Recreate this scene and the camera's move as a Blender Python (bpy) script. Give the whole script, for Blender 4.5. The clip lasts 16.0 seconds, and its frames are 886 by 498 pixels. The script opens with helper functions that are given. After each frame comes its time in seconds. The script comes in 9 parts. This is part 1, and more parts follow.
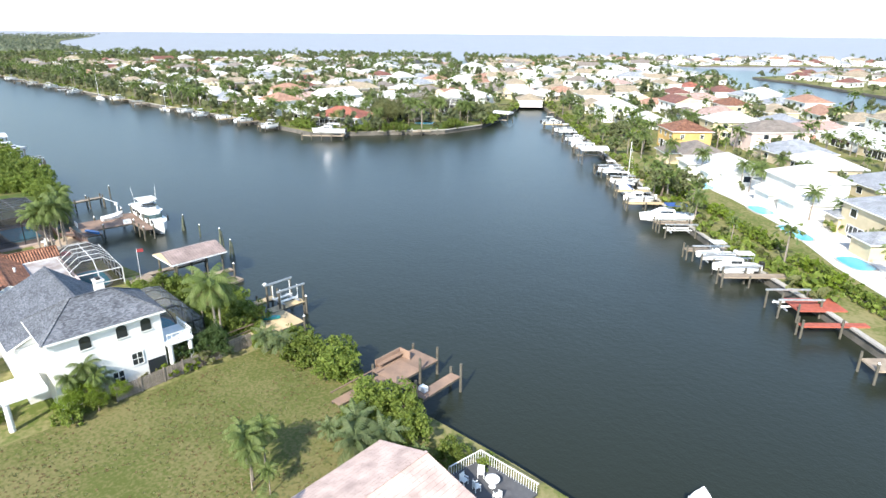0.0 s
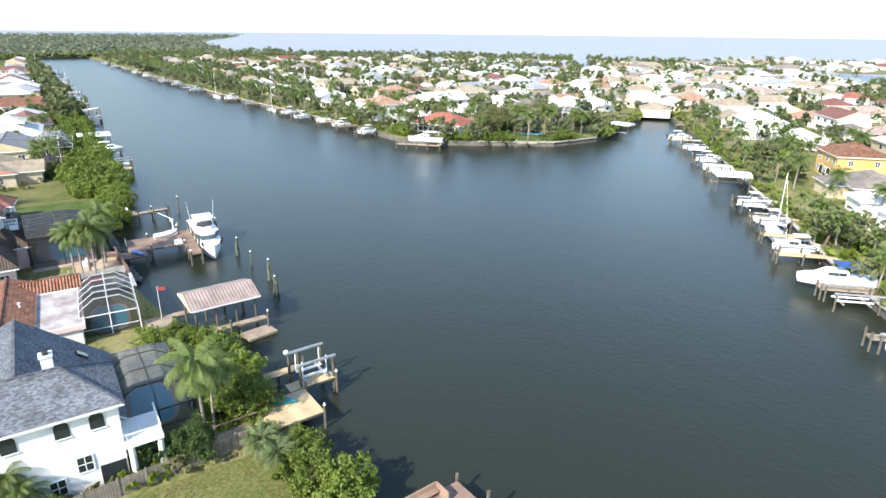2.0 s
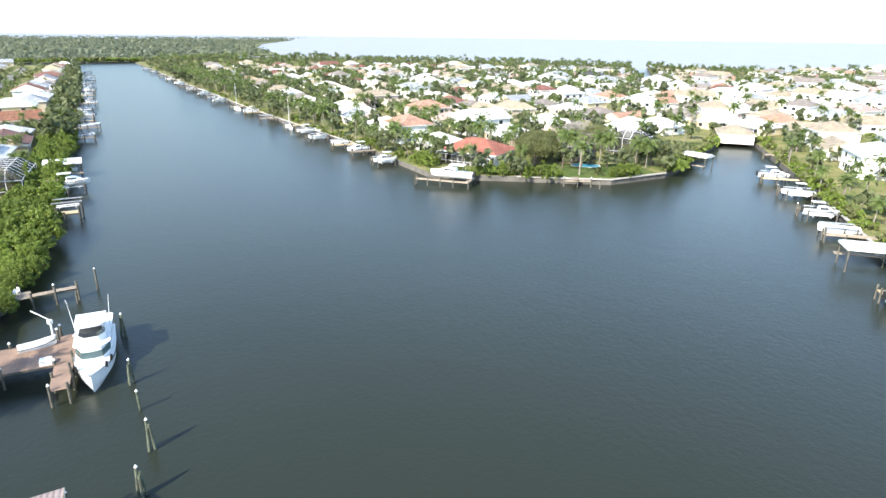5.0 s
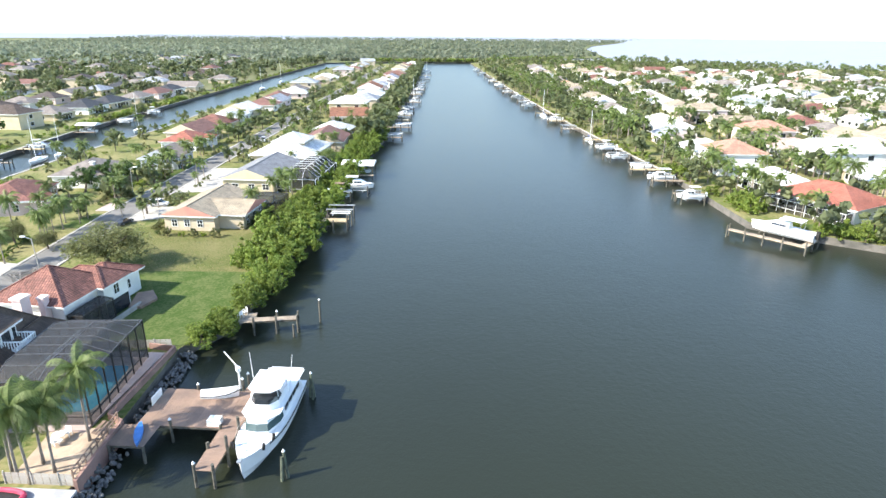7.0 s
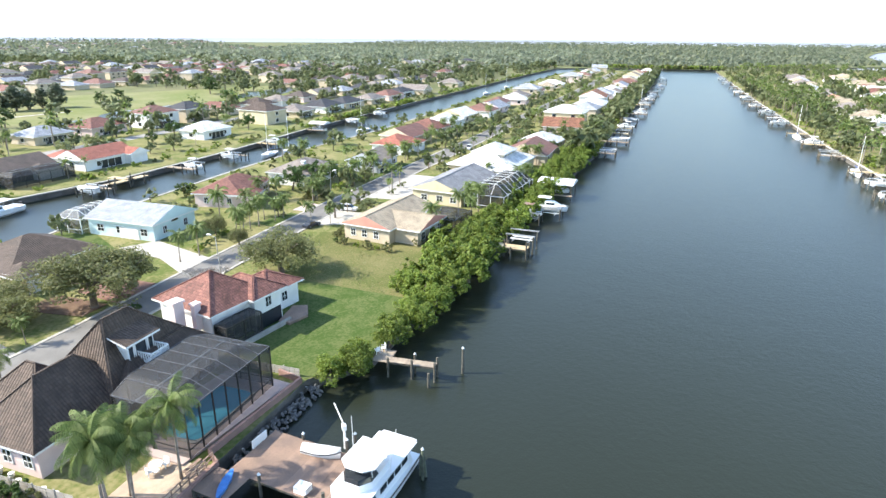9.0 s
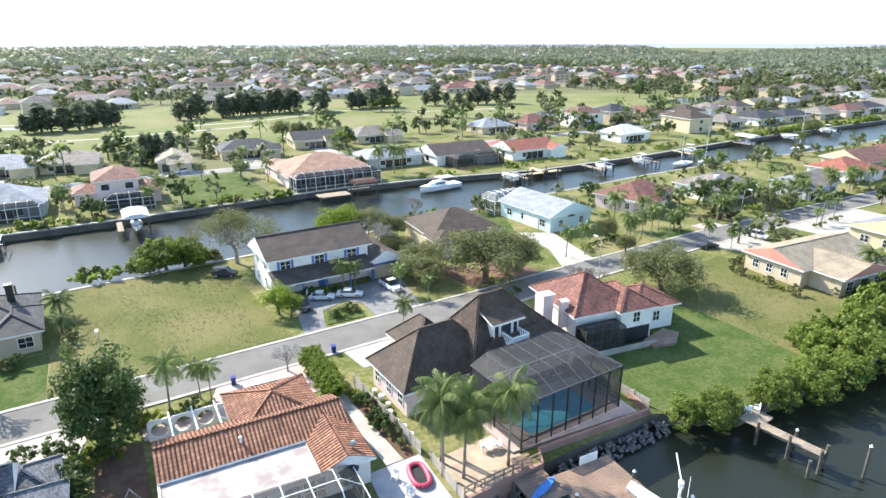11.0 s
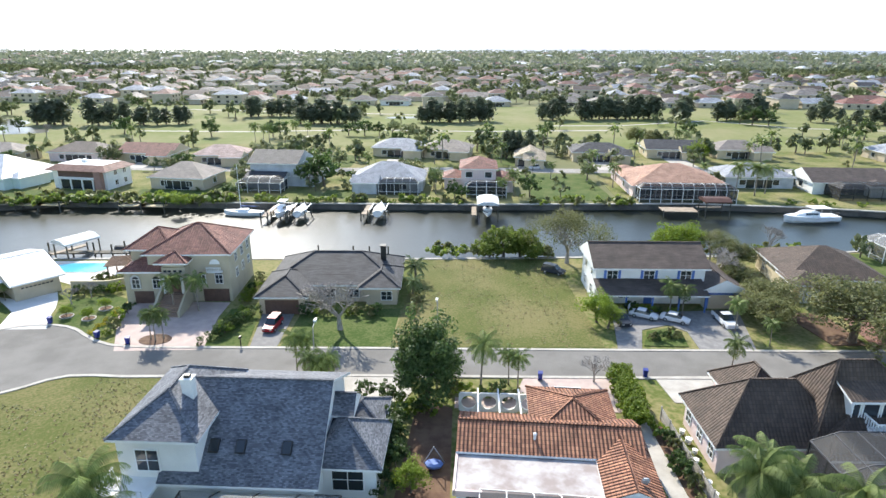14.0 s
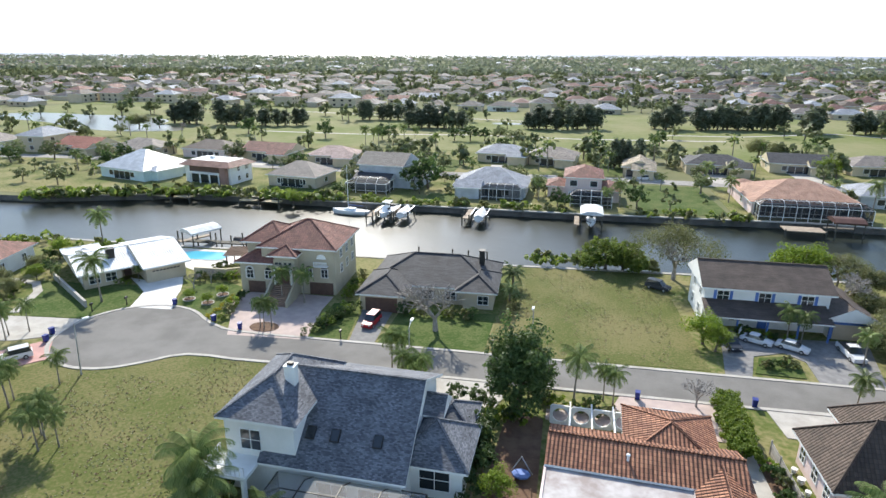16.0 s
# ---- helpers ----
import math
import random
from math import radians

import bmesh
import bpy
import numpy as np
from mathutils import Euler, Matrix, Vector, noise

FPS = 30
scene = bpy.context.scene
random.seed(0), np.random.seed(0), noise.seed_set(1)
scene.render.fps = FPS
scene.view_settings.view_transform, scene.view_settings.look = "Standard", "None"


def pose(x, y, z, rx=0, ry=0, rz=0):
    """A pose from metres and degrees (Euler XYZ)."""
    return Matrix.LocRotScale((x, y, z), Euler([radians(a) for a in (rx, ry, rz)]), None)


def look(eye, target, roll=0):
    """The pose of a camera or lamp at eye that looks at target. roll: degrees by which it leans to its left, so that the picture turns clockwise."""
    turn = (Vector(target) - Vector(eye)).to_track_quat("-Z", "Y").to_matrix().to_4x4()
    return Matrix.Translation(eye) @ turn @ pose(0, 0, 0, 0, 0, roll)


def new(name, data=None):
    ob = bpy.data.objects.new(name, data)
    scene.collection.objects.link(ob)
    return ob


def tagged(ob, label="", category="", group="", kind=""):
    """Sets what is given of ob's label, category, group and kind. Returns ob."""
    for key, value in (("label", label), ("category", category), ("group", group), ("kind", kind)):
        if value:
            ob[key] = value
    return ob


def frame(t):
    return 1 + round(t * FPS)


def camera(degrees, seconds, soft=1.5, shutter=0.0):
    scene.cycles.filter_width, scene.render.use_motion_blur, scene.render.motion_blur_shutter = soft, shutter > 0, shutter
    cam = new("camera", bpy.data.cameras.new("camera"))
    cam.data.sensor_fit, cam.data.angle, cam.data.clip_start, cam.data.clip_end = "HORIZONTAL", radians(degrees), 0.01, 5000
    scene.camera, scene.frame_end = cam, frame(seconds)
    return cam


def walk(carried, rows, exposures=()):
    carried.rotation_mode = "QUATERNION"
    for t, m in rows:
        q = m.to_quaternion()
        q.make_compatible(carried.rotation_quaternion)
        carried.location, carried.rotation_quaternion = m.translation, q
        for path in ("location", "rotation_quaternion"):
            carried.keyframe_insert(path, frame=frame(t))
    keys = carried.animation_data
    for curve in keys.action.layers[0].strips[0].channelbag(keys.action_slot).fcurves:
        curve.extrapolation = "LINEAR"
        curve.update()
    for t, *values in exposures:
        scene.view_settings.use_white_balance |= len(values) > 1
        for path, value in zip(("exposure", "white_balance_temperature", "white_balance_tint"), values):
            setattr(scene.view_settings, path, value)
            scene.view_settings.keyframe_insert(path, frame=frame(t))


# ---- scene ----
# ---- camera and its path: seconds, x, y, z, pitch, roll, yaw ----
cam = camera(72.7, 16.0)
PATH = [
    (0.0, 0.00, 0.00, 36.00, -19.88, -0.42, 45.13),
    (0.5, -2.96, 4.49, 36.00, -19.90, -0.50, 46.43),
    (1.0, -6.22, 8.87, 35.95, -19.89, -0.53, 48.12),
    (1.5, -9.81, 13.37, 35.81, -19.85, -0.48, 51.80),
    (2.0, -13.63, 17.68, 35.81, -19.87, -0.55, 56.19),
    (2.5, -17.67, 21.77, 35.90, -19.85, -0.64, 57.54),
    (3.0, -21.97, 25.76, 36.05, -19.77, -0.69, 57.84),
    (3.2, -23.87, 27.33, 36.04, -19.72, -0.69, 57.88),
    (5.3, -47.10, 46.39, 37.66, -19.56, -0.62, 62.90),
    (5.5, -49.46, 47.74, 37.71, -19.62, -0.64, 65.67),
    (6.0, -55.79, 50.88, 37.57, -19.62, -0.68, 76.62),
    (6.5, -61.77, 53.98, 37.83, -19.73, -0.54, 86.63),
    (7.0, -67.48, 56.52, 38.33, -19.74, -0.52, 90.34),
    (7.5, -72.66, 58.33, 38.66, -19.75, -0.54, 93.34),
    (8.0, -76.97, 59.39, 38.75, -19.64, -0.60, 95.52),
    (8.5, -80.42, 59.92, 38.74, -19.56, -0.51, 102.06),
    (9.0, -82.97, 60.30, 38.68, -19.50, -0.41, 111.59),
    (9.5, -84.89, 60.33, 38.36, -19.45, -0.22, 123.80),
    (10.0, -85.99, 60.14, 38.25, -19.38, -0.08, 135.80),
    (10.2, -86.26, 60.06, 38.15, -19.27, -0.05, 139.80),
    (12.3, -88.02, 57.93, 38.09, -19.07, -0.09, 158.31),
    (12.5, -87.91, 57.86, 38.05, -18.98, -0.18, 159.96),
    (13.0, -87.88, 57.85, 38.07, -18.88, -0.20, 165.92),
    (13.5, -87.83, 57.84, 38.09, -18.80, -0.21, 174.18),
    (14.0, -87.81, 57.84, 38.09, -18.72, -0.21, 182.66),
    (14.5, -87.81, 57.85, 38.09, -18.61, -0.27, 188.03),
    (15.0, -87.81, 57.85, 38.10, -18.49, -0.32, 189.96),
    (15.5, -87.82, 57.86, 38.11, -18.37, -0.27, 191.33),
    (16.0, -87.82, 57.87, 38.11, -18.24, -0.28, 192.60),
]
walk(cam, [(t, pose(x, y, z, 90 + pitch, roll, yaw)) for t, x, y, z, pitch, roll, yaw in PATH],
     [(0.0, 1.42), (3.0, 1.52), (5.5, 1.74), (7.0, 1.82), (10.0, 1.77), (12.5, 1.50), (14.5, 1.31), (16.0, 1.10)])

# ---- world, sun, exposure ----
SUN_DIR = Vector((0.38, -0.92, 0.74)).normalized()
world = bpy.data.worlds.new("sky")
scene.world = world
world.use_nodes = True
wn = world.node_tree.nodes
sky = wn.new("ShaderNodeTexSky")
sky.sky_type, sky.sun_disc = "NISHITA", False
sky.sun_elevation, sky.sun_rotation = radians(36.5), math.atan2(SUN_DIR.x, SUN_DIR.y)
sky.air_density, sky.dust_density, sky.ozone_density = 1.0, 0.55, 1.7
world.node_tree.links.new(sky.outputs[0], wn["Background"].inputs[0])
wn["Background"].inputs[1].default_value = 0.135
sun = new("sun", bpy.data.lights.new("sun", "SUN"))
sun.data.energy, sun.data.angle, sun.data.color = 3.4, radians(0.6), (1.0, 0.95, 0.85)
sun.matrix_world = look(SUN_DIR * 300, (0, 0, 0))

# ---- mesh helpers ----
WATER, LAND = 0.0, 1.5


class G:
    """Gathers vertices and faces of one mesh."""

    def __init__(self):
        self.v, self.f, self.m = [], [], []

    def poly(self, pts, m=0):
        n = len(self.v)
        self.v += [tuple(p) for p in pts]
        self.f.append(tuple(range(n, n + len(pts))))
        self.m.append(m)
        return self

    def solid(self, verts, faces, m=0):
        n = len(self.v)
        self.v += [tuple(p) for p in verts]
        self.f += [tuple(i + n for i in fc) for fc in faces]
        self.m += [m] * len(faces)
        return self

    def box(self, x0, y0, z0, x1, y1, z1, m=0, mat=None):
        p = [(x, y, z) for z in (z0, z1) for x, y in ((x0, y0), (x1, y0), (x1, y1), (x0, y1))]
        if mat is not None:
            p = [mat @ Vector(q) for q in p]
        return self.solid(p, [(3, 2, 1, 0), (4, 5, 6, 7), (0, 1, 5, 4), (1, 2, 6, 5), (2, 3, 7, 6), (3, 0, 4, 7)], m)

    def prism(self, pts, z0, z1, m=0):
        a = sum(p[0] * q[1] - q[0] * p[1] for p, q in zip(pts, list(pts[1:]) + [pts[0]]))
        pts = list(pts) if a > 0 else list(pts)[::-1]
        n = len(pts)
        v = [(p[0], p[1], z0) for p in pts] + [(p[0], p[1], z1) for p in pts]
        f = [tuple(range(n - 1, -1, -1)), tuple(range(n, 2 * n))]
        f += [(i, (i + 1) % n, n + (i + 1) % n, n + i) for i in range(n)]
        return self.solid(v, f, m)

    def tube(self, p, q, r0, r1=None, n=8, m=0, caps=True):
        r1 = r0 if r1 is None else r1
        p, q = Vector(p), Vector(q)
        d = (q - p).normalized()
        a = d.orthogonal().normalized()
        b = d.cross(a)
        ring = [(math.cos(2 * math.pi * i / n), math.sin(2 * math.pi * i / n)) for i in range(n)]
        v = [p + (a * c + b * s) * r0 for c, s in ring] + [q + (a * c + b * s) * r1 for c, s in ring]
        f = [(i, (i + 1) % n, n + (i + 1) % n, n + i) for i in range(n)]
        if caps:
            f += [tuple(range(n - 1, -1, -1)), tuple(range(n, 2 * n))]
        return self.solid(v, f, m)

    def beam(self, p, q, w, h=None, m=0):
        """A square bar from p to q."""
        h = w if h is None else h
        p, q = Vector(p), Vector(q)
        d = (q - p).normalized()
        up = Vector((0, 0, 1)) if abs(d.z) < 0.95 else Vector((1, 0, 0))
        a = d.cross(up).normalized() * (w / 2)
        b = a.cross(d).normalized() * (h / 2)
        v = [p - a - b, p + a - b, p + a + b, p - a + b, q - a - b, q + a - b, q + a + b, q - a + b]
        return self.solid(v, [(3, 2, 1, 0), (4, 5, 6, 7), (0, 1, 5, 4), (1, 2, 6, 5), (2, 3, 7, 6), (3, 0, 4, 7)], m)

    def loft(self, rings, m=0, close=True, caps=True):
        k, n = len(rings[0]), len(self.v)
        v = [p for r in rings for p in r]
        f = []
        for j in range(len(rings) - 1):
            for i in range(k if close else k - 1):
                a, b = j * k + i, j * k + (i + 1) % k
                f.append((a, b, b + k, a + k))
        if caps:
            f += [tuple(range(k - 1, -1, -1)), tuple(range(len(v) - k, len(v)))]
        return self.solid(v, f, m)

    def ball(self, c, rx, ry, rz, seg=8, rings=5, m=0):
        rr = []
        for j in range(1, rings):
            th = math.pi * j / rings
            rr.append([(c[0] + rx * math.sin(th) * math.cos(2 * math.pi * i / seg), c[1] + ry * math.sin(th) * math.sin(2 * math.pi * i / seg), c[2] - rz * math.cos(th)) for i in range(seg)])
        return self.loft(rr, m)


def mesh_of(name, g, mats, uv=False, smooth=False):
    me = bpy.data.meshes.new(name)
    me.from_pydata(g.v, [], g.f)
    mats = mats if isinstance(mats, (list, tuple)) else [mats]
    for mt in mats:
        me.materials.append(mt)
    if len(mats) > 1:
        me.polygons.foreach_set("material_index", g.m)
    if smooth:
        me.polygons.foreach_set("use_smooth", [True] * len(me.polygons))
    if uv:
        lay = me.uv_layers.new(name="metres")
        for p in me.polygons:
            n = p.normal
            u = Vector((-n.y, n.x, 0))
            u = u.normalized() if u.length > 0.02 else Vector((1, 0, 0))
            w = n.cross(u)
            for li in p.loop_indices:
                co = me.vertices[me.loops[li].vertex_index].co
                lay.data[li].uv = (co.dot(u), co.dot(w))
    me.update()
    return me


def thing(name, label, category, m, group="", kind=""):
    """An empty at the base of a thing."""
    ob = new(name)
    ob.empty_display_size = 0.3
    ob.matrix_world = m
    return tagged(ob, label, category, group, kind)


def part(name, g, mat, parent, label="", uv=False, smooth=False, m=None):
    """One mesh under a thing or under a part."""
    ob = new(name, g if isinstance(g, bpy.types.Mesh) else mesh_of(name, g, mat, uv, smooth))
    ob.parent = parent
    if m is not None:
        ob.matrix_basis = m
    if label:
        ob["label"] = label
    return ob


def solo(name, g, mat, label, category, group="", kind="", uv=False, smooth=False, m=None):
    """A thing, or a piece of the setting, of one mesh."""
    ob = new(name, mesh_of(name, g, mat, uv, smooth))
    if m is not None:
        ob.matrix_world = m
    return tagged(ob, label, category, group, kind)


# ---- materials ----
def mat(name, col, rough=0.7, metal=0.0, col2=None, scale=1.5, fine=18.0, bump=0.15, spec=0.4, rand=0.0, detail=4.0, grain=0.45):
    """A surface in two tones, mixed by coarse stains and by fine grain, with a fine relief."""
    mt = bpy.data.materials.new(name)
    mt.use_nodes = True
    nt = mt.node_tree
    nd, ln = nt.nodes, nt.links.new
    bs = nd["Principled BSDF"]
    bs.inputs["Roughness"].default_value, bs.inputs["Metallic"].default_value = rough, metal
    bs.inputs["Specular IOR Level"].default_value = spec
    col2 = col2 or tuple(c * 0.72 for c in col)
    tc = nd.new("ShaderNodeNewGeometry")
    n1, n2 = nd.new("ShaderNodeTexNoise"), nd.new("ShaderNodeTexNoise")
    n1.inputs["Scale"].default_value, n1.inputs["Detail"].default_value = scale, detail
    n2.inputs["Scale"].default_value, n2.inputs["Detail"].default_value = fine, 3.0
    ln(tc.outputs["Position"], n1.inputs["Vector"])
    ln(tc.outputs["Position"], n2.inputs["Vector"])
    ad = nd.new("ShaderNodeMath")
    ad.operation = "MULTIPLY_ADD"
    ad.inputs[1].default_value = grain
    ln(n2.outputs["Fac"], ad.inputs[0])
    ln(n1.outputs["Fac"], ad.inputs[2])
    rm = nd.new("ShaderNodeMapRange")
    rm.inputs["From Min"].default_value, rm.inputs["From Max"].default_value = 0.5 + grain / 2 - 0.17, 0.5 + grain / 2 + 0.16
    ln(ad.outputs[0], rm.inputs["Value"])
    mx = nd.new("ShaderNodeMix")
    mx.data_type = "RGBA"
    mx.inputs["A"].default_value, mx.inputs["B"].default_value = (*col, 1), (*col2, 1)
    ln(rm.outputs["Result"], mx.inputs["Factor"])
    out = mx.outputs["Result"]
    if rand:
        oi, hs = nd.new("ShaderNodeObjectInfo"), nd.new("ShaderNodeHueSaturation")
        mr = nd.new("ShaderNodeMapRange")
        mr.inputs["To Min"].default_value, mr.inputs["To Max"].default_value = 1 - rand, 1 + rand
        ln(oi.outputs["Random"], mr.inputs["Value"])
        ln(mr.outputs["Result"], hs.inputs["Value"])
        ln(out, hs.inputs["Color"])
        out = hs.outputs["Color"]
    ln(out, bs.inputs["Base Color"])
    if bump:
        bp = nd.new("ShaderNodeBump")
        bp.inputs["Strength"].default_value, bp.inputs["Distance"].default_value = bump, 0.05
        ln(ad.outputs[0], bp.inputs["Height"])
        ln(bp.outputs["Normal"], bs.inputs["Normal"])
    return mt


def leaf_mat(name, col, col2, rough=0.55, rand=0.2):
    """Leaves: tone differs from leaf clump to leaf clump and from plant to plant, with some light coming through."""
    mt = bpy.data.materials.new(name)
    mt.use_nodes = True
    nt = mt.node_tree
    nd, ln = nt.nodes, nt.links.new
    bs = nd["Principled BSDF"]
    bs.inputs["Roughness"].default_value = rough
    bs.inputs["Specular IOR Level"].default_value = 0.3
    ge, oi = nd.new("ShaderNodeNewGeometry"), nd.new("ShaderNodeObjectInfo")
    mx = nd.new("ShaderNodeMix")
    mx.data_type = "RGBA"
    mx.inputs["A"].default_value, mx.inputs["B"].default_value = (*col, 1), (*col2, 1)
    ln(ge.outputs["Random Per Island"], mx.inputs["Factor"])
    hs, mr = nd.new("ShaderNodeHueSaturation"), nd.new("ShaderNodeMapRange")
    mr.inputs["To Min"].default_value, mr.inputs["To Max"].default_value = 1 - rand, 1 + rand
    ln(oi.outputs["Random"], mr.inputs["Value"])
    ln(mr.outputs["Result"], hs.inputs["Value"])
    ln(mx.outputs["Result"], hs.inputs["Color"])
    ln(hs.outputs["Color"], bs.inputs["Base Color"])
    tr, ms = nd.new("ShaderNodeBsdfTranslucent"), nd.new("ShaderNodeMixShader")
    ln(hs.outputs["Color"], tr.inputs["Color"])
    ms.inputs[0].default_value = 0.48
    ln(bs.outputs[0], ms.inputs[1])
    ln(tr.outputs[0], ms.inputs[2])
    ln(ms.outputs[0], nd["Material Output"].inputs["Surface"])
    return mt


def roof_mat(name, col, col2, kind, rough=0.75, tile=0.3, course=0.35, depth=0.06):
    """Roof covering in courses that run along the eaves: 'tile' has rounded barrels, 'shingle' flat tabs, 'metal' standing seams."""
    mt = bpy.data.materials.new(name)
    mt.use_nodes = True
    nt = mt.node_tree
    nd, ln = nt.nodes, nt.links.new
    bs = nd["Principled BSDF"]
    bs.inputs["Roughness"].default_value = rough
    bs.inputs["Specular IOR Level"].default_value = 0.3
    uv, sp = nd.new("ShaderNodeUVMap"), nd.new("ShaderNodeSeparateXYZ")
    uv.uv_map = "metres"
    ln(uv.outputs[0], sp.inputs[0])
    br = nd.new("ShaderNodeTexBrick")
    br.offset = 0.5 if kind == "shingle" else 0.0
    br.inputs["Scale"].default_value = 1.0
    br.inputs["Brick Width"].default_value, br.inputs["Row Height"].default_value = (tile * 3, course) if kind == "shingle" else (tile, course)
    br.inputs["Mortar Size"].default_value = 0.012 if kind == "shingle" else 0.03
    br.inputs["Mortar Smooth"].default_value = 0.6
    br.inputs["Color1"].default_value, br.inputs["Color2"].default_value = (*col, 1), (*col2, 1)
    br.inputs["Mortar"].default_value = (*[c * 0.5 for c in col2], 1)
    ln(uv.outputs[0], br.inputs["Vector"])
    ge = nd.new("ShaderNodeNewGeometry")
    no = nd.new("ShaderNodeTexNoise")
    no.inputs["Scale"].default_value, no.inputs["Detail"].default_value = 0.6, 6.0
    ln(ge.outputs["Position"], no.inputs["Vector"])
    rm = nd.new("ShaderNodeMapRange")
    rm.inputs["From Min"].default_value, rm.inputs["From Max"].default_value = 0.3, 0.7
    rm.inputs["To Min"].default_value, rm.inputs["To Max"].default_value = 0.7, 1.15
    ln(no.outputs["Fac"], rm.inputs["Value"])
    hs = nd.new("ShaderNodeHueSaturation")
    ln(rm.outputs["Result"], hs.inputs["Value"])
    ln(br.outputs["Color"], hs.inputs["Color"])
    ln(hs.outputs["Color"], bs.inputs["Base Color"])
    # relief: barrels across the slope, a step at each course
    si, fr, ad = nd.new("ShaderNodeMath"), nd.new("ShaderNodeMath"), nd.new("ShaderNodeMath")
    ml = nd.new("ShaderNodeMath")
    ml.operation = "MULTIPLY"
    ml.inputs[1].default_value = math.pi / tile
    ln(sp.outputs["X"], ml.inputs[0])
    si.operation = "SINE"
    ln(ml.outputs[0], si.inputs[0])
    ab = nd.new("ShaderNodeMath")
    ab.operation = "ABSOLUTE"
    ln(si.outputs[0], ab.inputs[0])
    dv = nd.new("ShaderNodeMath")
    dv.operation = "DIVIDE"
    dv.inputs[1].default_value = course
    ln(sp.outputs["Y"], dv.inputs[0])
    fr.operation = "FRACT"
    ln(dv.outputs[0], fr.inputs[0])
    ad.operation = "MULTIPLY_ADD"
    ad.inputs[1].default_value = {"tile": 1.0, "shingle": 0.0, "metal": 0.6}[kind]
    sb = nd.new("ShaderNodeMath")
    sb.operation = "MULTIPLY"
    sb.inputs[1].default_value = -0.4 if kind != "metal" else 0.0
    ln(fr.outputs[0], sb.inputs[0])
    ln(ab.outputs[0], ad.inputs[0])
    ln(sb.outputs[0], ad.inputs[2])
    bp = nd.new("ShaderNodeBump")
    bp.inputs["Strength"].default_value, bp.inputs["Distance"].default_value = 1.0, depth
    ln(ad.outputs[0], bp.inputs["Height"])
    ln(bp.outputs["Normal"], bs.inputs["Normal"])
    return mt


def screen_mat(name, col, cover):
    """Insect screen: a fine dark net, part of which one sees through."""
    mt = bpy.data.materials.new(name)
    mt.use_nodes = True
    nd, ln = mt.node_tree.nodes, mt.node_tree.links.new
    bs = nd["Principled BSDF"]
    bs.inputs["Base Color"].default_value, bs.inputs["Roughness"].default_value = (*col, 1), 0.7
    tr, ms = nd.new("ShaderNodeBsdfTransparent"), nd.new("ShaderNodeMixShader")
    ms.inputs[0].default_value = cover
    ln(tr.outputs[0], ms.inputs[1])
    ln(bs.outputs[0], ms.inputs[2])
    ln(ms.outputs[0], nd["Material Output"].inputs["Surface"])
    return mt


def water_mat(name, col, rough, waves):
    """Water: a dark body under a glossy, rippled face. waves: pairs of size (per metre) and height."""
    mt = bpy.data.materials.new(name)
    mt.use_nodes = True
    nd, ln = mt.node_tree.nodes, mt.node_tree.links.new
    bs = nd["Principled BSDF"]
    bs.inputs["Roughness"].default_value, bs.inputs["IOR"].default_value = rough, 1.333
    bs.inputs["Specular IOR Level"].default_value = 0.5
    ge = nd.new("ShaderNodeNewGeometry")
    no = nd.new("ShaderNodeTexNoise")
    no.inputs["Scale"].default_value, no.inputs["Detail"].default_value = 0.02, 4.0
    ln(ge.outputs["Position"], no.inputs["Vector"])
    mx = nd.new("ShaderNodeMix")
    mx.data_type = "RGBA"
    mx.inputs["A"].default_value, mx.inputs["B"].default_value = (*col, 1), (*[c * 1.35 for c in col], 1)
    ln(no.outputs["Fac"], mx.inputs["Factor"])
    ln(mx.outputs["Result"], bs.inputs["Base Color"])
    last = None
    for size, high in waves:
        w = nd.new("ShaderNodeTexNoise")
        w.inputs["Scale"].default_value, w.inputs["Detail"].default_value = size, 2.0
        ln(ge.outputs["Position"], w.inputs["Vector"])
        b = nd.new("ShaderNodeBump")
        b.inputs["Strength"].default_value, b.inputs["Distance"].default_value = 1.0, high
        ln(w.outputs["Fac"], b.inputs["Height"])
        if last:
            ln(last.outputs["Normal"], b.inputs["Normal"])
        last = b
    ln(last.outputs["Normal"], bs.inputs["Normal"])
    return mt


def glass_mat(name, col, rough=0.08):
    mt = bpy.data.materials.new(name)
    mt.use_nodes = True
    bs = mt.node_tree.nodes["Principled BSDF"]
    bs.inputs["Base Color"].default_value, bs.inputs["Roughness"].default_value = (*col, 1), rough
    bs.inputs["Specular IOR Level"].default_value = 0.8
    return mt


M_water = water_mat("canal_water", (0.0165, 0.0200, 0.0125), 0.29, [(0.22, 0.03), (1.3, 0.028), (4.2, 0.018)])
# pale base colour holds the sky's glitter on the bay
M_sea = water_mat("sky_bright_bay_water", (0.23, 0.235, 0.25), 0.5, [(0.2, 0.12), (1.0, 0.05)])
M_pool = water_mat("pool_water", (0.085, 0.36, 0.46), 0.05, [(2.0, 0.02)])
M_pond = M_water
M_ground = mat("lawn_mixed", (0.100, 0.125, 0.032), 0.95, col2=(0.23, 0.205, 0.095), scale=0.15, fine=1.8, bump=0.3, spec=0.1, grain=0.9)
M_lawn = mat("lawn_green", (0.050, 0.085, 0.018), 0.95, col2=(0.104, 0.124, 0.042), scale=0.35, fine=3.0, bump=0.35, spec=0.1, grain=1.0)
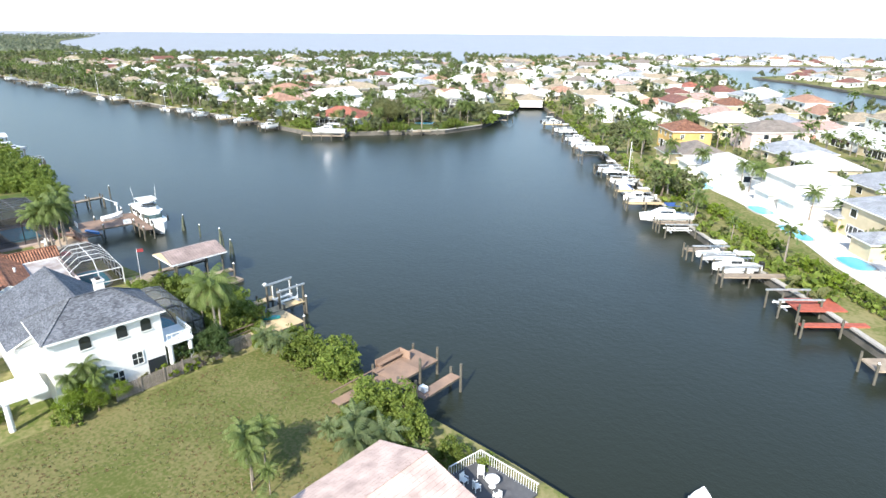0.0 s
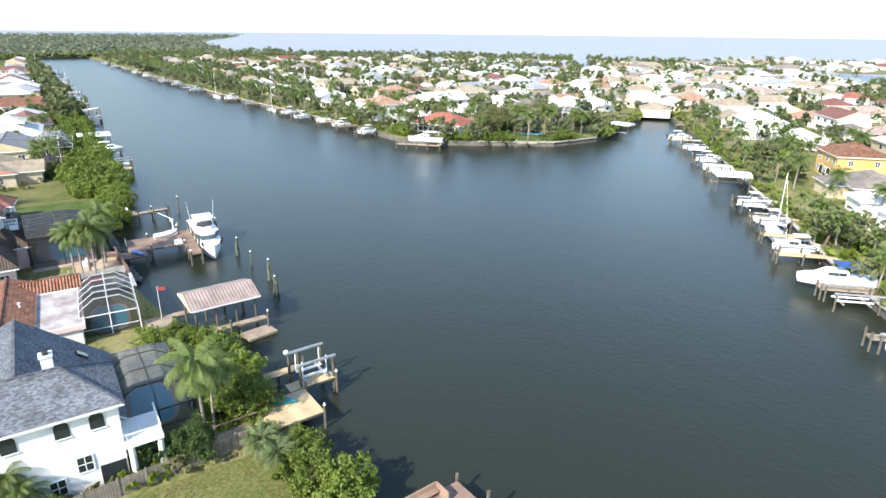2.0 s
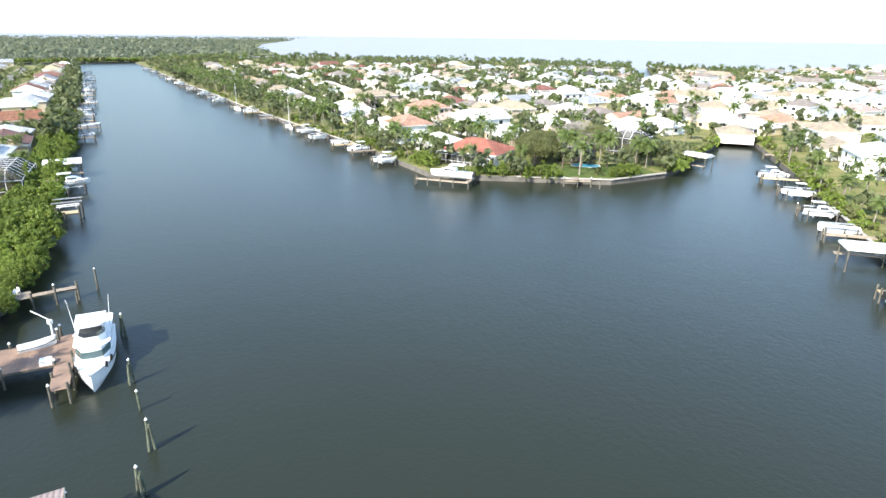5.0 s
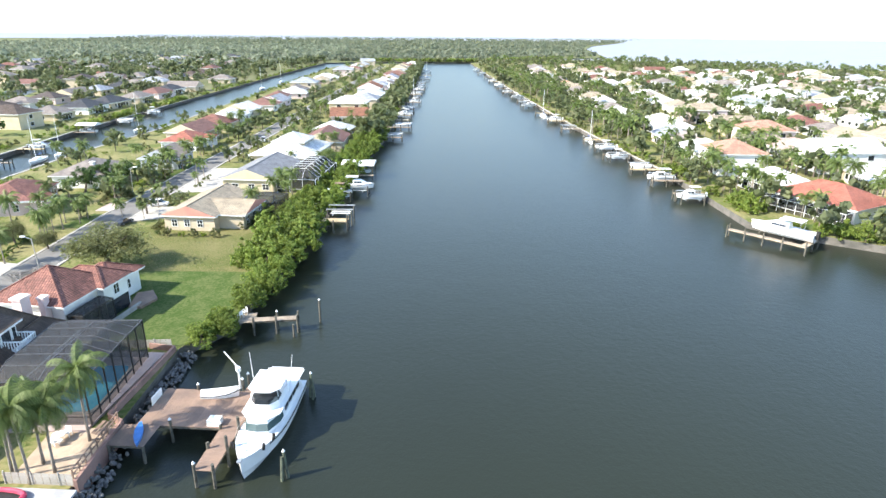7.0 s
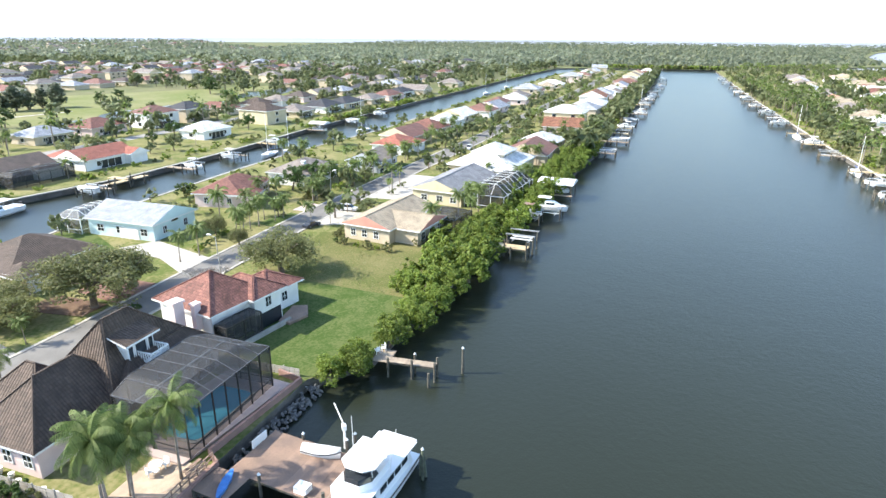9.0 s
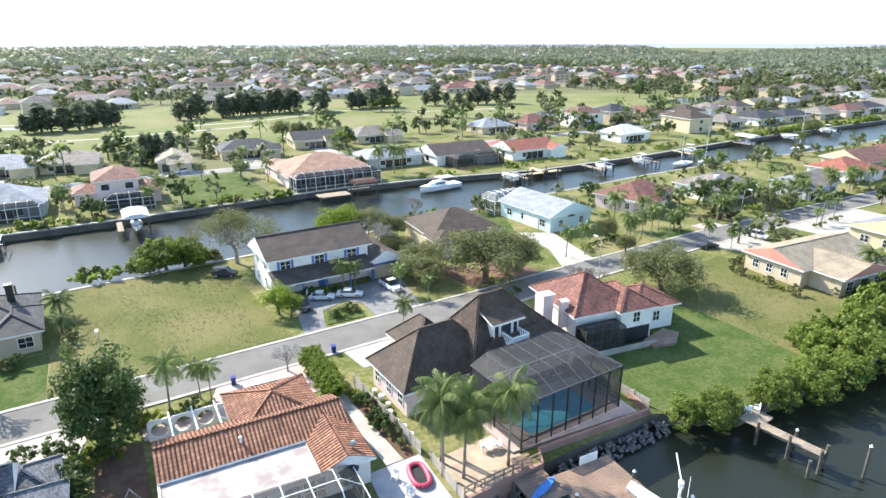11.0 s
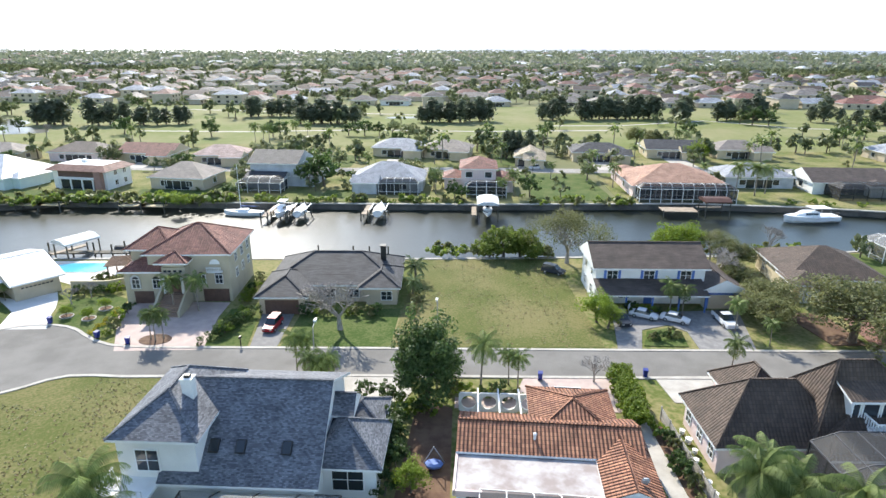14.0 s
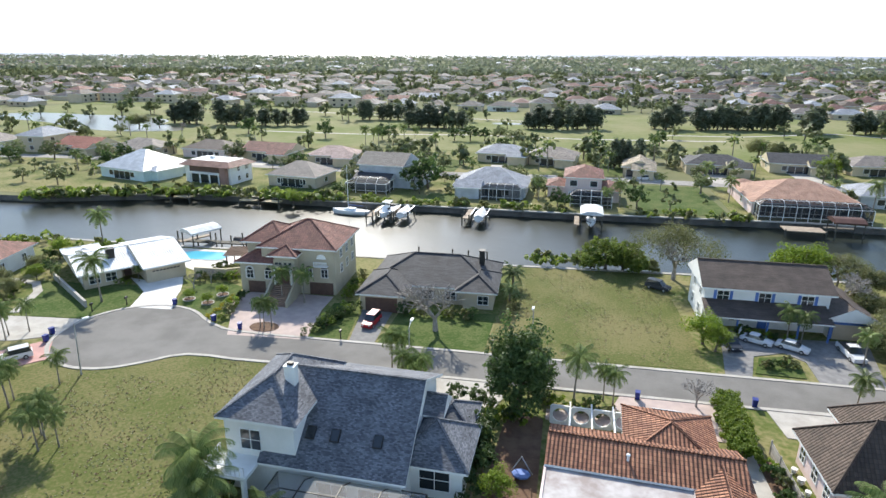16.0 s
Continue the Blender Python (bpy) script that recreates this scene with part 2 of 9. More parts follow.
M_dry = mat("lawn_dry", (0.090, 0.106, 0.029), 0.95, col2=(0.172, 0.154, 0.066), scale=0.12, fine=3.4, detail=6.0, grain=1.1, bump=0.35, spec=0.1)
M_golf = mat("golf_grass", (0.140, 0.165, 0.052), 0.95, col2=(0.215, 0.205, 0.10), scale=0.03, fine=0.4, bump=0.1, spec=0.1)
M_marsh = mat("marsh_ground", (0.105, 0.125, 0.050), 0.95, col2=(0.17, 0.165, 0.085), scale=0.02, fine=0.15, bump=0.1, spec=0.1)
M_road = mat("asphalt", (0.150, 0.142, 0.128), 0.9, col2=(0.20, 0.19, 0.172), scale=0.3, fine=7.0, bump=0.15, spec=0.2)
M_conc = mat("concrete", (0.45, 0.42, 0.37), 0.85, col2=(0.33, 0.305, 0.265), scale=0.6, fine=9.0, bump=0.1)
M_wallface = mat("seawall_face", (0.155, 0.14, 0.12), 0.9, col2=(0.085, 0.08, 0.068), scale=0.5, fine=5.0, bump=0.2)
M_paver = mat("pink_pavers", (0.47, 0.37, 0.32), 0.85, col2=(0.38, 0.30, 0.27), scale=0.8, fine=9.0, bump=0.2)
M_mulch = mat("mulch", (0.10, 0.055, 0.035), 0.95, col2=(0.16, 0.10, 0.06), scale=1.0, fine=9.0, bump=0.5)
M_white = mat("white_stucco", (0.78, 0.77, 0.73), 0.8, col2=(0.68, 0.67, 0.63), scale=0.5, fine=12, bump=0.08)
M_cream = mat("cream_stucco", (0.58, 0.49, 0.33), 0.8, col2=(0.50, 0.42, 0.28), scale=0.5, fine=12, bump=0.08)
M_beige = mat("beige_stucco", (0.55, 0.46, 0.33), 0.8, col2=(0.47, 0.39, 0.28), scale=0.5, fine=12, bump=0.08)
M_pinkw = mat("pink_stucco", (0.72, 0.58, 0.54), 0.8, col2=(0.65, 0.50, 0.46), scale=0.5, fine=12, bump=0.08)
M_pinkb = mat("salmon_stucco", (0.58, 0.27, 0.20), 0.8, col2=(0.50, 0.22, 0.17), scale=0.5, fine=12, bump=0.08)
M_cyan = mat("aqua_stucco", (0.60, 0.73, 0.71), 0.8, col2=(0.53, 0.66, 0.64), scale=0.5, fine=12, bump=0.08)
M_mint = mat("mint_stucco", (0.60, 0.70, 0.66), 0.8, col2=(0.54, 0.63, 0.60), scale=0.5, fine=12, bump=0.08)
M_blue = mat("blue_paint", (0.10, 0.19, 0.48), 0.6, scale=0.6)
M_yellow = mat("yellow_stucco", (0.64, 0.42, 0.15), 0.8, scale=0.5)
M_greyw = mat("grey_siding", (0.52, 0.54, 0.56), 0.75, scale=0.5)
M_trim = mat("white_paint", (0.80, 0.80, 0.78), 0.45, col2=(0.72, 0.72, 0.69), scale=0.8, bump=0.03)
M_glass = glass_mat("window_glass", (0.025, 0.03, 0.035))
M_dark = mat("dark_bronze", (0.035, 0.033, 0.03), 0.5, metal=0.2, bump=0.02)
M_door = mat("brown_garage_door", (0.13, 0.075, 0.055), 0.6, bump=0.05)
M_screen = screen_mat("insect_screen", (0.035, 0.035, 0.035), 0.6)
M_screentop = screen_mat("grey_insect_screen", (0.038, 0.038, 0.038), 0.66)
M_frame = mat("grey_metal_frame", (0.12, 0.12, 0.125), 0.5, metal=0.2, bump=0.02)
M_screenw = screen_mat("pale_insect_screen", (0.20, 0.20, 0.195), 0.5)
R_grey = roof_mat("blue_grey_shingles", (0.072, 0.078, 0.092), (0.20, 0.21, 0.232), "shingle", tile=0.085, course=0.13)
R_dkgrey = roof_mat("dark_grey_shingles", (0.038, 0.038, 0.041), (0.072, 0.072, 0.076), "shingle", course=0.17)
R_brown = roof_mat("brown_tiles", (0.075, 0.053, 0.040), (0.115, 0.082, 0.061), "tile", tile=0.33, course=0.4)
R_dkbrown = roof_mat("dark_brown_shingles", (0.075, 0.058, 0.048), (0.105, 0.08, 0.066), "shingle", course=0.17)
R_maroon = roof_mat("maroon_shingles", (0.17, 0.085, 0.065), (0.22, 0.115, 0.09), "shingle", course=0.2)
R_orange = roof_mat("orange_barrel_tiles", (0.385, 0.185, 0.108), (0.22, 0.095, 0.058), "tile", tile=0.36, course=0.42, depth=0.16)
R_red = roof_mat("red_barrel_tiles", (0.40, 0.15, 0.10), (0.31, 0.11, 0.075), "tile", tile=0.36, course=0.42)
R_redmix = roof_mat("weathered_red_tiles", (0.285, 0.125, 0.092), (0.165, 0.075, 0.058), "tile", tile=0.36, course=0.42)
R_peach = roof_mat("peach_tiles", (0.45, 0.27, 0.19), (0.38, 0.21, 0.14), "tile", tile=0.36, course=0.42)
R_pink = roof_mat("pink_tiles", (0.48, 0.35, 0.30), (0.41, 0.28, 0.24), "tile", tile=0.36, course=0.42)
R_tan = roof_mat("tan_tiles", (0.40, 0.33, 0.235), (0.33, 0.27, 0.19), "tile", tile=0.36, course=0.42)
R_taupe = roof_mat("taupe_shingles", (0.20, 0.17, 0.145), (0.25, 0.215, 0.185), "shingle", course=0.2)
R_white = roof_mat("white_tiles", (0.74, 0.73, 0.70), (0.66, 0.65, 0.62), "tile", tile=0.36, course=0.42)
R_pale = roof_mat("pale_grey_tiles", (0.30, 0.315, 0.34), (0.35, 0.365, 0.39), "tile", tile=0.36, course=0.42)
R_midgrey = roof_mat("mid_grey_tiles", (0.20, 0.20, 0.205), (0.26, 0.26, 0.265), "tile", tile=0.36, course=0.42)
R_metal = roof_mat("white_metal_roof", (0.56, 0.57, 0.575), (0.52, 0.53, 0.535), "metal", rough=0.4, tile=0.45)
L_palm = leaf_mat("palm_leaves", (0.095, 0.145, 0.036), (0.215, 0.265, 0.085))
L_palmdry = leaf_mat("dry_palm_leaves", (0.24, 0.17, 0.08), (0.17, 0.13, 0.06))
L_mang = leaf_mat("mangrove_leaves", (0.105, 0.160, 0.026), (0.245, 0.30, 0.062))
L_dark = leaf_mat("dark_leaves", (0.040, 0.075, 0.022), (0.10, 0.150, 0.045))
L_oak = leaf_mat("oak_leaves", (0.122, 0.138, 0.052), (0.235, 0.24, 0.10))
# needles lighter than their own tone: the haze over the golf course is painted in
L_pine = leaf_mat("hazed_pine_needles", (0.095, 0.12, 0.075), (0.165, 0.185, 0.115))
L_lime = leaf_mat("bright_leaves", (0.12, 0.19, 0.018), (0.24, 0.31, 0.04))
L_grey = leaf_mat("silvery_leaves", (0.11, 0.16, 0.06), (0.20, 0.24, 0.11))
# these two greens are raised to carry the lift of haze on farther trees
L_far = leaf_mat("hazed_far_leaves", (0.13, 0.16, 0.065), (0.23, 0.25, 0.12))
L_mid = leaf_mat("hazed_mid_leaves", (0.11, 0.138, 0.065), (0.19, 0.21, 0.105))
M_bark = mat("bark", (0.17, 0.135, 0.10), 0.9, col2=(0.10, 0.08, 0.06), scale=2, fine=14, bump=0.5)
M_twig = mat("bare_bark", (0.34, 0.31, 0.28), 0.9, col2=(0.24, 0.215, 0.19), scale=2, fine=14, bump=0.3)
M_palmbark = mat("palm_trunk", (0.30, 0.26, 0.21), 0.9, col2=(0.19, 0.16, 0.13), scale=3, fine=10, bump=0.4)
M_wood = mat("weathered_dock_wood", (0.36, 0.29, 0.21), 0.85, col2=(0.25, 0.20, 0.15), scale=0.8, fine=8, bump=0.2, rand=0.12)
M_newwood = mat("pale_timber", (0.55, 0.43, 0.25), 0.8, col2=(0.45, 0.35, 0.21), scale=0.8, fine=8, bump=0.2, rand=0.1)
M_redwood = mat("reddish_dock_wood", (0.30, 0.20, 0.14), 0.8, col2=(0.21, 0.145, 0.11), scale=0.6, fine=8, bump=0.2, rand=0.12)
M_pile = mat("dark_piling", (0.075, 0.068, 0.052), 0.9, col2=(0.13, 0.12, 0.095), scale=2.0, fine=10, bump=0.3)
M_gel = mat("white_gelcoat", (0.82, 0.82, 0.80), 0.25, col2=(0.77, 0.77, 0.75), scale=0.4, bump=0.0, spec=0.5)
M_canvas = mat("white_canvas", (0.74, 0.74, 0.72), 0.8, scale=1.0, bump=0.1)
M_blueb = mat("blue_canvas", (0.04, 0.10, 0.30), 0.7, scale=1.0)
M_alu = mat("galvanised_metal", (0.55, 0.57, 0.58), 0.45, metal=0.6, bump=0.02)
M_rock = mat("riprap_stone", (0.19, 0.18, 0.17), 0.9, col2=(0.09, 0.088, 0.085), scale=1.2, fine=6, bump=0.4, rand=0.25)
M_brick = mat("red_brick_wall", (0.33, 0.20, 0.16), 0.85, col2=(0.25, 0.15, 0.12), scale=0.8, fine=10, bump=0.2)
M_fence = mat("grey_fence_board", (0.28, 0.235, 0.19), 0.9, col2=(0.19, 0.16, 0.13), scale=1.0, fine=9, bump=0.25, rand=0.15)

# ---- land and water ----
def rim(cx, cy, r, n, z):
    return [(cx + r * math.cos(2 * math.pi * i / n), cy + r * math.sin(2 * math.pi * i / n), z) for i in range(n)]


rings = [rim(-300, 0, r, 96, z) for r, z in ((680, WATER), (1500, WATER), (3000, WATER + 0.5), (4000, WATER + 6), (4600, WATER + 18))]
solo("water_canals", G().poly(rings[0]), M_water, "dark blue-green canal water, lightly rippled", "water", kind="structure")
solo("water_bay", G().loft(rings, caps=False), M_sea, "open bay reaching to the horizon, sky glitter put into its pale colour", "water", kind="structure")

STRIP = [(150, 33), (-25, 34), (-45, 33), (-62, 33), (-80, 29), (-100, 25.5), (-112, 24.5), (-133, 24), (-141, 28.5), (-165, 28.5), (-186, 29), (-235, 31), (-295, 34), (-420, 34), (-580, 32), (-800, 29), (-845, 10),
         (-850, -30), (-820, -66), (-731, -71), (-480, -62), (-377, -60), (-307, -57), (-257, -60), (-223, -59), (-165, -54), (-150, -50), (-90, -45), (-78, -44), (13, -39), (22, -36), (60, -30), (150, -20)]
MAIN = [(150, -60), (48, -69), (14, -81), (-59, -83), (-89, -84), (-141, -88), (-168, -86), (-201, -80), (-240, -81), (-298, -86), (-420, -90), (-700, -96), (-860, -96), (-905, -50), (-908, 34), (-917, 94), (-1064, 235),
        (-1150, 330), (-1400, 370), (-1700, 414), (-2180, 540), (-3000, 850), (-3800, 1150), (-4500, 1500), (-4400, -2200), (-2600, -4200), (0, -4600), (2200, -4200), (3600, -2600), (3600, -60)]
NORTH = [(-900, 88), (-700, 94), (-514, 101), (-345, 110), (-273, 116), (-232, 120), (-189, 120.5), (-181, 129), (-174, 139.5), (-166, 150.5), (-159.5, 160), (-159, 180), (-166, 197), (-186, 236), (-196, 252), (-180, 250), (-135, 206), (-99, 168),
         (-69, 137), (-48, 114), (-32, 100), (-16, 88), (-7, 80), (60, 62), (200, 60), (200, 200), (30, 290), (-50, 338), (-92, 350), (-140, 405), (-204, 520), (-343, 640), (-440, 640), (-560, 640), (-600, 640), (-389, 430), (-330, 365), (-318, 360),
         (-345, 375), (-435, 455), (-632, 640), (-700, 620), (-800, 560), (-870, 430), (-1000, 360), (-1020, 250), (-950, 130)]
MID = [(-190, 560), (-140, 520), (-60, 430), (60, 390), (220, 380), (220, 700), (-50, 790), (-150, 690)]
OUTER = [(-480, 700), (-310, 690), (-230, 790), (-100, 860), (150, 830), (150, 1000), (-300, 980), (-480, 800)]


def inside(poly, x, y):
    r = False
    for (x0, y0), (x1, y1) in zip(poly, poly[1:] + poly[:1]):
        if (y0 > y) != (y1 > y) and x < (x1 - x0) * (y - y0) / (y1 - y0) + x0:
            r = not r
    return r


def land(name, poly, m, label, top=LAND):
    g = G()
    a = sum(p[0] * q[1] - q[0] * p[1] for p, q in zip(poly, poly[1:] + poly[:1]))
    poly = poly if a > 0 else poly[::-1]
    g.prism(poly, -1.5, top)
    g.m = [0, 0] + [1] * (len(g.f) - 2)
    return solo(name, g, [m, M_wallface], label, "ground", kind="structure")


land("ground_strip", STRIP, M_ground, "mixed dry and green grass between two canals")
land("ground_mainland", MAIN, M_marsh, "green mainland reaching to the horizon")
land("ground_north", NORTH, M_ground, "grassy peninsula of waterfront lots")
land("ground_middle", MID, M_ground, "low waterfront land with houses")
land("ground_outer", OUTER, M_ground, "low outer shore with houses")


def band(name, line, width, z, m, label, thick=0.25, kind="structure", category="seawall"):
    """A wall or kerb of constant width along a line."""
    g = G()
    pts = [Vector((*p, 0)) for p in line]
    rings = []
    for i, p in enumerate(pts):
        d = (pts[min(i + 1, len(pts) - 1)] - pts[max(i - 1, 0)]).normalized()
        s = Vector((-d.y, d.x, 0)) * (width / 2)
        rings.append([(*(p - s).xy, z - thick), (*(p + s).xy, z - thick), (*(p + s).xy, z), (*(p - s).xy, z)])
    g.loft(rings)
    return solo(name, g, m, label, category, kind=kind)


# concrete caps on the sea walls
band("trim_seawall_strip_south", [(150, -20), (60, -30), (22, -36), (13, -39), (-78, -44), (-90, -45), (-150, -50), (-165, -54), (-223, -59), (-257, -60), (-307, -57), (-377, -60)], 0.7, LAND + 0.12, M_conc, "pale concrete seawall cap along the canal")
band("trim_seawall_main", [(48, -69), (14, -81), (-59, -83), (-89, -84), (-141, -88), (-168, -86), (-201, -80), (-240, -81), (-298, -86), (-420, -90)], 0.7, LAND + 0.12, M_conc, "pale concrete seawall cap along the canal")
band("trim_seawall_north", [(-700, 94), (-514, 101), (-345, 110), (-273, 116), (-232, 120)], 0.7, LAND + 0.12, M_conc, "pale concrete seawall cap along the canal")
band("trim_seawall_right", [(-135, 206), (-99, 168), (-69, 137), (-48, 114), (-32, 100), (-16, 88), (-7, 80)], 0.7, LAND + 0.12, M_conc, "pale concrete seawall cap along the basin")

# the street with its round end
STREET = [(-34, -4.5), (-50, -5.4), (-75, -6.7), (-95, -7.4), (-115, -8.2), (-135, -9.0), (-160, -10.8), (-190, -12.2), (-230, -12.5), (-300, -12), (-500, -13), (-800, -18)]
band("road_street", STREET, 6.4, LAND + 0.06, M_road, "pale grey asphalt residential street", 0.2, category="road")


def shifted(line, off):
    out = []
    for i, p in enumerate(line):
        a, b = Vector(line[max(i - 1, 0)]), Vector(line[min(i + 1, len(line) - 1)])
        d = (b - a).normalized()
        out.append((p[0] - d.y * off, p[1] + d.x * off))
    return out


def round_end(r):
    """The turning circle's edge, from the south side of the street round to the north side."""
    arc = [(-30.5 + r * math.cos(radians(a)), -4.9 + r * math.sin(radians(a))) for a in range(-132, 129, 6)]
    k = r - 9.3
    return [(-48, -8.66 - k), (-44.5, -8.7 - k), (-42, -9.0 - k), (-39.4, -10.1 - k)] + arc + [(-38.2, 0.9 + k), (-39.8, -0.7 + k), (-41.6, -1.7 + k), (-44.5, -2.0 + k), (-48, -1.9 + k)]


solo("road_turning_circle", G().prism(round_end(9.3), LAND - 0.1, LAND + 0.064), M_road, "pale grey asphalt turning circle", "road", kind="structure")
band("trim_kerb", shifted(STREET, 3.35)[:1:-1] + round_end(9.5) + shifted(STREET, -3.35)[2:], 0.5, LAND + 0.13, M_conc, "pale concrete kerb along the street and round its end", category="kerb")


def patch(name, pts, m, label, z=LAND + 0.03, category="lawn"):
    g = G()
    g.prism(pts, LAND - 0.1, z)
    return solo(name, g, m, label, category, kind="structure")


# lawns, bare lots and drives
patch("lot_dry_west", [(-79, -43.6), (-103, -45.5), (-105.5, -12), (-78, -10.6)], M_dry, "wide mown vacant lot of dry grass", LAND + 0.035)
patch("lot_dry_east", [(-58, 31), (-30, 31), (-22, 9), (-26, 4), (-33, 3.6), (-44, -2.6), (-58, -2.4)], M_dry, "wide mown vacant lot of dry grass", LAND + 0.035)
patch("lot_dry_north", [(-158, 27), (-184, 26), (-181, -4), (-158, -3)], M_dry, "mown vacant lot of dry grass", LAND + 0.035)
patch("lawn_back", [(-133, 23.6), (-134.5, 25.0), (-141, 28.2), (-158, 28.2), (-158, 4), (-135, 12)], M_lawn, "shaded green back lawn by the canal", LAND + 0.04)
patch("lawn_golf", [(260, -175), (-420, -165), (-480, -240), (-300, -330), (100, -330), (260, -300)], M_golf, "pale green golf fairways", LAND + 0.05, "golf course")
patch("lawn_golf_far", [(300, -300), (60, -330), (120, -900), (420, -900)], M_golf, "pale green golf fairways", LAND + 0.05, "golf course")
patch("lawn_bank_a", [(-104, -88), (-124, -90), (-122, -122), (-102, -120)], M_lawn, "mown green lot by the canal", LAND + 0.06)
patch("lawn_bank_b", [(-285, -90), (-330, -92), (-330, -130), (-285, -125)], M_golf, "mown green lot by the canal", LAND + 0.06)
patch("lawn_bank_c", [(260, -66), (40, -72), (14, -83), (-59, -85), (-100, -87), (-100, -176), (260, -176)], M_ground, "mixed dry and green grass round the houses", LAND + 0.045)
patch("lawn_bank_d", [(-125, -90), (-141, -90), (-168, -88), (-201, -82), (-240, -83), (-280, -88), (-420, -92), (-420, -166), (-125, -174)], M_ground, "mixed dry and green grass round the houses", LAND + 0.045)


def pond(name, cx, cy, rx, ry, rot):
    pts = []
    for i in range(36):
        a = 2 * math.pi * i / 36
        k = 1 + 0.16 * math.sin(3 * a + cx) + 0.1 * math.sin(5 * a + cy)
        x, y = rx * k * math.cos(a), ry * k * math.sin(a)
        pts.append((cx + x * math.cos(rot) - y * math.sin(rot), cy + x * math.sin(rot) + y * math.cos(rot)))
    patch(name, pts, M_pond, "still pond on the golf course", LAND + 0.075, "pond")


pond("water_pond_a", 170, -222, 75, 22, -0.3)
pond("water_pond_b", 205, -420, 20, 90, -0.3)
pond("water_pond_c", -320, -193, 50, 11, 0.05)
pond("water_pond_d", -58, -266, 17, 4, 0.1)
pond("water_pond_e", -430, -205, 40, 12, 0.2)

# ---- plants ----
rng = np.random.default_rng(7)


def leaf_cloud(clumps, per, size, spread, flat=0.75):
    """Many small leaves round the given clump centres."""
    c = np.repeat(np.asarray(clumps, float)[:, :3], per, 0)
    rad = np.repeat(np.asarray(clumps, float)[:, 3], per)[:, None]
    d = rng.normal(size=c.shape)
    d /= np.linalg.norm(d, axis=1)[:, None]
    p = c + d * rad * spread * rng.uniform(0.55, 1.0, (len(c), 1)) * np.array([1, 1, flat])
    nrm = d + rng.normal(size=d.shape) * 0.55 + np.array([0, 0, 0.35])
    nrm /= np.linalg.norm(nrm, axis=1)[:, None]
    a = np.cross(nrm, rng.normal(size=d.shape))
    a /= np.linalg.norm(a, axis=1)[:, None]
    b = np.cross(nrm, a)
    s = size * rng.uniform(0.6, 1.35, (len(c), 1))
    bend = nrm * s * 0.25
    v = np.stack([p - a * s, p - b * s * 0.6 + bend * 0.5, p + a * s, p + b * s * 0.6 + bend * 0.5], 1).reshape(-1, 3)
    g = G()
    g.v = v.tolist()
    g.f = np.arange(len(v)).reshape(-1, 4).tolist()
    g.m = [0] * len(g.f)
    return g


def crown_clumps(n, rx, rz, zc, seed, low=-0.4):
    r = np.random.default_rng(seed)
    out = []
    while len(out) < n:
        d = r.normal(size=3)
        d /= np.linalg.norm(d)
        if d[2] < low:
            continue
        k = r.uniform(0.5, 1.0)
        lump = 1 + 0.22 * math.sin(3 * math.atan2(d[1], d[0]) + seed) + 0.15 * math.sin(7 * d[0] + seed)
        out.append((d[0] * rx * k * lump, d[1] * rx * k * lump, zc + d[2] * rz * k * lump, rx * r.uniform(0.16, 0.3)))
    return out


def limbs(h, rx, zc, seed, r0, n=7):
    """A tapered trunk that forks into limbs."""
    r = random.Random(seed)
    g = G()
    fork = zc - rx * 0.55 if zc - rx * 0.55 > h * 0.2 else h * 0.22
    top = Vector((r.uniform(-.1, .1) * rx, r.uniform(-.1, .1) * rx, fork))
    g.tube((0, 0, -0.2), (0, 0, 0.25), r0 * 1.5, r0 * 1.05, 8, caps=False)
    g.tube((0, 0, 0.2), top, r0 * 1.05, r0 * 0.75, 8, caps=False)
    for i in range(n):
        a = 2 * math.pi * (i + r.random() * 0.6) / n
        mid = top + Vector((math.cos(a) * rx * 0.38, math.sin(a) * rx * 0.38, rx * r.uniform(0.25, 0.5)))
        end = mid + Vector((math.cos(a + r.uniform(-.5, .5)) * rx * 0.4, math.sin(a + r.uniform(-.5, .5)) * rx * 0.4, rx * r.uniform(0.1, 0.5)))
        g.tube(top, mid, r0 * 0.5, r0 * 0.3, 6, caps=False)
        g.tube(mid, end, r0 * 0.3, r0 * 0.1, 5, caps=False)
        for _ in range(2):
            e2 = mid + Vector((r.uniform(-.4, .4) * rx, r.uniform(-.4, .4) * rx, rx * r.uniform(0.15, 0.5)))
            g.tube(mid, e2, r0 * 0.18, r0 * 0.06, 4, caps=False)
    return g


def bare_limbs(seed, size=1.0):
    """A leafless tree, forking four times, about 1 high."""
    r = random.Random(seed)
    g = G()

    def grow(p, d, ln, rad, depth):
        q = p + d * ln
        g.tube(p, q, rad, rad * 0.65, 6 if depth < 2 else 3, caps=False)
        if depth == 6:
            return
        for _ in range(3 if depth < 5 else 2):
            e = (d + Vector((r.uniform(-1, 1), r.uniform(-1, 1), r.uniform(-.25, .7))) * 0.75).normalized()
            grow(q, e, ln * r.uniform(0.66, 0.86), max(rad * 0.62, 0.0035), depth + 1)

    grow(Vector((0, 0, -0.02)), Vector((0.03, 0, 1)), 0.25, 0.03, 0)
    g.v = [tuple(c * size * (1.5 if size > 1 and k < 2 else 1) for k, c in enumerate(p)) for p in g.v]
    return g


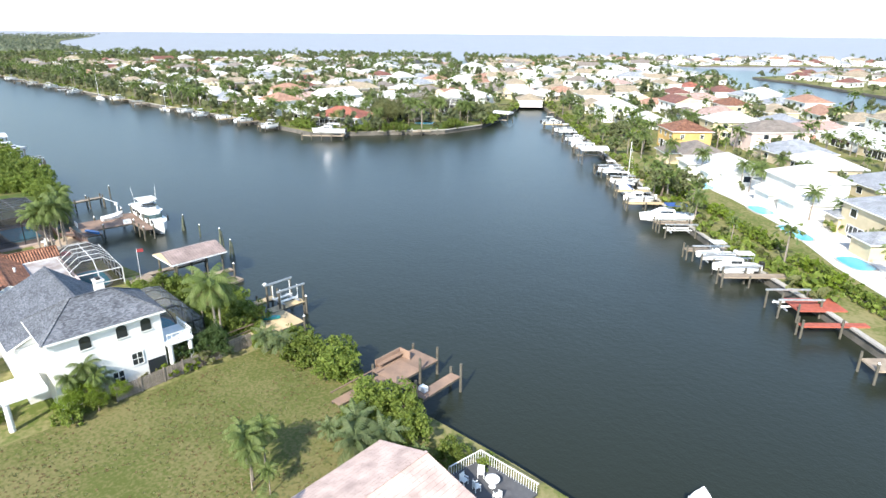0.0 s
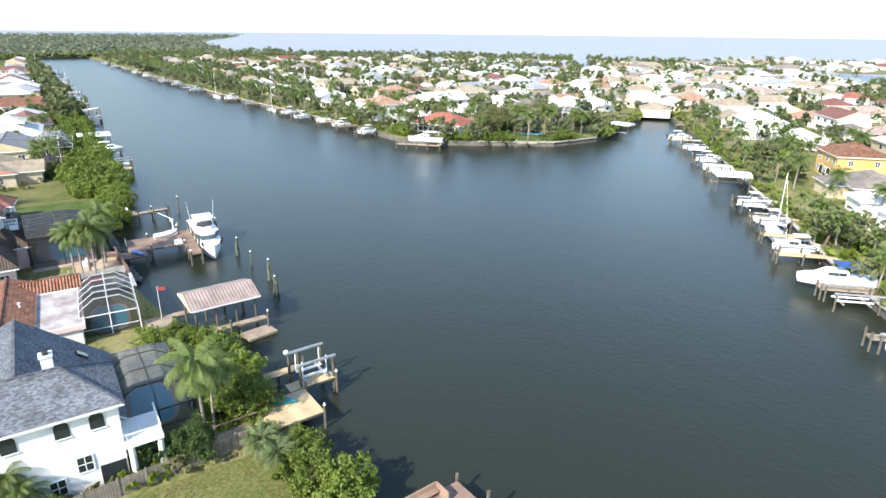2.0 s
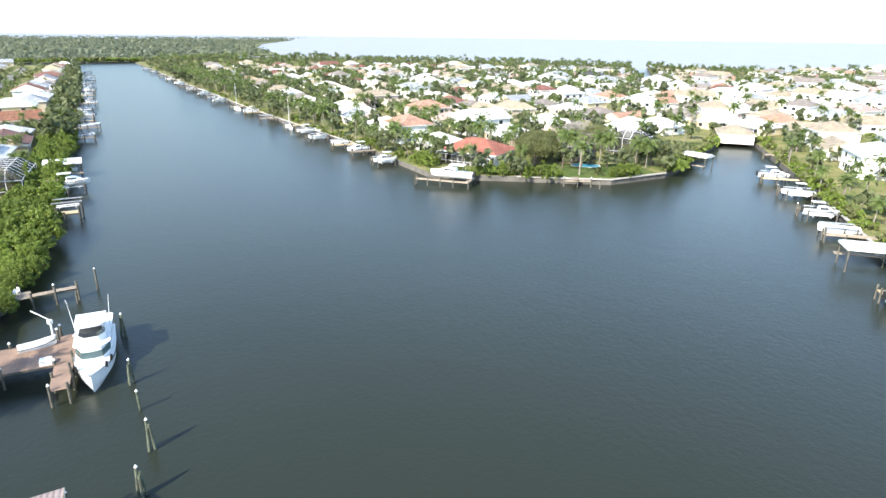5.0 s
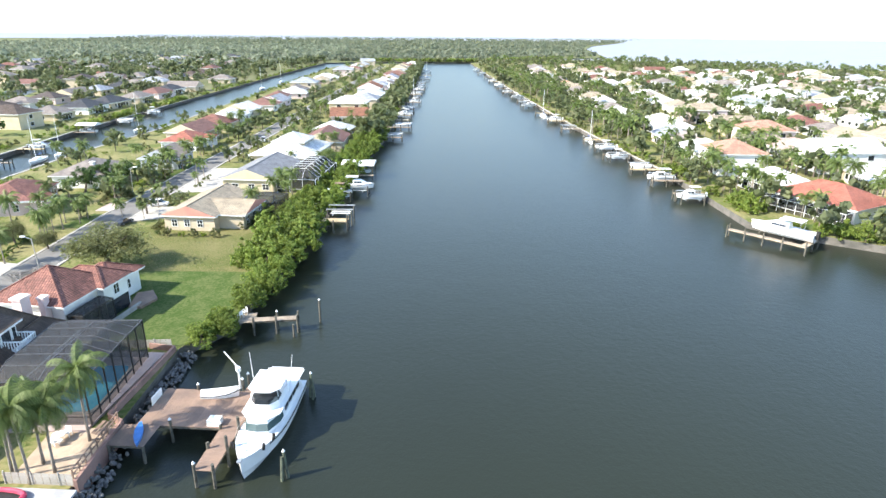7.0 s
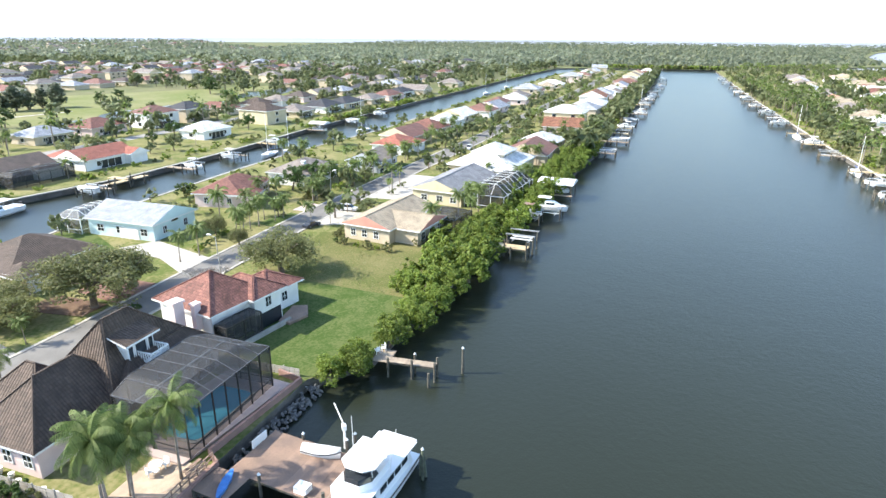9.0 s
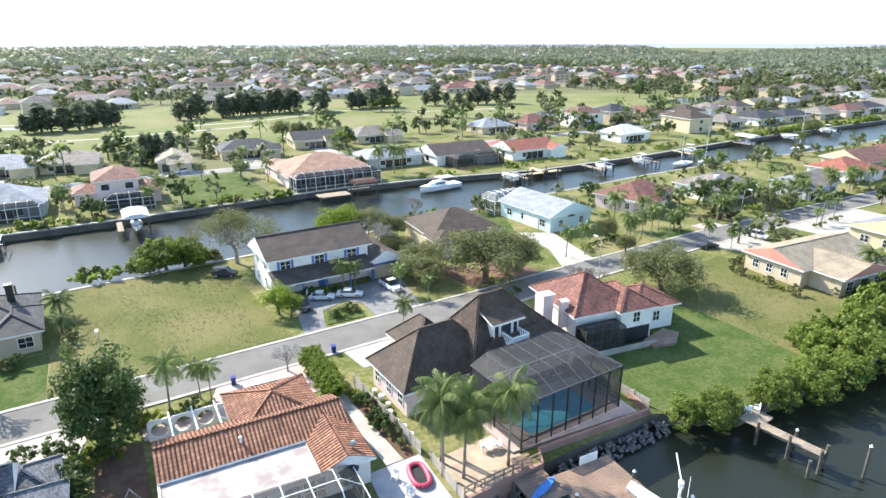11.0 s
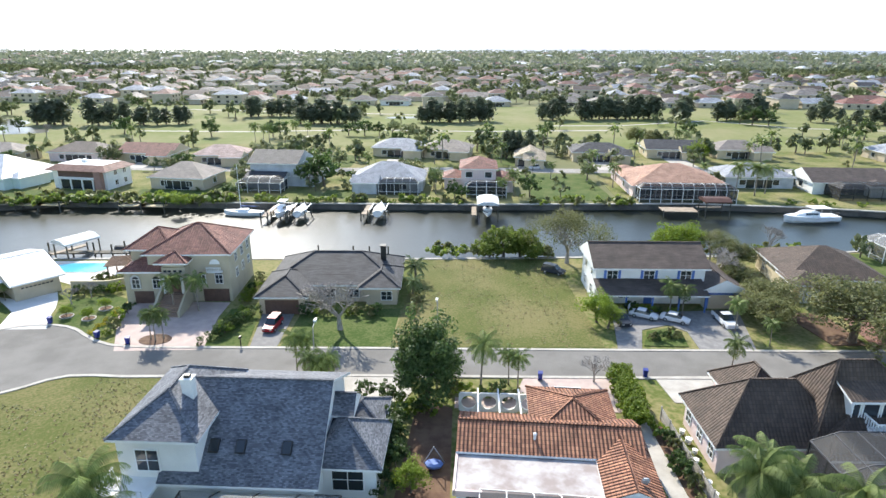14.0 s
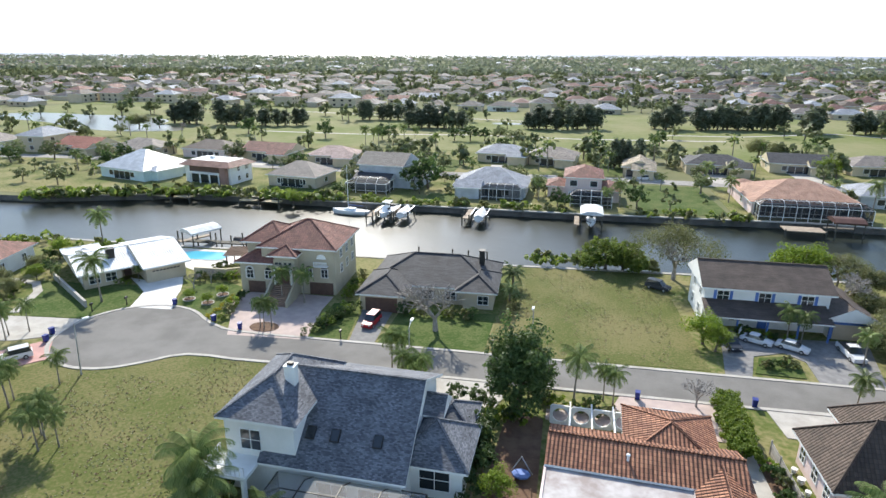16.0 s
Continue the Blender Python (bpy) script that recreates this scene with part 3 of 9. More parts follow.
def palm_crown(h, seed, fronds, ln, seg, leaflets, lean):
    r = random.Random(seed)
    g = G()
    c = Vector((lean, 0, h))
    for i in range(fronds):
        a = 2 * math.pi * i * 0.381966 * 1.0 + r.uniform(-.2, .2)
        el = radians(70 - 105 * (i / fronds) + r.uniform(-8, 8))
        l = ln * r.uniform(0.85, 1.1)
        p, pts = c.copy(), [c.copy()]
        for s in range(seg):
            d = Vector((math.cos(a) * math.cos(el), math.sin(a) * math.cos(el), math.sin(el)))
            p = p + d * (l / seg)
            pts.append(p.copy())
            el -= radians(128) / seg * (0.6 + 0.8 * s / seg)
        side = Vector((-math.sin(a), math.cos(a), 0))
        for s in range(seg):
            p, q = pts[s], pts[s + 1]
            k = leaflets
            for j in range(k):
                u = (s + (j + 0.5) / k) / seg
                b0 = p.lerp(q, j / k)
                b1 = p.lerp(q, (j + 0.75) / k)
                wd = ln * 0.19 * (math.sin(math.pi * min(1, 0.12 + u * 0.9)) ** 0.7)
                fw = (q - p).normalized() * wd * 0.55
                dr = Vector((0, 0, -wd * 0.9))
                for sg in (-1, 1):
                    t = b0.lerp(b1, 0.5) + side * sg * wd + fw + dr
                    g.solid([b0, b1, t.lerp(b1, 0.4) + (b1 - b0) * 0.35, t], [(0, 1, 2, 3)])
        if leaflets > 1:
            g.tube(pts[0], pts[seg // 2], 0.05, 0.03, 4, caps=False)
    return g


def palm_trunk(h, r0, lean, seed, boots=False):
    g = G()
    n, k = 8, 8
    rings = []
    for j in range(k + 1):
        u = j / k
        rr = r0 * (1.35 - 0.5 * min(1, u * 4)) if u < 0.25 else r0 * (0.9 - 0.25 * (u - 0.25))
        x = lean * u * u
        rings.append([(x + rr * math.cos(2 * math.pi * i / n), rr * math.sin(2 * math.pi * i / n), -0.15 + (h + 0.15) * u) for i in range(n)])
    g.loft(rings)
    return g


PLANT = {}


def sort(kind, label, category, parts):
    PLANT[kind] = (label, category, parts)


def meshes(name, g, m, smooth=False):
    return mesh_of(name, g, m, smooth=smooth)


for i in range(3):
    sort(f"palm{i}", "tall palm with a slender grey trunk and feathery green fronds", "palm tree",
         [("trunk", meshes("trunk", palm_trunk(8, 0.17, (0.5, -0.4, 0.15)[i], i), M_palmbark, True)), ("crown", meshes("crown", palm_crown(8, 10 + i, 24, 3.9, 7, 4, (0.5, -0.4, 0.15)[i]), L_palm))])
    sort(f"palmfar{i}", "palm with a grey trunk and green fronds", "palm tree",
         [("trunk", meshes("trunk", palm_trunk(7, 0.19, 0.2 * i, i), M_palmbark)), ("crown", meshes("crown", palm_crown(7, 30 + i, 20, 3.4, 4, 2, 0.2 * i), L_palm))])
for i in range(3):
    for kind, lab, m, rz, low, n, per, sz in (("oak", "spreading broadleaf tree with an olive-green crown", L_oak, 2.6, -0.6, 160, 60, 0.13), ("darktree", "dense dark green broadleaf tree", L_dark, 3.9, -0.8, 170, 80, 0.16), ("lime", "bright green broadleaf tree", L_lime, 2.7, -0.6, 110, 40, 0.17)):
        cl = crown_clumps(n, 3.6, rz, 3.7 if kind == "oak" else 4.4, 3 + i * 7 + len(kind), low)
        if kind == "darktree":
            cl = [(x * (1.12 - 0.055 * z), y * (1.12 - 0.055 * z), z, q) for x, y, z, q in cl]
        sort(f"{kind}{i}", lab, "tree", [("trunk", meshes("trunk", limbs(8, 3.6, 4.4, i, 0.28), M_bark, True)), ("crown", meshes("crown", leaf_cloud(cl, per, sz, 1.1), m))])
    cl = crown_clumps(40, 3.6, 3.0, 4.2, 31 + i, -0.7)
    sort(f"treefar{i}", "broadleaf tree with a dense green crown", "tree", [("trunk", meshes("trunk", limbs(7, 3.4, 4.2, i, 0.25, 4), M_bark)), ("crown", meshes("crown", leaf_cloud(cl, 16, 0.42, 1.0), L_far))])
    cl = crown_clumps(40, 3.6, 3.0, 4.2, 231 + i, -0.7)
    sort(f"treegreen{i}", "broadleaf tree with a dense dark green crown", "tree", [("trunk", meshes("trunk", limbs(7, 3.4, 4.2, i, 0.25, 4), M_bark)), ("crown", meshes("crown", leaf_cloud(cl, 16, 0.42, 1.0), L_dark))])
    cl = [(random.uniform(-1, 1) * 2.2 * math.sin(math.pi * (0.2 + 0.75 * u)), random.uniform(-1, 1) * 2.2 * math.sin(math.pi * (0.2 + 0.75 * u)), 2.5 + u * 9.5, 1.7 - 0.8 * u) for u in [j / 44 for j in range(44)]]
    sort(f"pine{i}", "tall dark feathery pine on the golf course", "tree", [("trunk", meshes("trunk", palm_trunk(10, 0.3, 0, i), M_bark)), ("crown", meshes("crown", leaf_cloud(cl, 17, 0.62, 1.2, 1.0), L_pine))])
    cl = [(x, y, z, q * 0.8) for x, y, z, q in crown_clumps(62, 2.0, 1.7, 1.3, 51 + i, -0.5)]
    sort(f"mangrove{i}", "rounded bright green mangrove bush at the water's edge", "mangrove", [("stem", meshes("stem", palm_trunk(1.7, 0.14, 0.3, i), M_bark)), ("crown", meshes("crown", leaf_cloud(cl, 24, 0.185, 1.05), L_mang))])
    cl = [(x, y, z, q * 0.7) for x, y, z, q in crown_clumps(150, 2.0, 1.7, 1.3, 351 + i, -0.6)]
    sort(f"finegrove{i}", "rounded bright green mangrove bush at the water's edge", "mangrove", [("stem", meshes("stem", palm_trunk(1.7, 0.14, 0.3, i), M_bark)), ("crown", meshes("crown", leaf_cloud(cl, 28, 0.115, 1.1), L_mang))])
    cl = crown_clumps(20, 2.0, 1.6, 1.2, 71 + i, -0.6)
    sort(f"bushfar{i}", "rounded leafy green garden bush", "shrub", [("stem", meshes("stem", limbs(2, 2.0, 1.4, i, 0.1, 3), M_bark)), ("crown", meshes("crown", leaf_cloud(cl, 16, 0.33, 1.0), (L_lime, L_mang, L_far)[i]))])
    cl = crown_clumps(20, 0.8, 0.7, 0.65, 91 + i, -0.8)
    sort(f"shrub{i}", "small clipped green garden shrub", "shrub", [("stem", meshes("stem", limbs(1, 0.8, 0.7, i, 0.05, 4), M_bark)), ("crown", meshes("crown", leaf_cloud(cl, 22, 0.115, 1.0), (L_dark, L_lime, L_oak)[i]))])
    sort(f"bare{i}", "leafless grey-brown tree with fine twigs", "tree", [("trunk", meshes("trunk", bare_limbs(5 + i), M_twig))])
    r = np.random.default_rng(400 + i)
    cl = [(a * 6.2 * c, b * 6.2 * c, 4.4 + 2.6 * math.sqrt(max(0, 1 - c * c)) + r.uniform(-.8, .5), 1.5) for a, b, c in [(math.cos(q), math.sin(q), r.uniform(0.1, 1.0)) for q in r.uniform(0, 6.283, 80)]]
    sort(f"willow{i}", "wide sparse tree with fine yellow-green twigs", "tree", [("trunk", mesh_of("trunk", bare_limbs(15 + i, 8.0), M_twig)), ("crown", meshes("crown", leaf_cloud(cl, 110, 0.11, 1.1), L_oak))])
    sort(f"thatch{i}", "cluster of low fan palms with grey-green leaves", "palm", [("stem", meshes("stem", palm_trunk(1.6, 0.14, 0.1, i), M_palmbark)), ("crown", meshes("crown", palm_crown(1.6, 60 + i, 24, 1.7, 3, 5, 0.1), L_grey))])


def plant(kind, x, y, size=1.0, rot=None, z=LAND, wide=None, label=""):
    """size: scale of the kind's own height (palm 8 m, tree 8 m, bare tree 1 m)."""
    lab, cat, parts = PLANT[kind]
    rot = random.uniform(0, 360) if rot is None else rot
    w = size if wide is None else wide
    ob = thing(cat.replace(" ", "_"), label or lab, cat, pose(x, y, z, 0, 0, rot) @ Matrix.Diagonal((w, w, size, 1)))
    for nm, me in parts:
        part(nm, me, None, ob)
    return ob


# ---- houses ----
def grid_frame(xs, zs, glazed):
    """A window frame in one piece: xs and zs are the edges of its bars, every second cell an opening."""
    g = G()
    nx, nz = len(xs), len(zs)
    for y in (-0.05, 0.0, 0.03):
        for z in zs:
            for x in xs:
                g.v.append((x, y, z))

    def at(k, i, j):
        return k * nx * nz + j * nx + i
    for j in range(nz - 1):
        for i in range(nx - 1):
            if i % 2 and j % 2:
                for (a, b), (c, d) in (((i, j), (i + 1, j)), ((i + 1, j), (i + 1, j + 1)), ((i + 1, j + 1), (i, j + 1)), ((i, j + 1), (i, j))):
                    g.f.append((at(0, a, b), at(0, c, d), at(1, c, d), at(1, a, b)))
                    g.m.append(0)
                if glazed:
                    g.f.append((at(1, i, j), at(1, i + 1, j), at(1, i + 1, j + 1), at(1, i, j + 1)))
                    g.m.append(1)
            else:
                g.f.append((at(0, i, j), at(0, i + 1, j), at(0, i + 1, j + 1), at(0, i, j + 1)))
                g.m.append(0)
    edge = [(i, 0) for i in range(nx)] + [(nx - 1, j) for j in range(1, nz)] + [(i, nz - 1) for i in range(nx - 2, -1, -1)] + [(0, j) for j in range(nz - 2, 0, -1)]
    for (a, b), (c, d) in zip(edge, edge[1:] + edge[:1]):
        g.f.append((at(0, a, b), at(2, a, b), at(2, c, d), at(0, c, d)))
        g.m.append(0)
    return g


def window_mesh(w, h):
    b = 0.09
    p = G()
    p.box(-w / 2, -0.012, 0, w / 2, 0.02, h)
    return mesh_of("window", grid_frame([-w / 2 - b, -w / 2, -0.03, 0.03, w / 2, w / 2 + b], [-b, 0, h / 2 - 0.025, h / 2 + 0.025, h, h + b], False), M_trim), mesh_of("pane", p, M_glass)


WIN = {k: window_mesh(*k) for k in ((1.5, 1.3), (2.6, 2.1), (1.0, 1.3), (1.8, 1.9))}
FARWIN = mesh_of("window", grid_frame([-0.95, -0.85, 0.85, 0.95], [-0.1, 0, 1.4, 1.5], True), [M_trim, M_glass])
LANAI = mesh_of("lanai", grid_frame([-3.6, -3.5, -1.2, -1.1, 1.1, 1.2, 3.5, 3.6], [-0.08, 0, 2.3, 2.4], True), [M_trim, M_glass])


def add_window(parent, x, y, z, face, size=(1.5, 1.3), near=True):
    """face: degrees; 0 looks towards -y."""
    m = pose(x, y, z, 0, 0, face)
    if not near:
        return part("window", FARWIN, None, parent, m=m)
    fr, pa = WIN[size]
    w = part("window", fr, None, parent, m=m)
    part("pane", pa, None, w, "dark reflecting glass")
    return w


def roof(g, x0, y0, x1, y1, ze, pitch=0.42, over=0.6, kind="hip", wall=1, fascia=0.22, along=None, caps=None):
    """A hipped or gabled roof over a rectangle, its eaves at ze. Gable ends take the material slot wall."""
    ax0, ay0, ax1, ay1 = x0 - over, y0 - over, x1 + over, y1 + over
    lx, ly = ax1 - ax0, ay1 - ay0
    along = along or ("x" if lx >= ly else "y")
    if along == "y":
        h = pitch * lx / 2
        e = min(lx / 2, ly / 2) if kind == "hip" else 0
        ra, rb = ((ax0 + ax1) / 2, ay0 + e), ((ax0 + ax1) / 2, ay1 - e)
    else:
        h = pitch * ly / 2
        e = min(lx / 2, ly / 2) if kind == "hip" else 0
        ra, rb = (ax0 + e, (ay0 + ay1) / 2), (ax1 - e, (ay0 + ay1) / 2)
    zt, zr = ze + fascia, ze + fascia + h
    c = [(ax0, ay0), (ax1, ay0), (ax1, ay1), (ax0, ay1)]
    lo, hi = [(*p, ze) for p in c], [(*p, zt) for p in c]
    A, Bp = (*ra, zr), (*rb, zr)
    g.poly(lo[::-1], 2)
    for i in range(4):
        g.poly([lo[i], lo[(i + 1) % 4], hi[(i + 1) % 4], hi[i]], 2)
    if along == "x":
        g.poly([hi[0], hi[1], Bp, A]).poly([hi[2], hi[3], A, Bp])
        g.poly([hi[1], hi[2], Bp], 0 if kind == "hip" else wall).poly([hi[3], hi[0], A], 0 if kind == "hip" else wall)
    else:
        g.poly([hi[1], hi[2], Bp, A]).poly([hi[3], hi[0], A, Bp])
        g.poly([hi[0], hi[1], A], 0 if kind == "hip" else wall).poly([hi[2], hi[3], Bp], 0 if kind == "hip" else wall)
    # ridge and hip caps, listed for parts of their own
    if caps is not None:
        if kind == "hip":
            ends = {"x": ((hi[0], A), (hi[3], A), (hi[1], Bp), (hi[2], Bp)), "y": ((hi[0], A), (hi[1], A), (hi[2], Bp), (hi[3], Bp))}[along]
            caps += ends
        if (Vector(A) - Vector(Bp)).length > 0.3:
            caps.append((A, Bp))
    return g


OCC = []


def free(x, y, r):
    return all((x - a) ** 2 + (y - b) ** 2 > (r + c) ** 2 for a, b, c in OCC)


def cage(parent_or_m, x0, y0, x1, y1, h, m_frame=None, m_net=None, rise=1.2, n=(4, 3), as_thing=True, label="", back=True, m_roof=None, m_top=None):
    """A pool enclosure: posts, rafters, screens. Without back its top runs level to the wall at y0."""
    m_roof, m_top = m_roof or m_frame or M_dark, m_top or m_net or M_screen
    m_frame, m_net = m_frame or M_dark, m_net or M_screen
    lab = label or "screened pool enclosure with a dark metal frame"
    c = thing("pool_cage", lab, "pool enclosure", parent_or_m) if as_thing else parent_or_m
    e = min(x1 - x0, y1 - y0) * 0.28

    def zt(x, y):
        return h + rise * min(1, min(x - x0, x1 - x, y - y0 if back else y1 - y, y1 - y) / e) if rise else h
    nx, ny = n
    xs = [x0 + (x1 - x0) * i / nx for i in range(nx + 1)]
    ys = [y0 + (y1 - y0) * i / ny for i in range(ny + 1)]
    for x in xs:
        for y in (y0, y1):
            part("post", G().box(x - 0.06, y - 0.06, 0, x + 0.06, y + 0.06, h), m_frame, c)
        k = sorted({(x, y, zt(x, y)) for y in [y0, y0 + e] + ys[1:-1] + [y1 - e, y1]})
        g = G().loft([[(x - 0.04, p[1], p[2] - 0.055), (x + 0.04, p[1], p[2] - 0.055), (x + 0.04, p[1], p[2] + 0.055), (x - 0.04, p[1], p[2] + 0.055)] for p in k])
        part("rafter", g, m_roof, c)
    for y in ys[1:-1]:
        for x in (x0, x1):
            part("post", G().box(x - 0.06, y - 0.06, 0, x + 0.06, y + 0.06, h), m_frame, c)
    for y in ys:
        k = sorted({(x, y, zt(x, y)) for x in [x0, x0 + e] + xs[1:-1] + [x1 - e, x1]})
        g = G().loft([[(p[0], y - 0.033, p[2] - 0.045), (p[0], y + 0.033, p[2] - 0.045), (p[0], y + 0.033, p[2] + 0.045), (p[0], y - 0.033, p[2] + 0.045)] for p in k])
        part("purlin", g, m_roof, c)
    for z in (0.9,):
        for p, q in (((x0, y0, z), (x1, y0, z)), ((x1, y0, z), (x1, y1, z)), ((x1, y1, z), (x0, y1, z)), ((x0, y1, z), (x0, y0, z))):
            part("rail", G().beam(p, q, 0.08), m_frame, c)
    g = G()
    for p, q in (((x0, y0), (x1, y0)), ((x1, y0), (x1, y1)), ((x1, y1), (x0, y1)), ((x0, y1), (x0, y0))):
        part("screen", G().poly([(*p, 0.02), (*q, 0.02), (*q, h), (*p, h)]), m_net, c)
    i0, i1, j0, j1 = x0 + e, x1 - e, y0 + e if back else y0, y1 - e
    if rise:
        t = h + rise
        for q in ([(x0, y0, h), (x1, y0, h), (i1, j0, t), (i0, j0, t)], [(x1, y0, h), (x1, y1, h), (i1, j1, t), (i1, j0, t)], [(x1, y1, h), (x0, y1, h), (i0, j1, t), (i1, j1, t)], [(x0, y1, h), (x0, y0, h), (i0, j0, t), (i0, j1, t)], [(i0, j0, t), (i1, j0, t), (i1, j1, t), (i0, j1, t)]):
            part("screen", G().poly(q), m_top, c)
    else:
        part("screen", G().poly([(x0, y0, h), (x1, y0, h), (x1, y1, h), (x0, y1, h)]), m_net, c)
    return c


def pool(m, L, W, label="rectangular swimming pool with clear blue water", square=0.6):
    p = thing("swimming_pool", label, "swimming pool", m)
    def ov(l, w):
        return [(l * math.copysign(abs(math.cos(a)) ** square, math.cos(a)), w * math.copysign(abs(math.sin(a)) ** square, math.sin(a))) for a in [2 * math.pi * i / 24 for i in range(24)]]
    part("coping", G().prism(ov(L / 2 + 0.35, W / 2 + 0.35), -0.05, 0.10), M_conc, p)
    part("pool_water", G().prism(ov(L / 2, W / 2), -0.02, 0.115), M_pool, p, "clear turquoise water")
    return p


WALLNAME = {M_white.name: "white", M_cream.name: "cream", M_beige.name: "beige", M_pinkw.name: "pale pink", M_pinkb.name: "salmon", M_cyan.name: "aqua", M_yellow.name: "yellow", M_greyw.name: "grey"}


def house(x, y, rot, L, W, rm, wm, h=3.0, kind="hip", pitch=0.42, wings=(), near=False, chimney=None, garage=None, seed=0, over=0.6, label="", storeys=1, z=LAND, floor_line=True):
    """A house whose length lies along its own x. wings: (x0, y0, x1, y1, eaves, kind). Each opening stands proud of the wall by its frame."""
    r = random.Random(int(x * 13 + y * 7 + seed))
    lab = label or f"{'two-storey ' if storeys > 1 else ''}{WALLNAME.get(wm.name, 'pale')} stucco house with a roof of {rm.name.replace('_', ' ')}"
    ob = thing("house", lab, "house", pose(x, y, z, 0, 0, rot))
    OCC.append((x, y, 0.5 * (L + W) / 2 + 1.0))
    H = h if storeys == 1 else h * storeys
    part("wall", G().box(-L / 2, -W / 2, -0.3, L / 2, W / 2, H), wm, ob)
    for wx0, wy0, wx1, wy1, we, wk in wings:
        part("wall", G().box(wx0, wy0, -0.3, wx1, wy1, we), wm, ob)
    part("roof", roof(G(), -L / 2, -W / 2, L / 2, W / 2, H, pitch, over, kind), [rm, wm, M_trim], ob, uv=True)
    for wx0, wy0, wx1, wy1, we, wk in wings:
        part("roof", roof(G(), wx0, wy0, wx1, wy1, we + 0.004, pitch, over, wk), [rm, wm, M_trim], ob, uv=True)
    # a flat dark panel on the canal side stands for the shaded lanai
    if y > 90 or y < -80:
        part("lanai", LANAI, None, ob, "dark glazed panel in place of the lanai's shade", m=pose(0, -W / 2 - 0.03, 0.1, 0, 0, 0) if y > 90 else pose(0, W / 2 + 0.03, 0.1, 0, 0, 180))
    n = max(2, int(L / (4.2 if near else 7)))
    for s in range(storeys):
        zb = 0.95 + s * h
        for face, yy in ((0, -W / 2 - 0.02), (180, W / 2 + 0.02)):
            if not near and (y > 90 and face == 180 and abs(rot) < 60 or y < -80 and face == 0):
                continue
            for i in range(n):
                xx = -L / 2 + L * (i + 0.5) / n + r.uniform(-.3, .3)
                if any(wx0 - 1 < xx < wx1 + 1 and (wy0 < yy < wy1) for wx0, wy0, wx1, wy1, we, wk in wings):
                    continue
                big = near and s == 0 and face == 180 and i % 2 == 0
                add_window(ob, xx, yy, 0.1 + s * h if big else zb, face, (2.6, 2.1) if big else (1.5, 1.3), near)
        for face, xx in ((90, L / 2 + 0.02), (270, -L / 2 - 0.02)):
            for i in range(2 if near else 1):
                yy = W * (-0.25 + 0.5 * i) if near else 0
                if any(wy0 - 1 < yy < wy1 + 1 and (wx0 < xx < wx1) for wx0, wy0, wx1, wy1, we, wk in wings):
                    continue
                add_window(ob, xx, yy, zb, face, (1.0, 1.3), near)
    if chimney:
        cx, cy, ct = chimney
        part("chimney", G().box(cx - 0.55, cy - 0.4, 0, cx + 0.55, cy + 0.4, ct).box(cx - 0.65, cy - 0.5, ct, cx + 0.65, cy + 0.5, ct + 0.2), wm, ob)
    if garage:
        gx, gy, face, gw = garage
        m = pose(gx, gy, 0, 0, 0, face)
        d = part("garage_door", G().box(-gw / 2, -0.06, 0, gw / 2, 0.05, 2.2), M_trim if wm is not M_white else M_conc, ob, m=m)
        g = G()
        for i in range(1, 4):
            g.box(-gw / 2, -0.075, 0.55 * i - 0.02, gw / 2, -0.06, 0.55 * i + 0.02)
        part("panel_joint", g, M_conc, d)
    return ob

# ---- docks, lifts and boats ----
def pile_mesh(h, r=0.15, cap=False):
    g = G()
    g.tube((0, 0, -1.2), (0, 0, h), r * 1.05, r, 8)
    if cap:
        g.tube((0, 0, h), (0, 0, h + 0.25), r * 1.15, 0.02, 8, 1)
    return mesh_of("piling", g, [M_pile, M_trim])


PILE = {(h, c): pile_mesh(h, 0.15, c) for h in (1.9, 2.6, 3.4) for c in (False, True)}


def plank_deck(parent, x0, y0, x1, y1, z, m, step=0.9, name="plank"):
    """Planks across the shorter side, each with a gap."""
    along_x = (x1 - x0) >= (y1 - y0)
    a, b = (x0, x1) if along_x else (y0, y1)
    n = max(1, round((b - a) / step))
    w = (b - a) / n
    me = None
    for i in range(n):
        if me is None:
            g = G()
            k = 4
            for j in range(k):
                u0, u1 = j * w / k + 0.012, (j + 1) * w / k - 0.012
                g.box(u0, 0, 0, u1, y1 - y0, 0.06) if along_x else g.box(0, u0, 0, x1 - x0, u1, 0.06)
            me = mesh_of(name, g, m)
        part(name, me, None, parent, m=pose(a + i * w if along_x else x0, y0 if along_x else a + i * w, z))


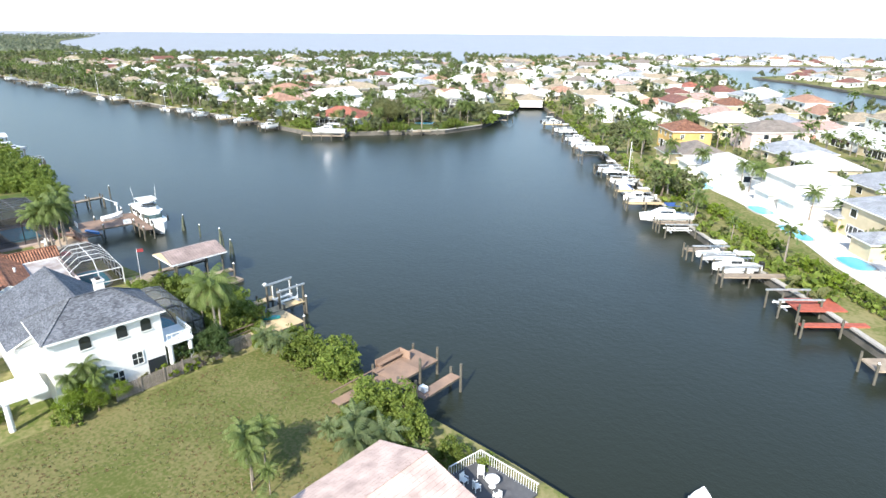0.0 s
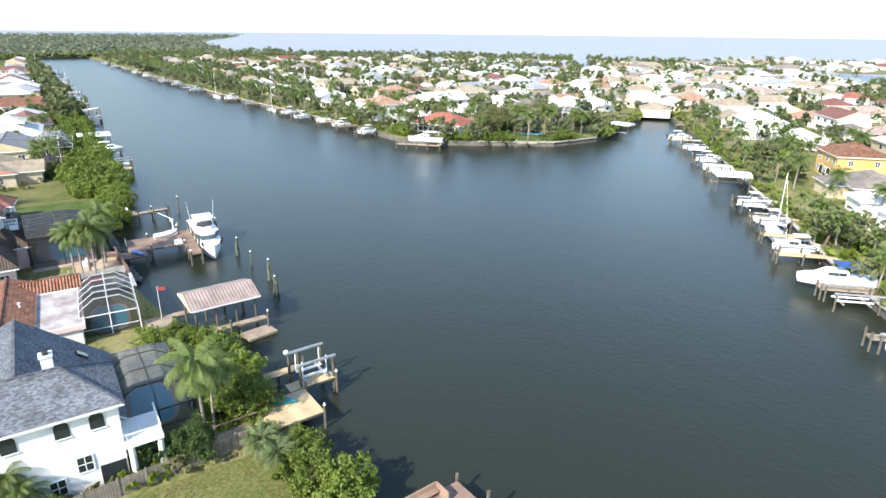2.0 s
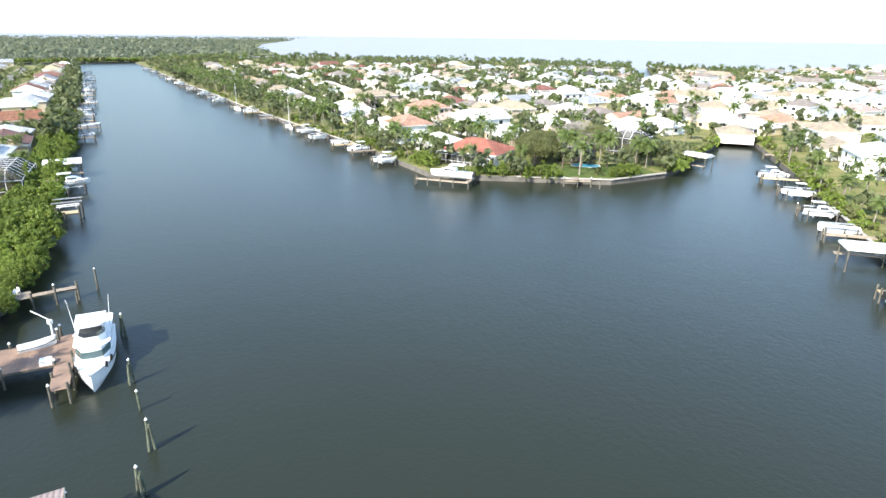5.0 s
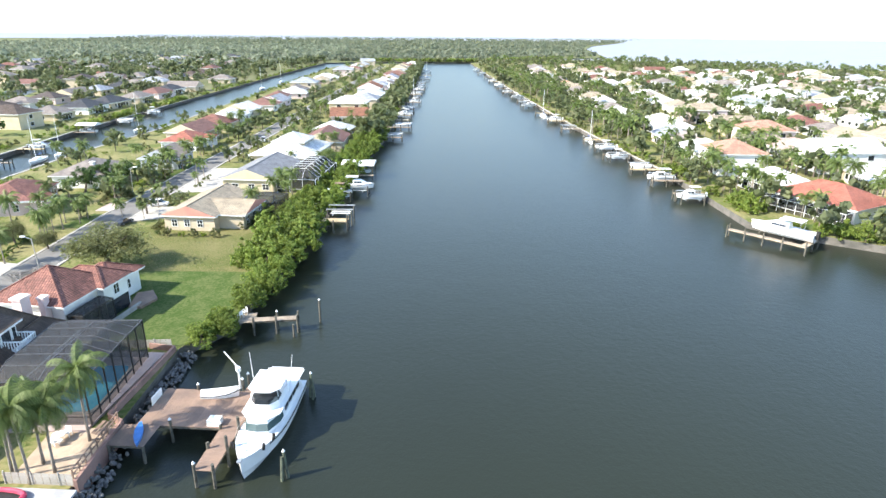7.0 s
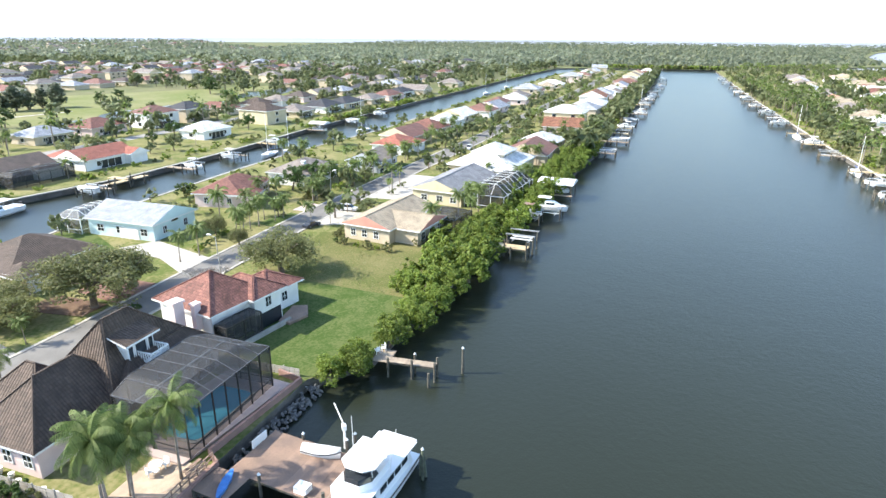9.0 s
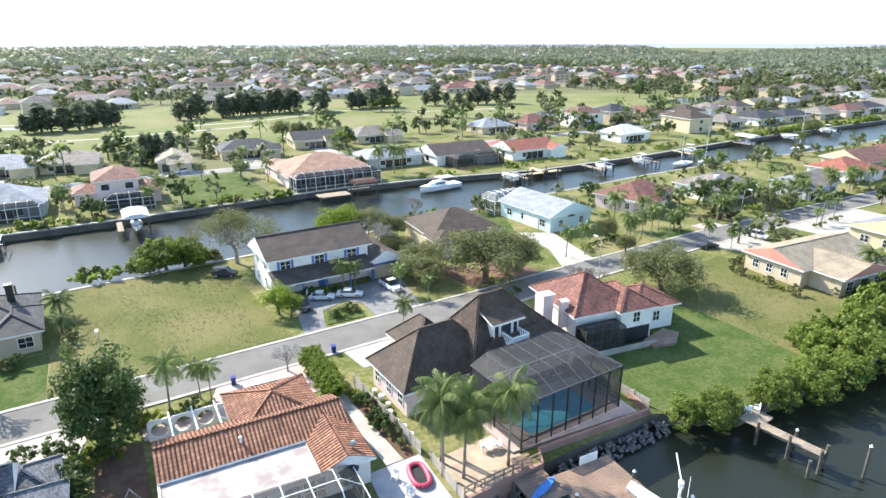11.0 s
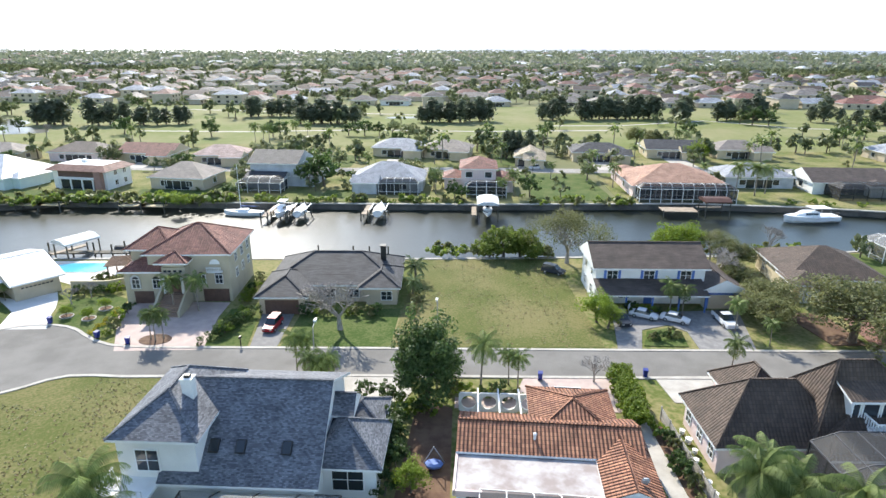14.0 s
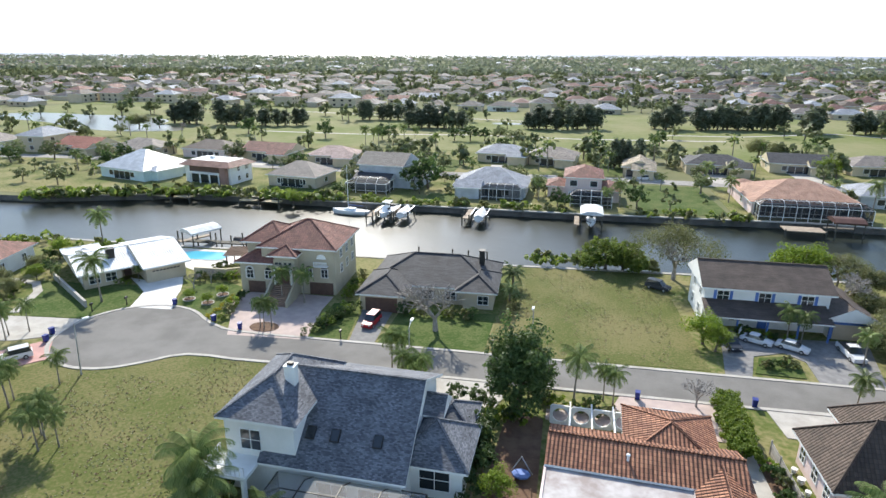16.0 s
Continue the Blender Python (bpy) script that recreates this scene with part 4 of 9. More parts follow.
def dock(x, y, rot, parts, piles, label, z=1.75, m=None, group="", far=False):
    """parts: (x0, y0, x1, y1) of each walkway; piles: (x, y, height, capped)."""
    m = m or M_wood
    d = thing("dock", label, "dock", pose(x, y, WATER, 0, 0, rot), group)
    for x0, y0, x1, y1 in parts:
        if far:
            part("deck", G().box(x0, y0, z - 0.2, x1, y1, z), m, d)
        else:
            plank_deck(d, x0, y0, x1, y1, z - 0.06, m)
            if x1 - x0 >= y1 - y0:
                for yy in (y0 + 0.1, y1 - 0.1):
                    part("joist", G().box(x0, yy - 0.06, z - 0.3, x1, yy + 0.06, z - 0.064), M_pile, d)
            else:
                for xx in (x0 + 0.1, x1 - 0.1):
                    part("joist", G().box(xx - 0.06, y0, z - 0.3, xx + 0.06, y1, z - 0.064), M_pile, d)
    for px, py, h, c in piles:
        part("piling", PILE.setdefault((h, c), pile_mesh(h, 0.15, c)), None, d, m=pose(px, py, 0))
    return d


def boat_lift(x, y, rot, L=6.0, W=3.6, label="four-post boat lift with pale beams", h=2.6, z=1.3, cradle=True):
    d = thing("boat_lift", label, "boat lift", pose(x, y, WATER, 0, 0, rot))
    for sx in (-1, 1):
        for sy in (-1, 1):
            part("piling", PILE.setdefault((h, False), pile_mesh(h)), None, d, m=pose(sx * L / 2, sy * W / 2, 0))
    for sy in (-1, 1):
        part("top_beam", G().box(-L / 2 - 0.3, sy * W / 2 - 0.1, h, L / 2 + 0.3, sy * W / 2 + 0.1, h + 0.22), M_alu, d)
        part("bunk", G().box(-L / 2 + 0.4, sy * W * 0.22 - 0.1, z - 0.1, L / 2 - 0.4, sy * W * 0.22 + 0.1, z + 0.1), M_trim, d)
    for sx in (-1, 1):
        part("cradle_beam", G().box(sx * L * 0.3 - 0.1, -W / 2, z - 0.3, sx * L * 0.3 + 0.1, W / 2, z - 0.104), M_alu, d)
    return d


def hull(L, Wd, free_h, draft=0.35, sheer=0.35, transom=0.8, n=9):
    """A boat's hull with its bow at +x, as rings from stern to bow."""
    rings = []
    for i in range(n + 1):
        u = i / n
        x = -L / 2 + L * u
        w = Wd / 2 * (transom + (1 - transom) * min(1, u * 3)) * (1 - max(0, (u - 0.4) / 0.6) ** 3.0) + 0.02
        top = free_h + sheer * u * u
        k = -draft * (1 - u ** 3)
        rk = 0.35 * L / 10 * u * u
        rings.append([(x + rk, -w, top), (x + rk * 0.6, -w * 0.93, top * 0.35), (x, -w * 0.6, k * 0.4), (x, 0, k), (x, w * 0.6, k * 0.4), (x + rk * 0.6, w * 0.93, top * 0.35), (x + rk, w, top)])
    return rings


def small_boat(x, y, rot, L=6.5, z=0.0, style="console", label="", canvas=None):
    d = thing("motorboat", label or "small white open motorboat", "boat", pose(x, y, WATER + z, 0, 0, rot))
    W, fh = L * 0.34, L * 0.11
    part("hull", G().loft(hull(L, W, fh), caps=True), M_gel, d, smooth=False)
    part("rub_rail", G().loft([[(p[0][0], -abs(p[0][1]) - 0.03, p[0][2] - 0.1), (p[0][0], -abs(p[0][1]) - 0.03, p[0][2]), (p[0][0], -abs(p[0][1]) + 0.03, p[0][2] + 0.01)] for p in hull(L, W, fh)]), M_dark, d)
    g = G()
    if style == "console":
        part("console", G().box(-0.5, -0.45, fh * 0.6, 0.4, 0.45, fh + 0.75), M_gel, d)
        part("windscreen", G().poly([(0.4, -0.42, fh + 0.75), (0.4, 0.42, fh + 0.75), (0.15, 0.36, fh + 1.15), (0.15, -0.36, fh + 1.15)]), M_glass, d)
        t = G()
        for sx in (-0.9, 0.6):
            for sy in (-0.8, 0.8):
                t.beam((sx, sy * 0.6, fh * 0.7), (sx, sy, fh + 1.9), 0.05)
        part("top_frame", t, M_alu, d)
        part("top", G().box(-1.3, -0.95, fh + 1.9, 0.9, 0.95, fh + 1.98), canvas or M_canvas, d)
    elif style == "cabin":
        part("cabin", G().loft([[(a, -W * 0.3 * b, fh + 0.1), (a, W * 0.3 * b, fh + 0.1), (a * 0.9, W * 0.24 * b, fh + c), (a * 0.9, -W * 0.24 * b, fh + c)] for a, b, c in ((-L * 0.1, 1.1, 1.1), (L * 0.15, 1.1, 1.15), (L * 0.36, 0.5, 0.45))]), M_gel, d)
        part("window", G().loft([[(a, -W * 0.305 * b, fh + 0.45), (a, W * 0.305 * b, fh + 0.45), (a, W * 0.275 * b, fh + 0.9), (a, -W * 0.275 * b, fh + 0.9)] for a, b in ((-L * 0.06, 1.1), (L * 0.17, 1.06))]), M_glass, d)
        part("top", G().box(-L * 0.3, -W * 0.36, fh + 1.9, L * 0.06, W * 0.36, fh + 2.0), canvas or M_canvas, d)
        t = G()
        for sx in (-L * 0.28, L * 0.04):
            for sy in (-1, 1):
                t.beam((sx, sy * W * 0.34, fh * 0.9), (sx, sy * W * 0.34, fh + 1.92), 0.05)
        part("top_frame", t, M_alu, d)
    elif style == "cover":
        part("boat_cover", G().loft([[(p[0][0], p[0][1] * 1.03, p[0][2]), (p[0][0], p[0][1] * 0.5, p[0][2] + 0.35), (p[0][0], 0, p[0][2] + 0.5), (p[0][0], -p[0][1] * 0.5, p[0][2] + 0.35), (p[0][0], -p[0][1] * 1.03, p[0][2])] for p in hull(L, W, fh)]), canvas or M_canvas, d)
    if style != "cover":
        for sy in ((-0.3, 0.3) if L > 7 else (0,)):
            part("outboard_motor", G().box(-L / 2 - 0.55, sy - 0.18, fh * 0.3, -L / 2 - 0.05, sy + 0.18, fh + 0.55), M_dark if L > 6.8 else M_gel, d)
    return d


def sailboat(x, y, rot, L=9.5, mast=12.0, label="white sailboat with a tall bare mast"):
    d = thing("sailboat", label, "sailboat", pose(x, y, WATER, 0, 0, rot))
    W, fh = L * 0.31, 1.0
    part("hull", G().loft(hull(L, W, fh, 0.3, 0.3, 0.6)), M_gel, d)
    part("cabin", G().loft([[(a, -b, fh), (a, b, fh), (a, b * 0.8, fh + c), (a, -b * 0.8, fh + c)] for a, b, c in ((-L * 0.12, 0.95, 0.55), (L * 0.1, 0.95, 0.55), (L * 0.25, 0.5, 0.25))]), M_gel, d)
    part("mast", G().tube((L * 0.08, 0, fh), (L * 0.08, 0, fh + mast), 0.09, 0.06, 6), M_trim, d)
    part("boom", G().tube((L * 0.08, 0, fh + 1.3), (-L * 0.34, 0, fh + 1.2), 0.12, 0.1, 6), M_blueb, d, "boom with a furled sail in a blue cover")
    g = G()
    for q in ((L * 0.5, 0, fh + 0.3), (-L * 0.48, 0, fh)):
        g.tube((L * 0.08, 0, fh + mast - 0.2), q, 0.012, 0.012, 3)
    part("rigging", g, M_alu, d)
    return d

# ---- houses by the street, canal side ----
def stucco(ob, blocks, m):
    for x0, y0, x1, y1, h in blocks:
        part("wall", G().box(x0, y0, -0.4, x1, y1, h), m, ob)


def roofs(ob, items, rm, wm, pitch=0.42, over=0.6):
    """items: (x0, y0, x1, y1, eaves, kind, pitch, along)."""
    for x0, y0, x1, y1, ze, kind, pt, al in items:
        caps = []
        rf = part("roof", roof(G(), x0, y0, x1, y1, ze, pt or pitch, over, kind, along=al, caps=caps), [rm, wm, M_trim], ob, uv=True)
        for p, q in caps:
            part("ridge_cap", G().beam(p, q, 0.22, 0.13), rm, rf, uv=True)


def block(name, ob, x0, y0, z0, x1, y1, z1, m, label=""):
    return part(name, G().box(x0, y0, z0, x1, y1, z1), m, ob, label)


def claim(x0, y0, x1, y1):
    n, k = max(1, round((x1 - x0) / 7)), max(1, round((y1 - y0) / 7))
    for i in range(n):
        for j in range(k):
            OCC.append((x0 + (x1 - x0) * (i + 0.5) / n, y0 + (y1 - y0) * (j + 0.5) / k, 4.2))


# white house, blue-grey shingles
A = thing("house", "white two-storey stucco house with a blue-grey shingle roof", "house", pose(-69, 15, LAND))
claim(-81, 4, -58, 21)
stucco(A, [(-6.9, -8, 5.4, 4.3, 3.4), (-6.87, -7.97, 5.37, -2.2, 6.0), (2.4, -6.2, 8.8, 4.0, 7.2), (-11.4, -4.4, -6.8, 1.5, 3.2), (-11.0, -8.5, -7.2, -4.4, 3.0)], M_white)
g = G()
RZ, NE, SE = 9.0, 3.4, 5.9
for x0, x1 in ((-7.4, 5.6),):
    a, b, c, d, e, f = (x0, 4.8, NE), (x1, 4.8, NE), (x1, -2.2, RZ), (x0, -2.2, RZ), (x0, -8.8, SE), (x1, -8.8, SE)
    up = lambda p: (p[0], p[1], p[2] + 0.22)
    g.poly([up(b), up(a), up(d), up(c)]).poly([up(c), up(d), up(e), up(f)])
    g.poly([a, b, c, d], 1).poly([d, c, f, e], 1)
    for p, q in ((a, b), (b, c), (c, f), (f, e), (e, d), (d, a)):
        g.poly([p, q, up(q), up(p)], 2)
    g.poly([(x0 + 0.5, 4.3, NE - 0.1), (x0 + 0.5, -2.2, RZ - 0.1), (x0 + 0.5, -8.2, SE - 0.1), (x0 + 0.5, -8.2, 3)], 1)
    g.poly([(x1 - 0.5, 4.3, NE - 0.1), (x1 - 0.5, -2.2, RZ - 0.1), (x1 - 0.5, -8.2, SE - 0.1), (x1 - 0.5, -8.2, 3)], 1)
    g.beam(up(c), up(d), 0.26, 0.12)
part("roof", g, [R_grey, M_white, M_trim], A, uv=True)
roofs(A, [(2.4, -6.2, 8.8, 4.0, 7.15, "hip", 0.66, "y"), (-11.5, -4.5, -5.6, 1.6, 3.2, "hip", 0.72, "x"), (-10.9, -8.6, -7.0, -4.2, 3.0, "hip", 0.6, "y"), (-8.4, -5.6, -5.4, -3.0, 5.2, "gable", 0.7, "x")], R_grey, M_white, over=0.5)
c = part("chimney", G().box(3.8, -0.3, 4, 4.7, 0.5, 10.4).box(3.72, -0.38, 10.4, 4.78, 0.58, 10.52), M_white, A)
part("flue", G().box(4.0, -0.1, 10.52, 4.5, 0.3, 10.75), M_dark, c)
for x in (-4.4, -0.6, 1.6):
    w = part("skylight", G().box(-0.4, -0.55, 0, 0.4, 0.55, 0.16), M_dark, A, "dark framed skylight", m=pose(x, 2.4, 5.56, -38.6, 0, 0))
    part("pane", G().box(-0.32, -0.47, 0.15, 0.32, 0.47, 0.175), M_glass, w)
for yy, zz in ((-3.1, 5.6), (0.2, 5.6), (2.5, 5.6)):
    w = part("window", G().box(-0.5, -0.03, 0, 0.5, 0.02, 0.95), M_glass, A, "dark arched window", m=pose(8.83, yy, zz, 0, 0, 90))
    part("arch", G().prism([(0.5 * math.cos(t), 0.38 * math.sin(t)) for t in [math.pi * i / 10 for i in range(11)]], -0.02, 0.03), M_glass, w, m=pose(0, 0, 0.95, 90, 0, 0))
    part("sill", G().box(-0.58, -0.08, -0.08, 0.58, 0.02, 0), M_trim, w)
for yy, zz, sz in ((1.2, 2.2, (1.0, 1.3)), (-0.8, 0.8, (1.0, 1.3)), (-4.6, 1.0, (1.0, 1.3))):
    add_window(A, 8.84, yy, zz, 90, sz)
part("opening", G().box(-0.9, -0.03, 0, 0.9, 0.02, 2.1), M_glass, A, "dark sliding door", m=pose(8.83, 3.0, 0.1, 0, 0, 90))
add_window(A, 6.4, 4.04, 4.3, 180, (1.8, 1.9))
add_window(A, -9.0, 1.54, 0.9, 180, (2.6, 2.1))
for x in (-4.5, -0.8):
    add_window(A, x, 4.34, 0.1, 180, (2.6, 2.1))
# covered porch with a railed balcony on its canal corner
block("balcony_slab", A, 5.5, 4.0, 3.3, 9.4, 6.8, 3.6, M_trim)
for x, y in ((9.1, 6.5), (9.1, 4.4), (5.9, 6.5)):
    part("column", G().tube((x, y, 0), (x, y, 3.3), 0.26, 0.24, 10), M_white, A)
part("railing", G().beam((5.6, 6.7, 4.5), (9.3, 6.7, 4.5), 0.1).beam((9.3, 6.7, 4.5), (9.3, 4.1, 4.5), 0.1), M_trim, A)
for i in range(10):
    part("baluster", G().box(-0.03, -0.03, 3.6, 0.03, 0.03, 4.5), M_trim, A, m=pose(5.65 + i * 0.4, 6.7, 0))
for i in range(6):
    part("baluster", G().box(-0.03, -0.03, 3.6, 0.03, 0.03, 4.5), M_trim, A, m=pose(9.3, 4.2 + i * 0.45, 0))
# entrance side
block("portico", A, 5.5, -10.5, 2.9, 9.4, -6.9, 3.3, M_trim)
for x in (5.8, 9.1):
    part("column", G().tube((x, -10.2, 0), (x, -10.2, 2.9), 0.28, 0.24, 10), M_white, A)
cage(pose(-71.5, 22.2, LAND), -6.5, -3.0, 6.5, 3.0, 2.6, M_dark, M_screenw, rise=1.0, n=(4, 2), label="low screened pool enclosure with pale sagging net panels")
pool(pose(-70.5, 22.2, LAND), 7, 3.6)

# white house, orange barrel tiles
Bh = thing("house", "white house with orange barrel tiles and a stained flat roof", "house", pose(-95, 11, LAND, 0, 0, -2))
claim(-104, 3, -87, 24)
stucco(Bh, [(-8.2, -2.9, 7.6, 2.3, 2.7), (-6.6, -8.2, 0.8, -2.5, 2.6), (-8.6, 2.2, -4.6, 7.4, 2.6), (-4.6, 2.3, 7.6, 7.2, 2.4)], M_white)
roofs(Bh, [(-8.0, -2.8, 7.4, 2.4, 2.7, "gable", 0.42, "x"), (-6.6, -8.0, 0.8, -0.4, 2.65, "hip", 0.38, "y"), (-8.5, -0.2, -4.7, 7.4, 2.6, "gable", 0.42, "y")], R_orange, M_white, over=0.5)
part("flat_roof", G().box(-4.4, 2.6, 2.4, 7.7, 7.4, 2.62), mat("stained_membrane", (0.46, 0.435, 0.42), 0.7, col2=(0.27, 0.225, 0.205), scale=0.5, fine=1.6, bump=0.1), Bh, "flat white roof membrane with pinkish stains")
part("parapet", G().box(-4.5, 7.4, 2.2, 7.8, 7.6, 2.75).box(7.7, 2.6, 2.2, 7.9, 7.6, 2.75), M_pinkw, Bh)
for x in (-5.0, -1.6, 2.4, 5.6):
    add_window(Bh, x, -2.95, 0.9, 0)
add_window(Bh, -3.0, -8.22, 0.9, 0, (2.6, 2.1))
part("round_awning", G().ball((-6.6, 7.6, 2.3), 0.95, 0.5, 0.75, 14, 8), mat("navy_canvas", (0.03, 0.035, 0.075), 0.8), Bh, "dark navy dome awning over the window")
w = add_window(Bh, -6.6, 7.42, 0.5, 180, (1.5, 1.3))
part("arch", G().prism([(0.8 * math.cos(t), 0.8 * math.sin(t)) for t in [math.pi * i / 8 for i in range(9)]], -0.02, 0.03), M_glass, w, m=pose(0, 0, 1.32, 90, 0, 0))
for x in (-2.5, 1.5, 5.5):
    add_window(Bh, x, 7.22, 0.1, 180, (2.6, 2.1))
di = part("satellite_dish", G().ball((-7.4, 6.6, 3.9), 0.35, 0.12, 0.35), M_alu, Bh, "grey satellite dish")
part("dish_arm", G().tube((-7.4, 6.5, 3.2), (-7.4, 6.55, 3.8), 0.03, 0.03, 6), M_alu, di)
part("vent_pipe", G().tube((1.0, 1.4, 2.9), (1.0, 1.4, 4.0), 0.12, 0.12, 8).ball((1.0, 1.4, 4.05), 0.2, 0.2, 0.15), M_trim, Bh)
cage(pose(-95.2, 21.2, LAND, 0, 0, -3), -6.3, -3.0, 6.3, 3.2, 2.6, M_trim, M_screen, rise=1.3, n=(6, 2), label="screened pool enclosure with a white metal frame")
pool(pose(-93.5, 21.2, LAND, 0, 0, -3), 7.5, 3.8)
# garden wall with round openings and roof beams
W = thing("garden_wall", "white garden wall with four round openings under timber beams", "wall", pose(-87.0, 3.0, LAND))
for i in range(4):
    g = G()
    cx, n = -1.1 - i * 2.1, 20
    outer = [(cx + 1.05 * max(-1, min(1, 1.42 * math.cos(2 * math.pi * k / n))), 1.1 + 1.1 * max(-1, min(1, 1.42 * math.sin(2 * math.pi * k / n)))) for k in range(n)]
    inner = [(cx + 0.8 * math.cos(2 * math.pi * k / n), 1.1 + 0.8 * math.sin(2 * math.pi * k / n)) for k in range(n)]
    for k in range(n):
        q = (k + 1) % n
        for y in (-0.1, 0.1):
            p4 = [(outer[k][0], y, outer[k][1]), (outer[q][0], y, outer[q][1]), (inner[q][0], y, inner[q][1]), (inner[k][0], y, inner[k][1])]
            g.poly(p4 if y < 0 else p4[::-1])
        g.poly([(inner[k][0], -0.1, inner[k][1]), (inner[q][0], -0.1, inner[q][1]), (inner[q][0], 0.1, inner[q][1]), (inner[k][0], 0.1, inner[k][1])])
        g.poly([(outer[k][0], -0.1, outer[k][1]), (outer[k][0], 0.1, outer[k][1]), (outer[q][0], 0.1, outer[q][1]), (outer[q][0], -0.1, outer[q][1])])
    part("panel", g, M_white, W)
    part("beam", G().box(cx - 1.0, -0.3, 2.4, cx - 0.85, 4.6, 2.6), M_trim, W)

# pink house, steep dark brown tiles
C = thing("house", "pale pink house with a steep dark brown tiled roof", "house", pose(-120, 9, LAND, 0, 0, 2.5))
claim(-133, -3, -109, 21)
stucco(C, [(1.24, -5.3, 9.75, 2.3, 2.9), (-11.6, -5.8, 1.2, 4.2, 3.2), (0.0, -9.8, 5.0, -5.84, 2.9)], M_pinkw)


def steep_roof(ob, x0, y0, x1, y1, ze, a, b, zr, rm, caps=True):
    """A hipped roof over a rectangle with its ridge from a to b at zr, wherever that lies."""
    lo = [(x0, y0, ze), (x1, y0, ze), (x1, y1, ze), (x0, y1, ze)]
    hi = [(x, y, z + 0.2) for x, y, z in lo]
    p, q = (*a, zr), (*b, zr)
    g = G().poly(lo[::-1], 1)
    for i in range(4):
        j = (i + 1) % 4
        g.poly([lo[i], lo[j], hi[j], hi[i]], 1)
    g.poly([hi[0], hi[1], q, p]).poly([hi[1], hi[2], q]).poly([hi[2], hi[3], p, q]).poly([hi[3], hi[0], p])
    rf = part("roof", g, [rm, M_trim], ob, uv=True)
    for u, v in ((hi[0], p), (hi[3], p), (hi[1], q), (hi[2], q), (p, q)):
        part("ridge_cap", G().beam(u, v, 0.22, 0.13), rm, rf, uv=True)


roofs(C, [(-2.0, -5.3, 9.75, 2.3, 2.9, "hip", 1.0, "x"), (0.0, -9.8, 5.0, -3.6, 2.9, "hip", 0.95, "y"), (-11.6, -0.4, 1.0, 4.3, 3.2, "hip", 0.86, "x")], R_brown, M_pinkw, over=0.6)
steep_roof(C, -12.3, -6.4, 1.9, 2.9, 3.25, (-4.5, -0.7), (-1.3, -0.7), 10.0, R_brown)
d = part("dormer", G().box(-4.8, -0.6, 5.2, -1.3, 2.0, 7.5), M_white, C, "white dormer with three glazed doors")
g = G()
for dz, dm in ((0.0, 2), (0.22, 0)):
    q = [(-5.3, 2.6, 7.45 + dz), (-0.8, 2.6, 7.45 + dz), (-0.8, -0.4, 8.35 + dz), (-5.3, -0.4, 8.35 + dz)]
    g.poly(q if dz else q[::-1], dm)
for u, v in (((-5.3, 2.6, 7.45), (-0.8, 2.6, 7.45)), ((-0.8, 2.6, 7.45), (-0.8, -0.4, 8.35)), ((-5.3, -0.4, 8.35), (-5.3, 2.6, 7.45))):
    g.poly([u, v, (v[0], v[1], v[2] + 0.22), (u[0], u[1], u[2] + 0.22)], 2)
for x in (-4.8, -1.3):
    g.poly([(x, 2.0, 7.45), (x, -0.4, 7.45), (x, -0.4, 8.3), (x, 2.0, 7.6)], 1)
part("dormer_roof", g, [R_brown, M_white, M_trim], d, uv=True)
for x, w in ((-4.35, 0.28), (-3.05, 0.68), (-1.75, 0.28)):
    q = part("door", G().box(x - w, 2.01, 5.75, x + w, 2.06, 7.2), M_glass, d, "dark glazed door")
    for a, e in ((x - w - 0.1, x - w), (x + w, x + w + 0.1)):
        part("jamb", G().box(a, 2.01, 5.7, e, 2.1, 7.28), M_trim, q)
b = part("balcony", G().box(-4.9, 2.0, 5.1, -2.5, 3.9, 5.3), M_trim, C, "small white railed balcony")
for p, q in (((-4.85, 2.05, 6.25), (-4.85, 3.85, 6.25)), ((-4.85, 3.85, 6.25), (-2.55, 3.85, 6.25)), ((-2.55, 3.85, 6.25), (-2.55, 2.05, 6.25))):
    part("rail", G().beam(p, q, 0.12), M_trim, b)
for i in range(9):
    part("baluster", G().box(-0.045, -0.045, 5.3, 0.045, 0.045, 6.25), M_trim, b, m=pose(-4.85 + i * 0.288, 3.85, 0))
for i in range(6):
    for x in (-4.85, -2.55):
        part("baluster", G().box(-0.045, -0.045, 5.3, 0.045, 0.045, 6.25), M_trim, b, m=pose(x, 2.15 + i * 0.3, 0))
for y in (-4.2, -1.5, 1.0):
    add_window(C, 9.77, y, 0.9, 90, (1.0, 1.3))
add_window(C, 5.0, 2.33, 0.6, 180, (2.6, 2.1))
for x in (-9.5, -6.0, -2.4):
    add_window(C, x, 4.23, 0.1, 180, (2.6, 2.1))
part("garage_door", G().box(0.4, -9.92, 0, 4.6, -9.8, 2.2), M_door, C)
cage(pose(-120, 9, LAND + 0.25, 0, 0, 2.5), -9.7, 4.5, 3.4, 12.9, 4.9, rise=0.9, n=(7, 2), label="tall two-storey screened pool enclosure with a dark frame", back=False, m_roof=M_frame, m_top=M_screentop)
pool(pose(-123.6, 18.4, LAND + 0.25, 0, 0, 2.5), 9, 4.6, square=0.25)
patch("terrace_pool", [(-116, 13.5), (-116.3, 21.9), (-131.4, 23.0), (-131.8, 14.5)], M_paver, "pinkish paved pool terrace", LAND + 0.24, "terrace")
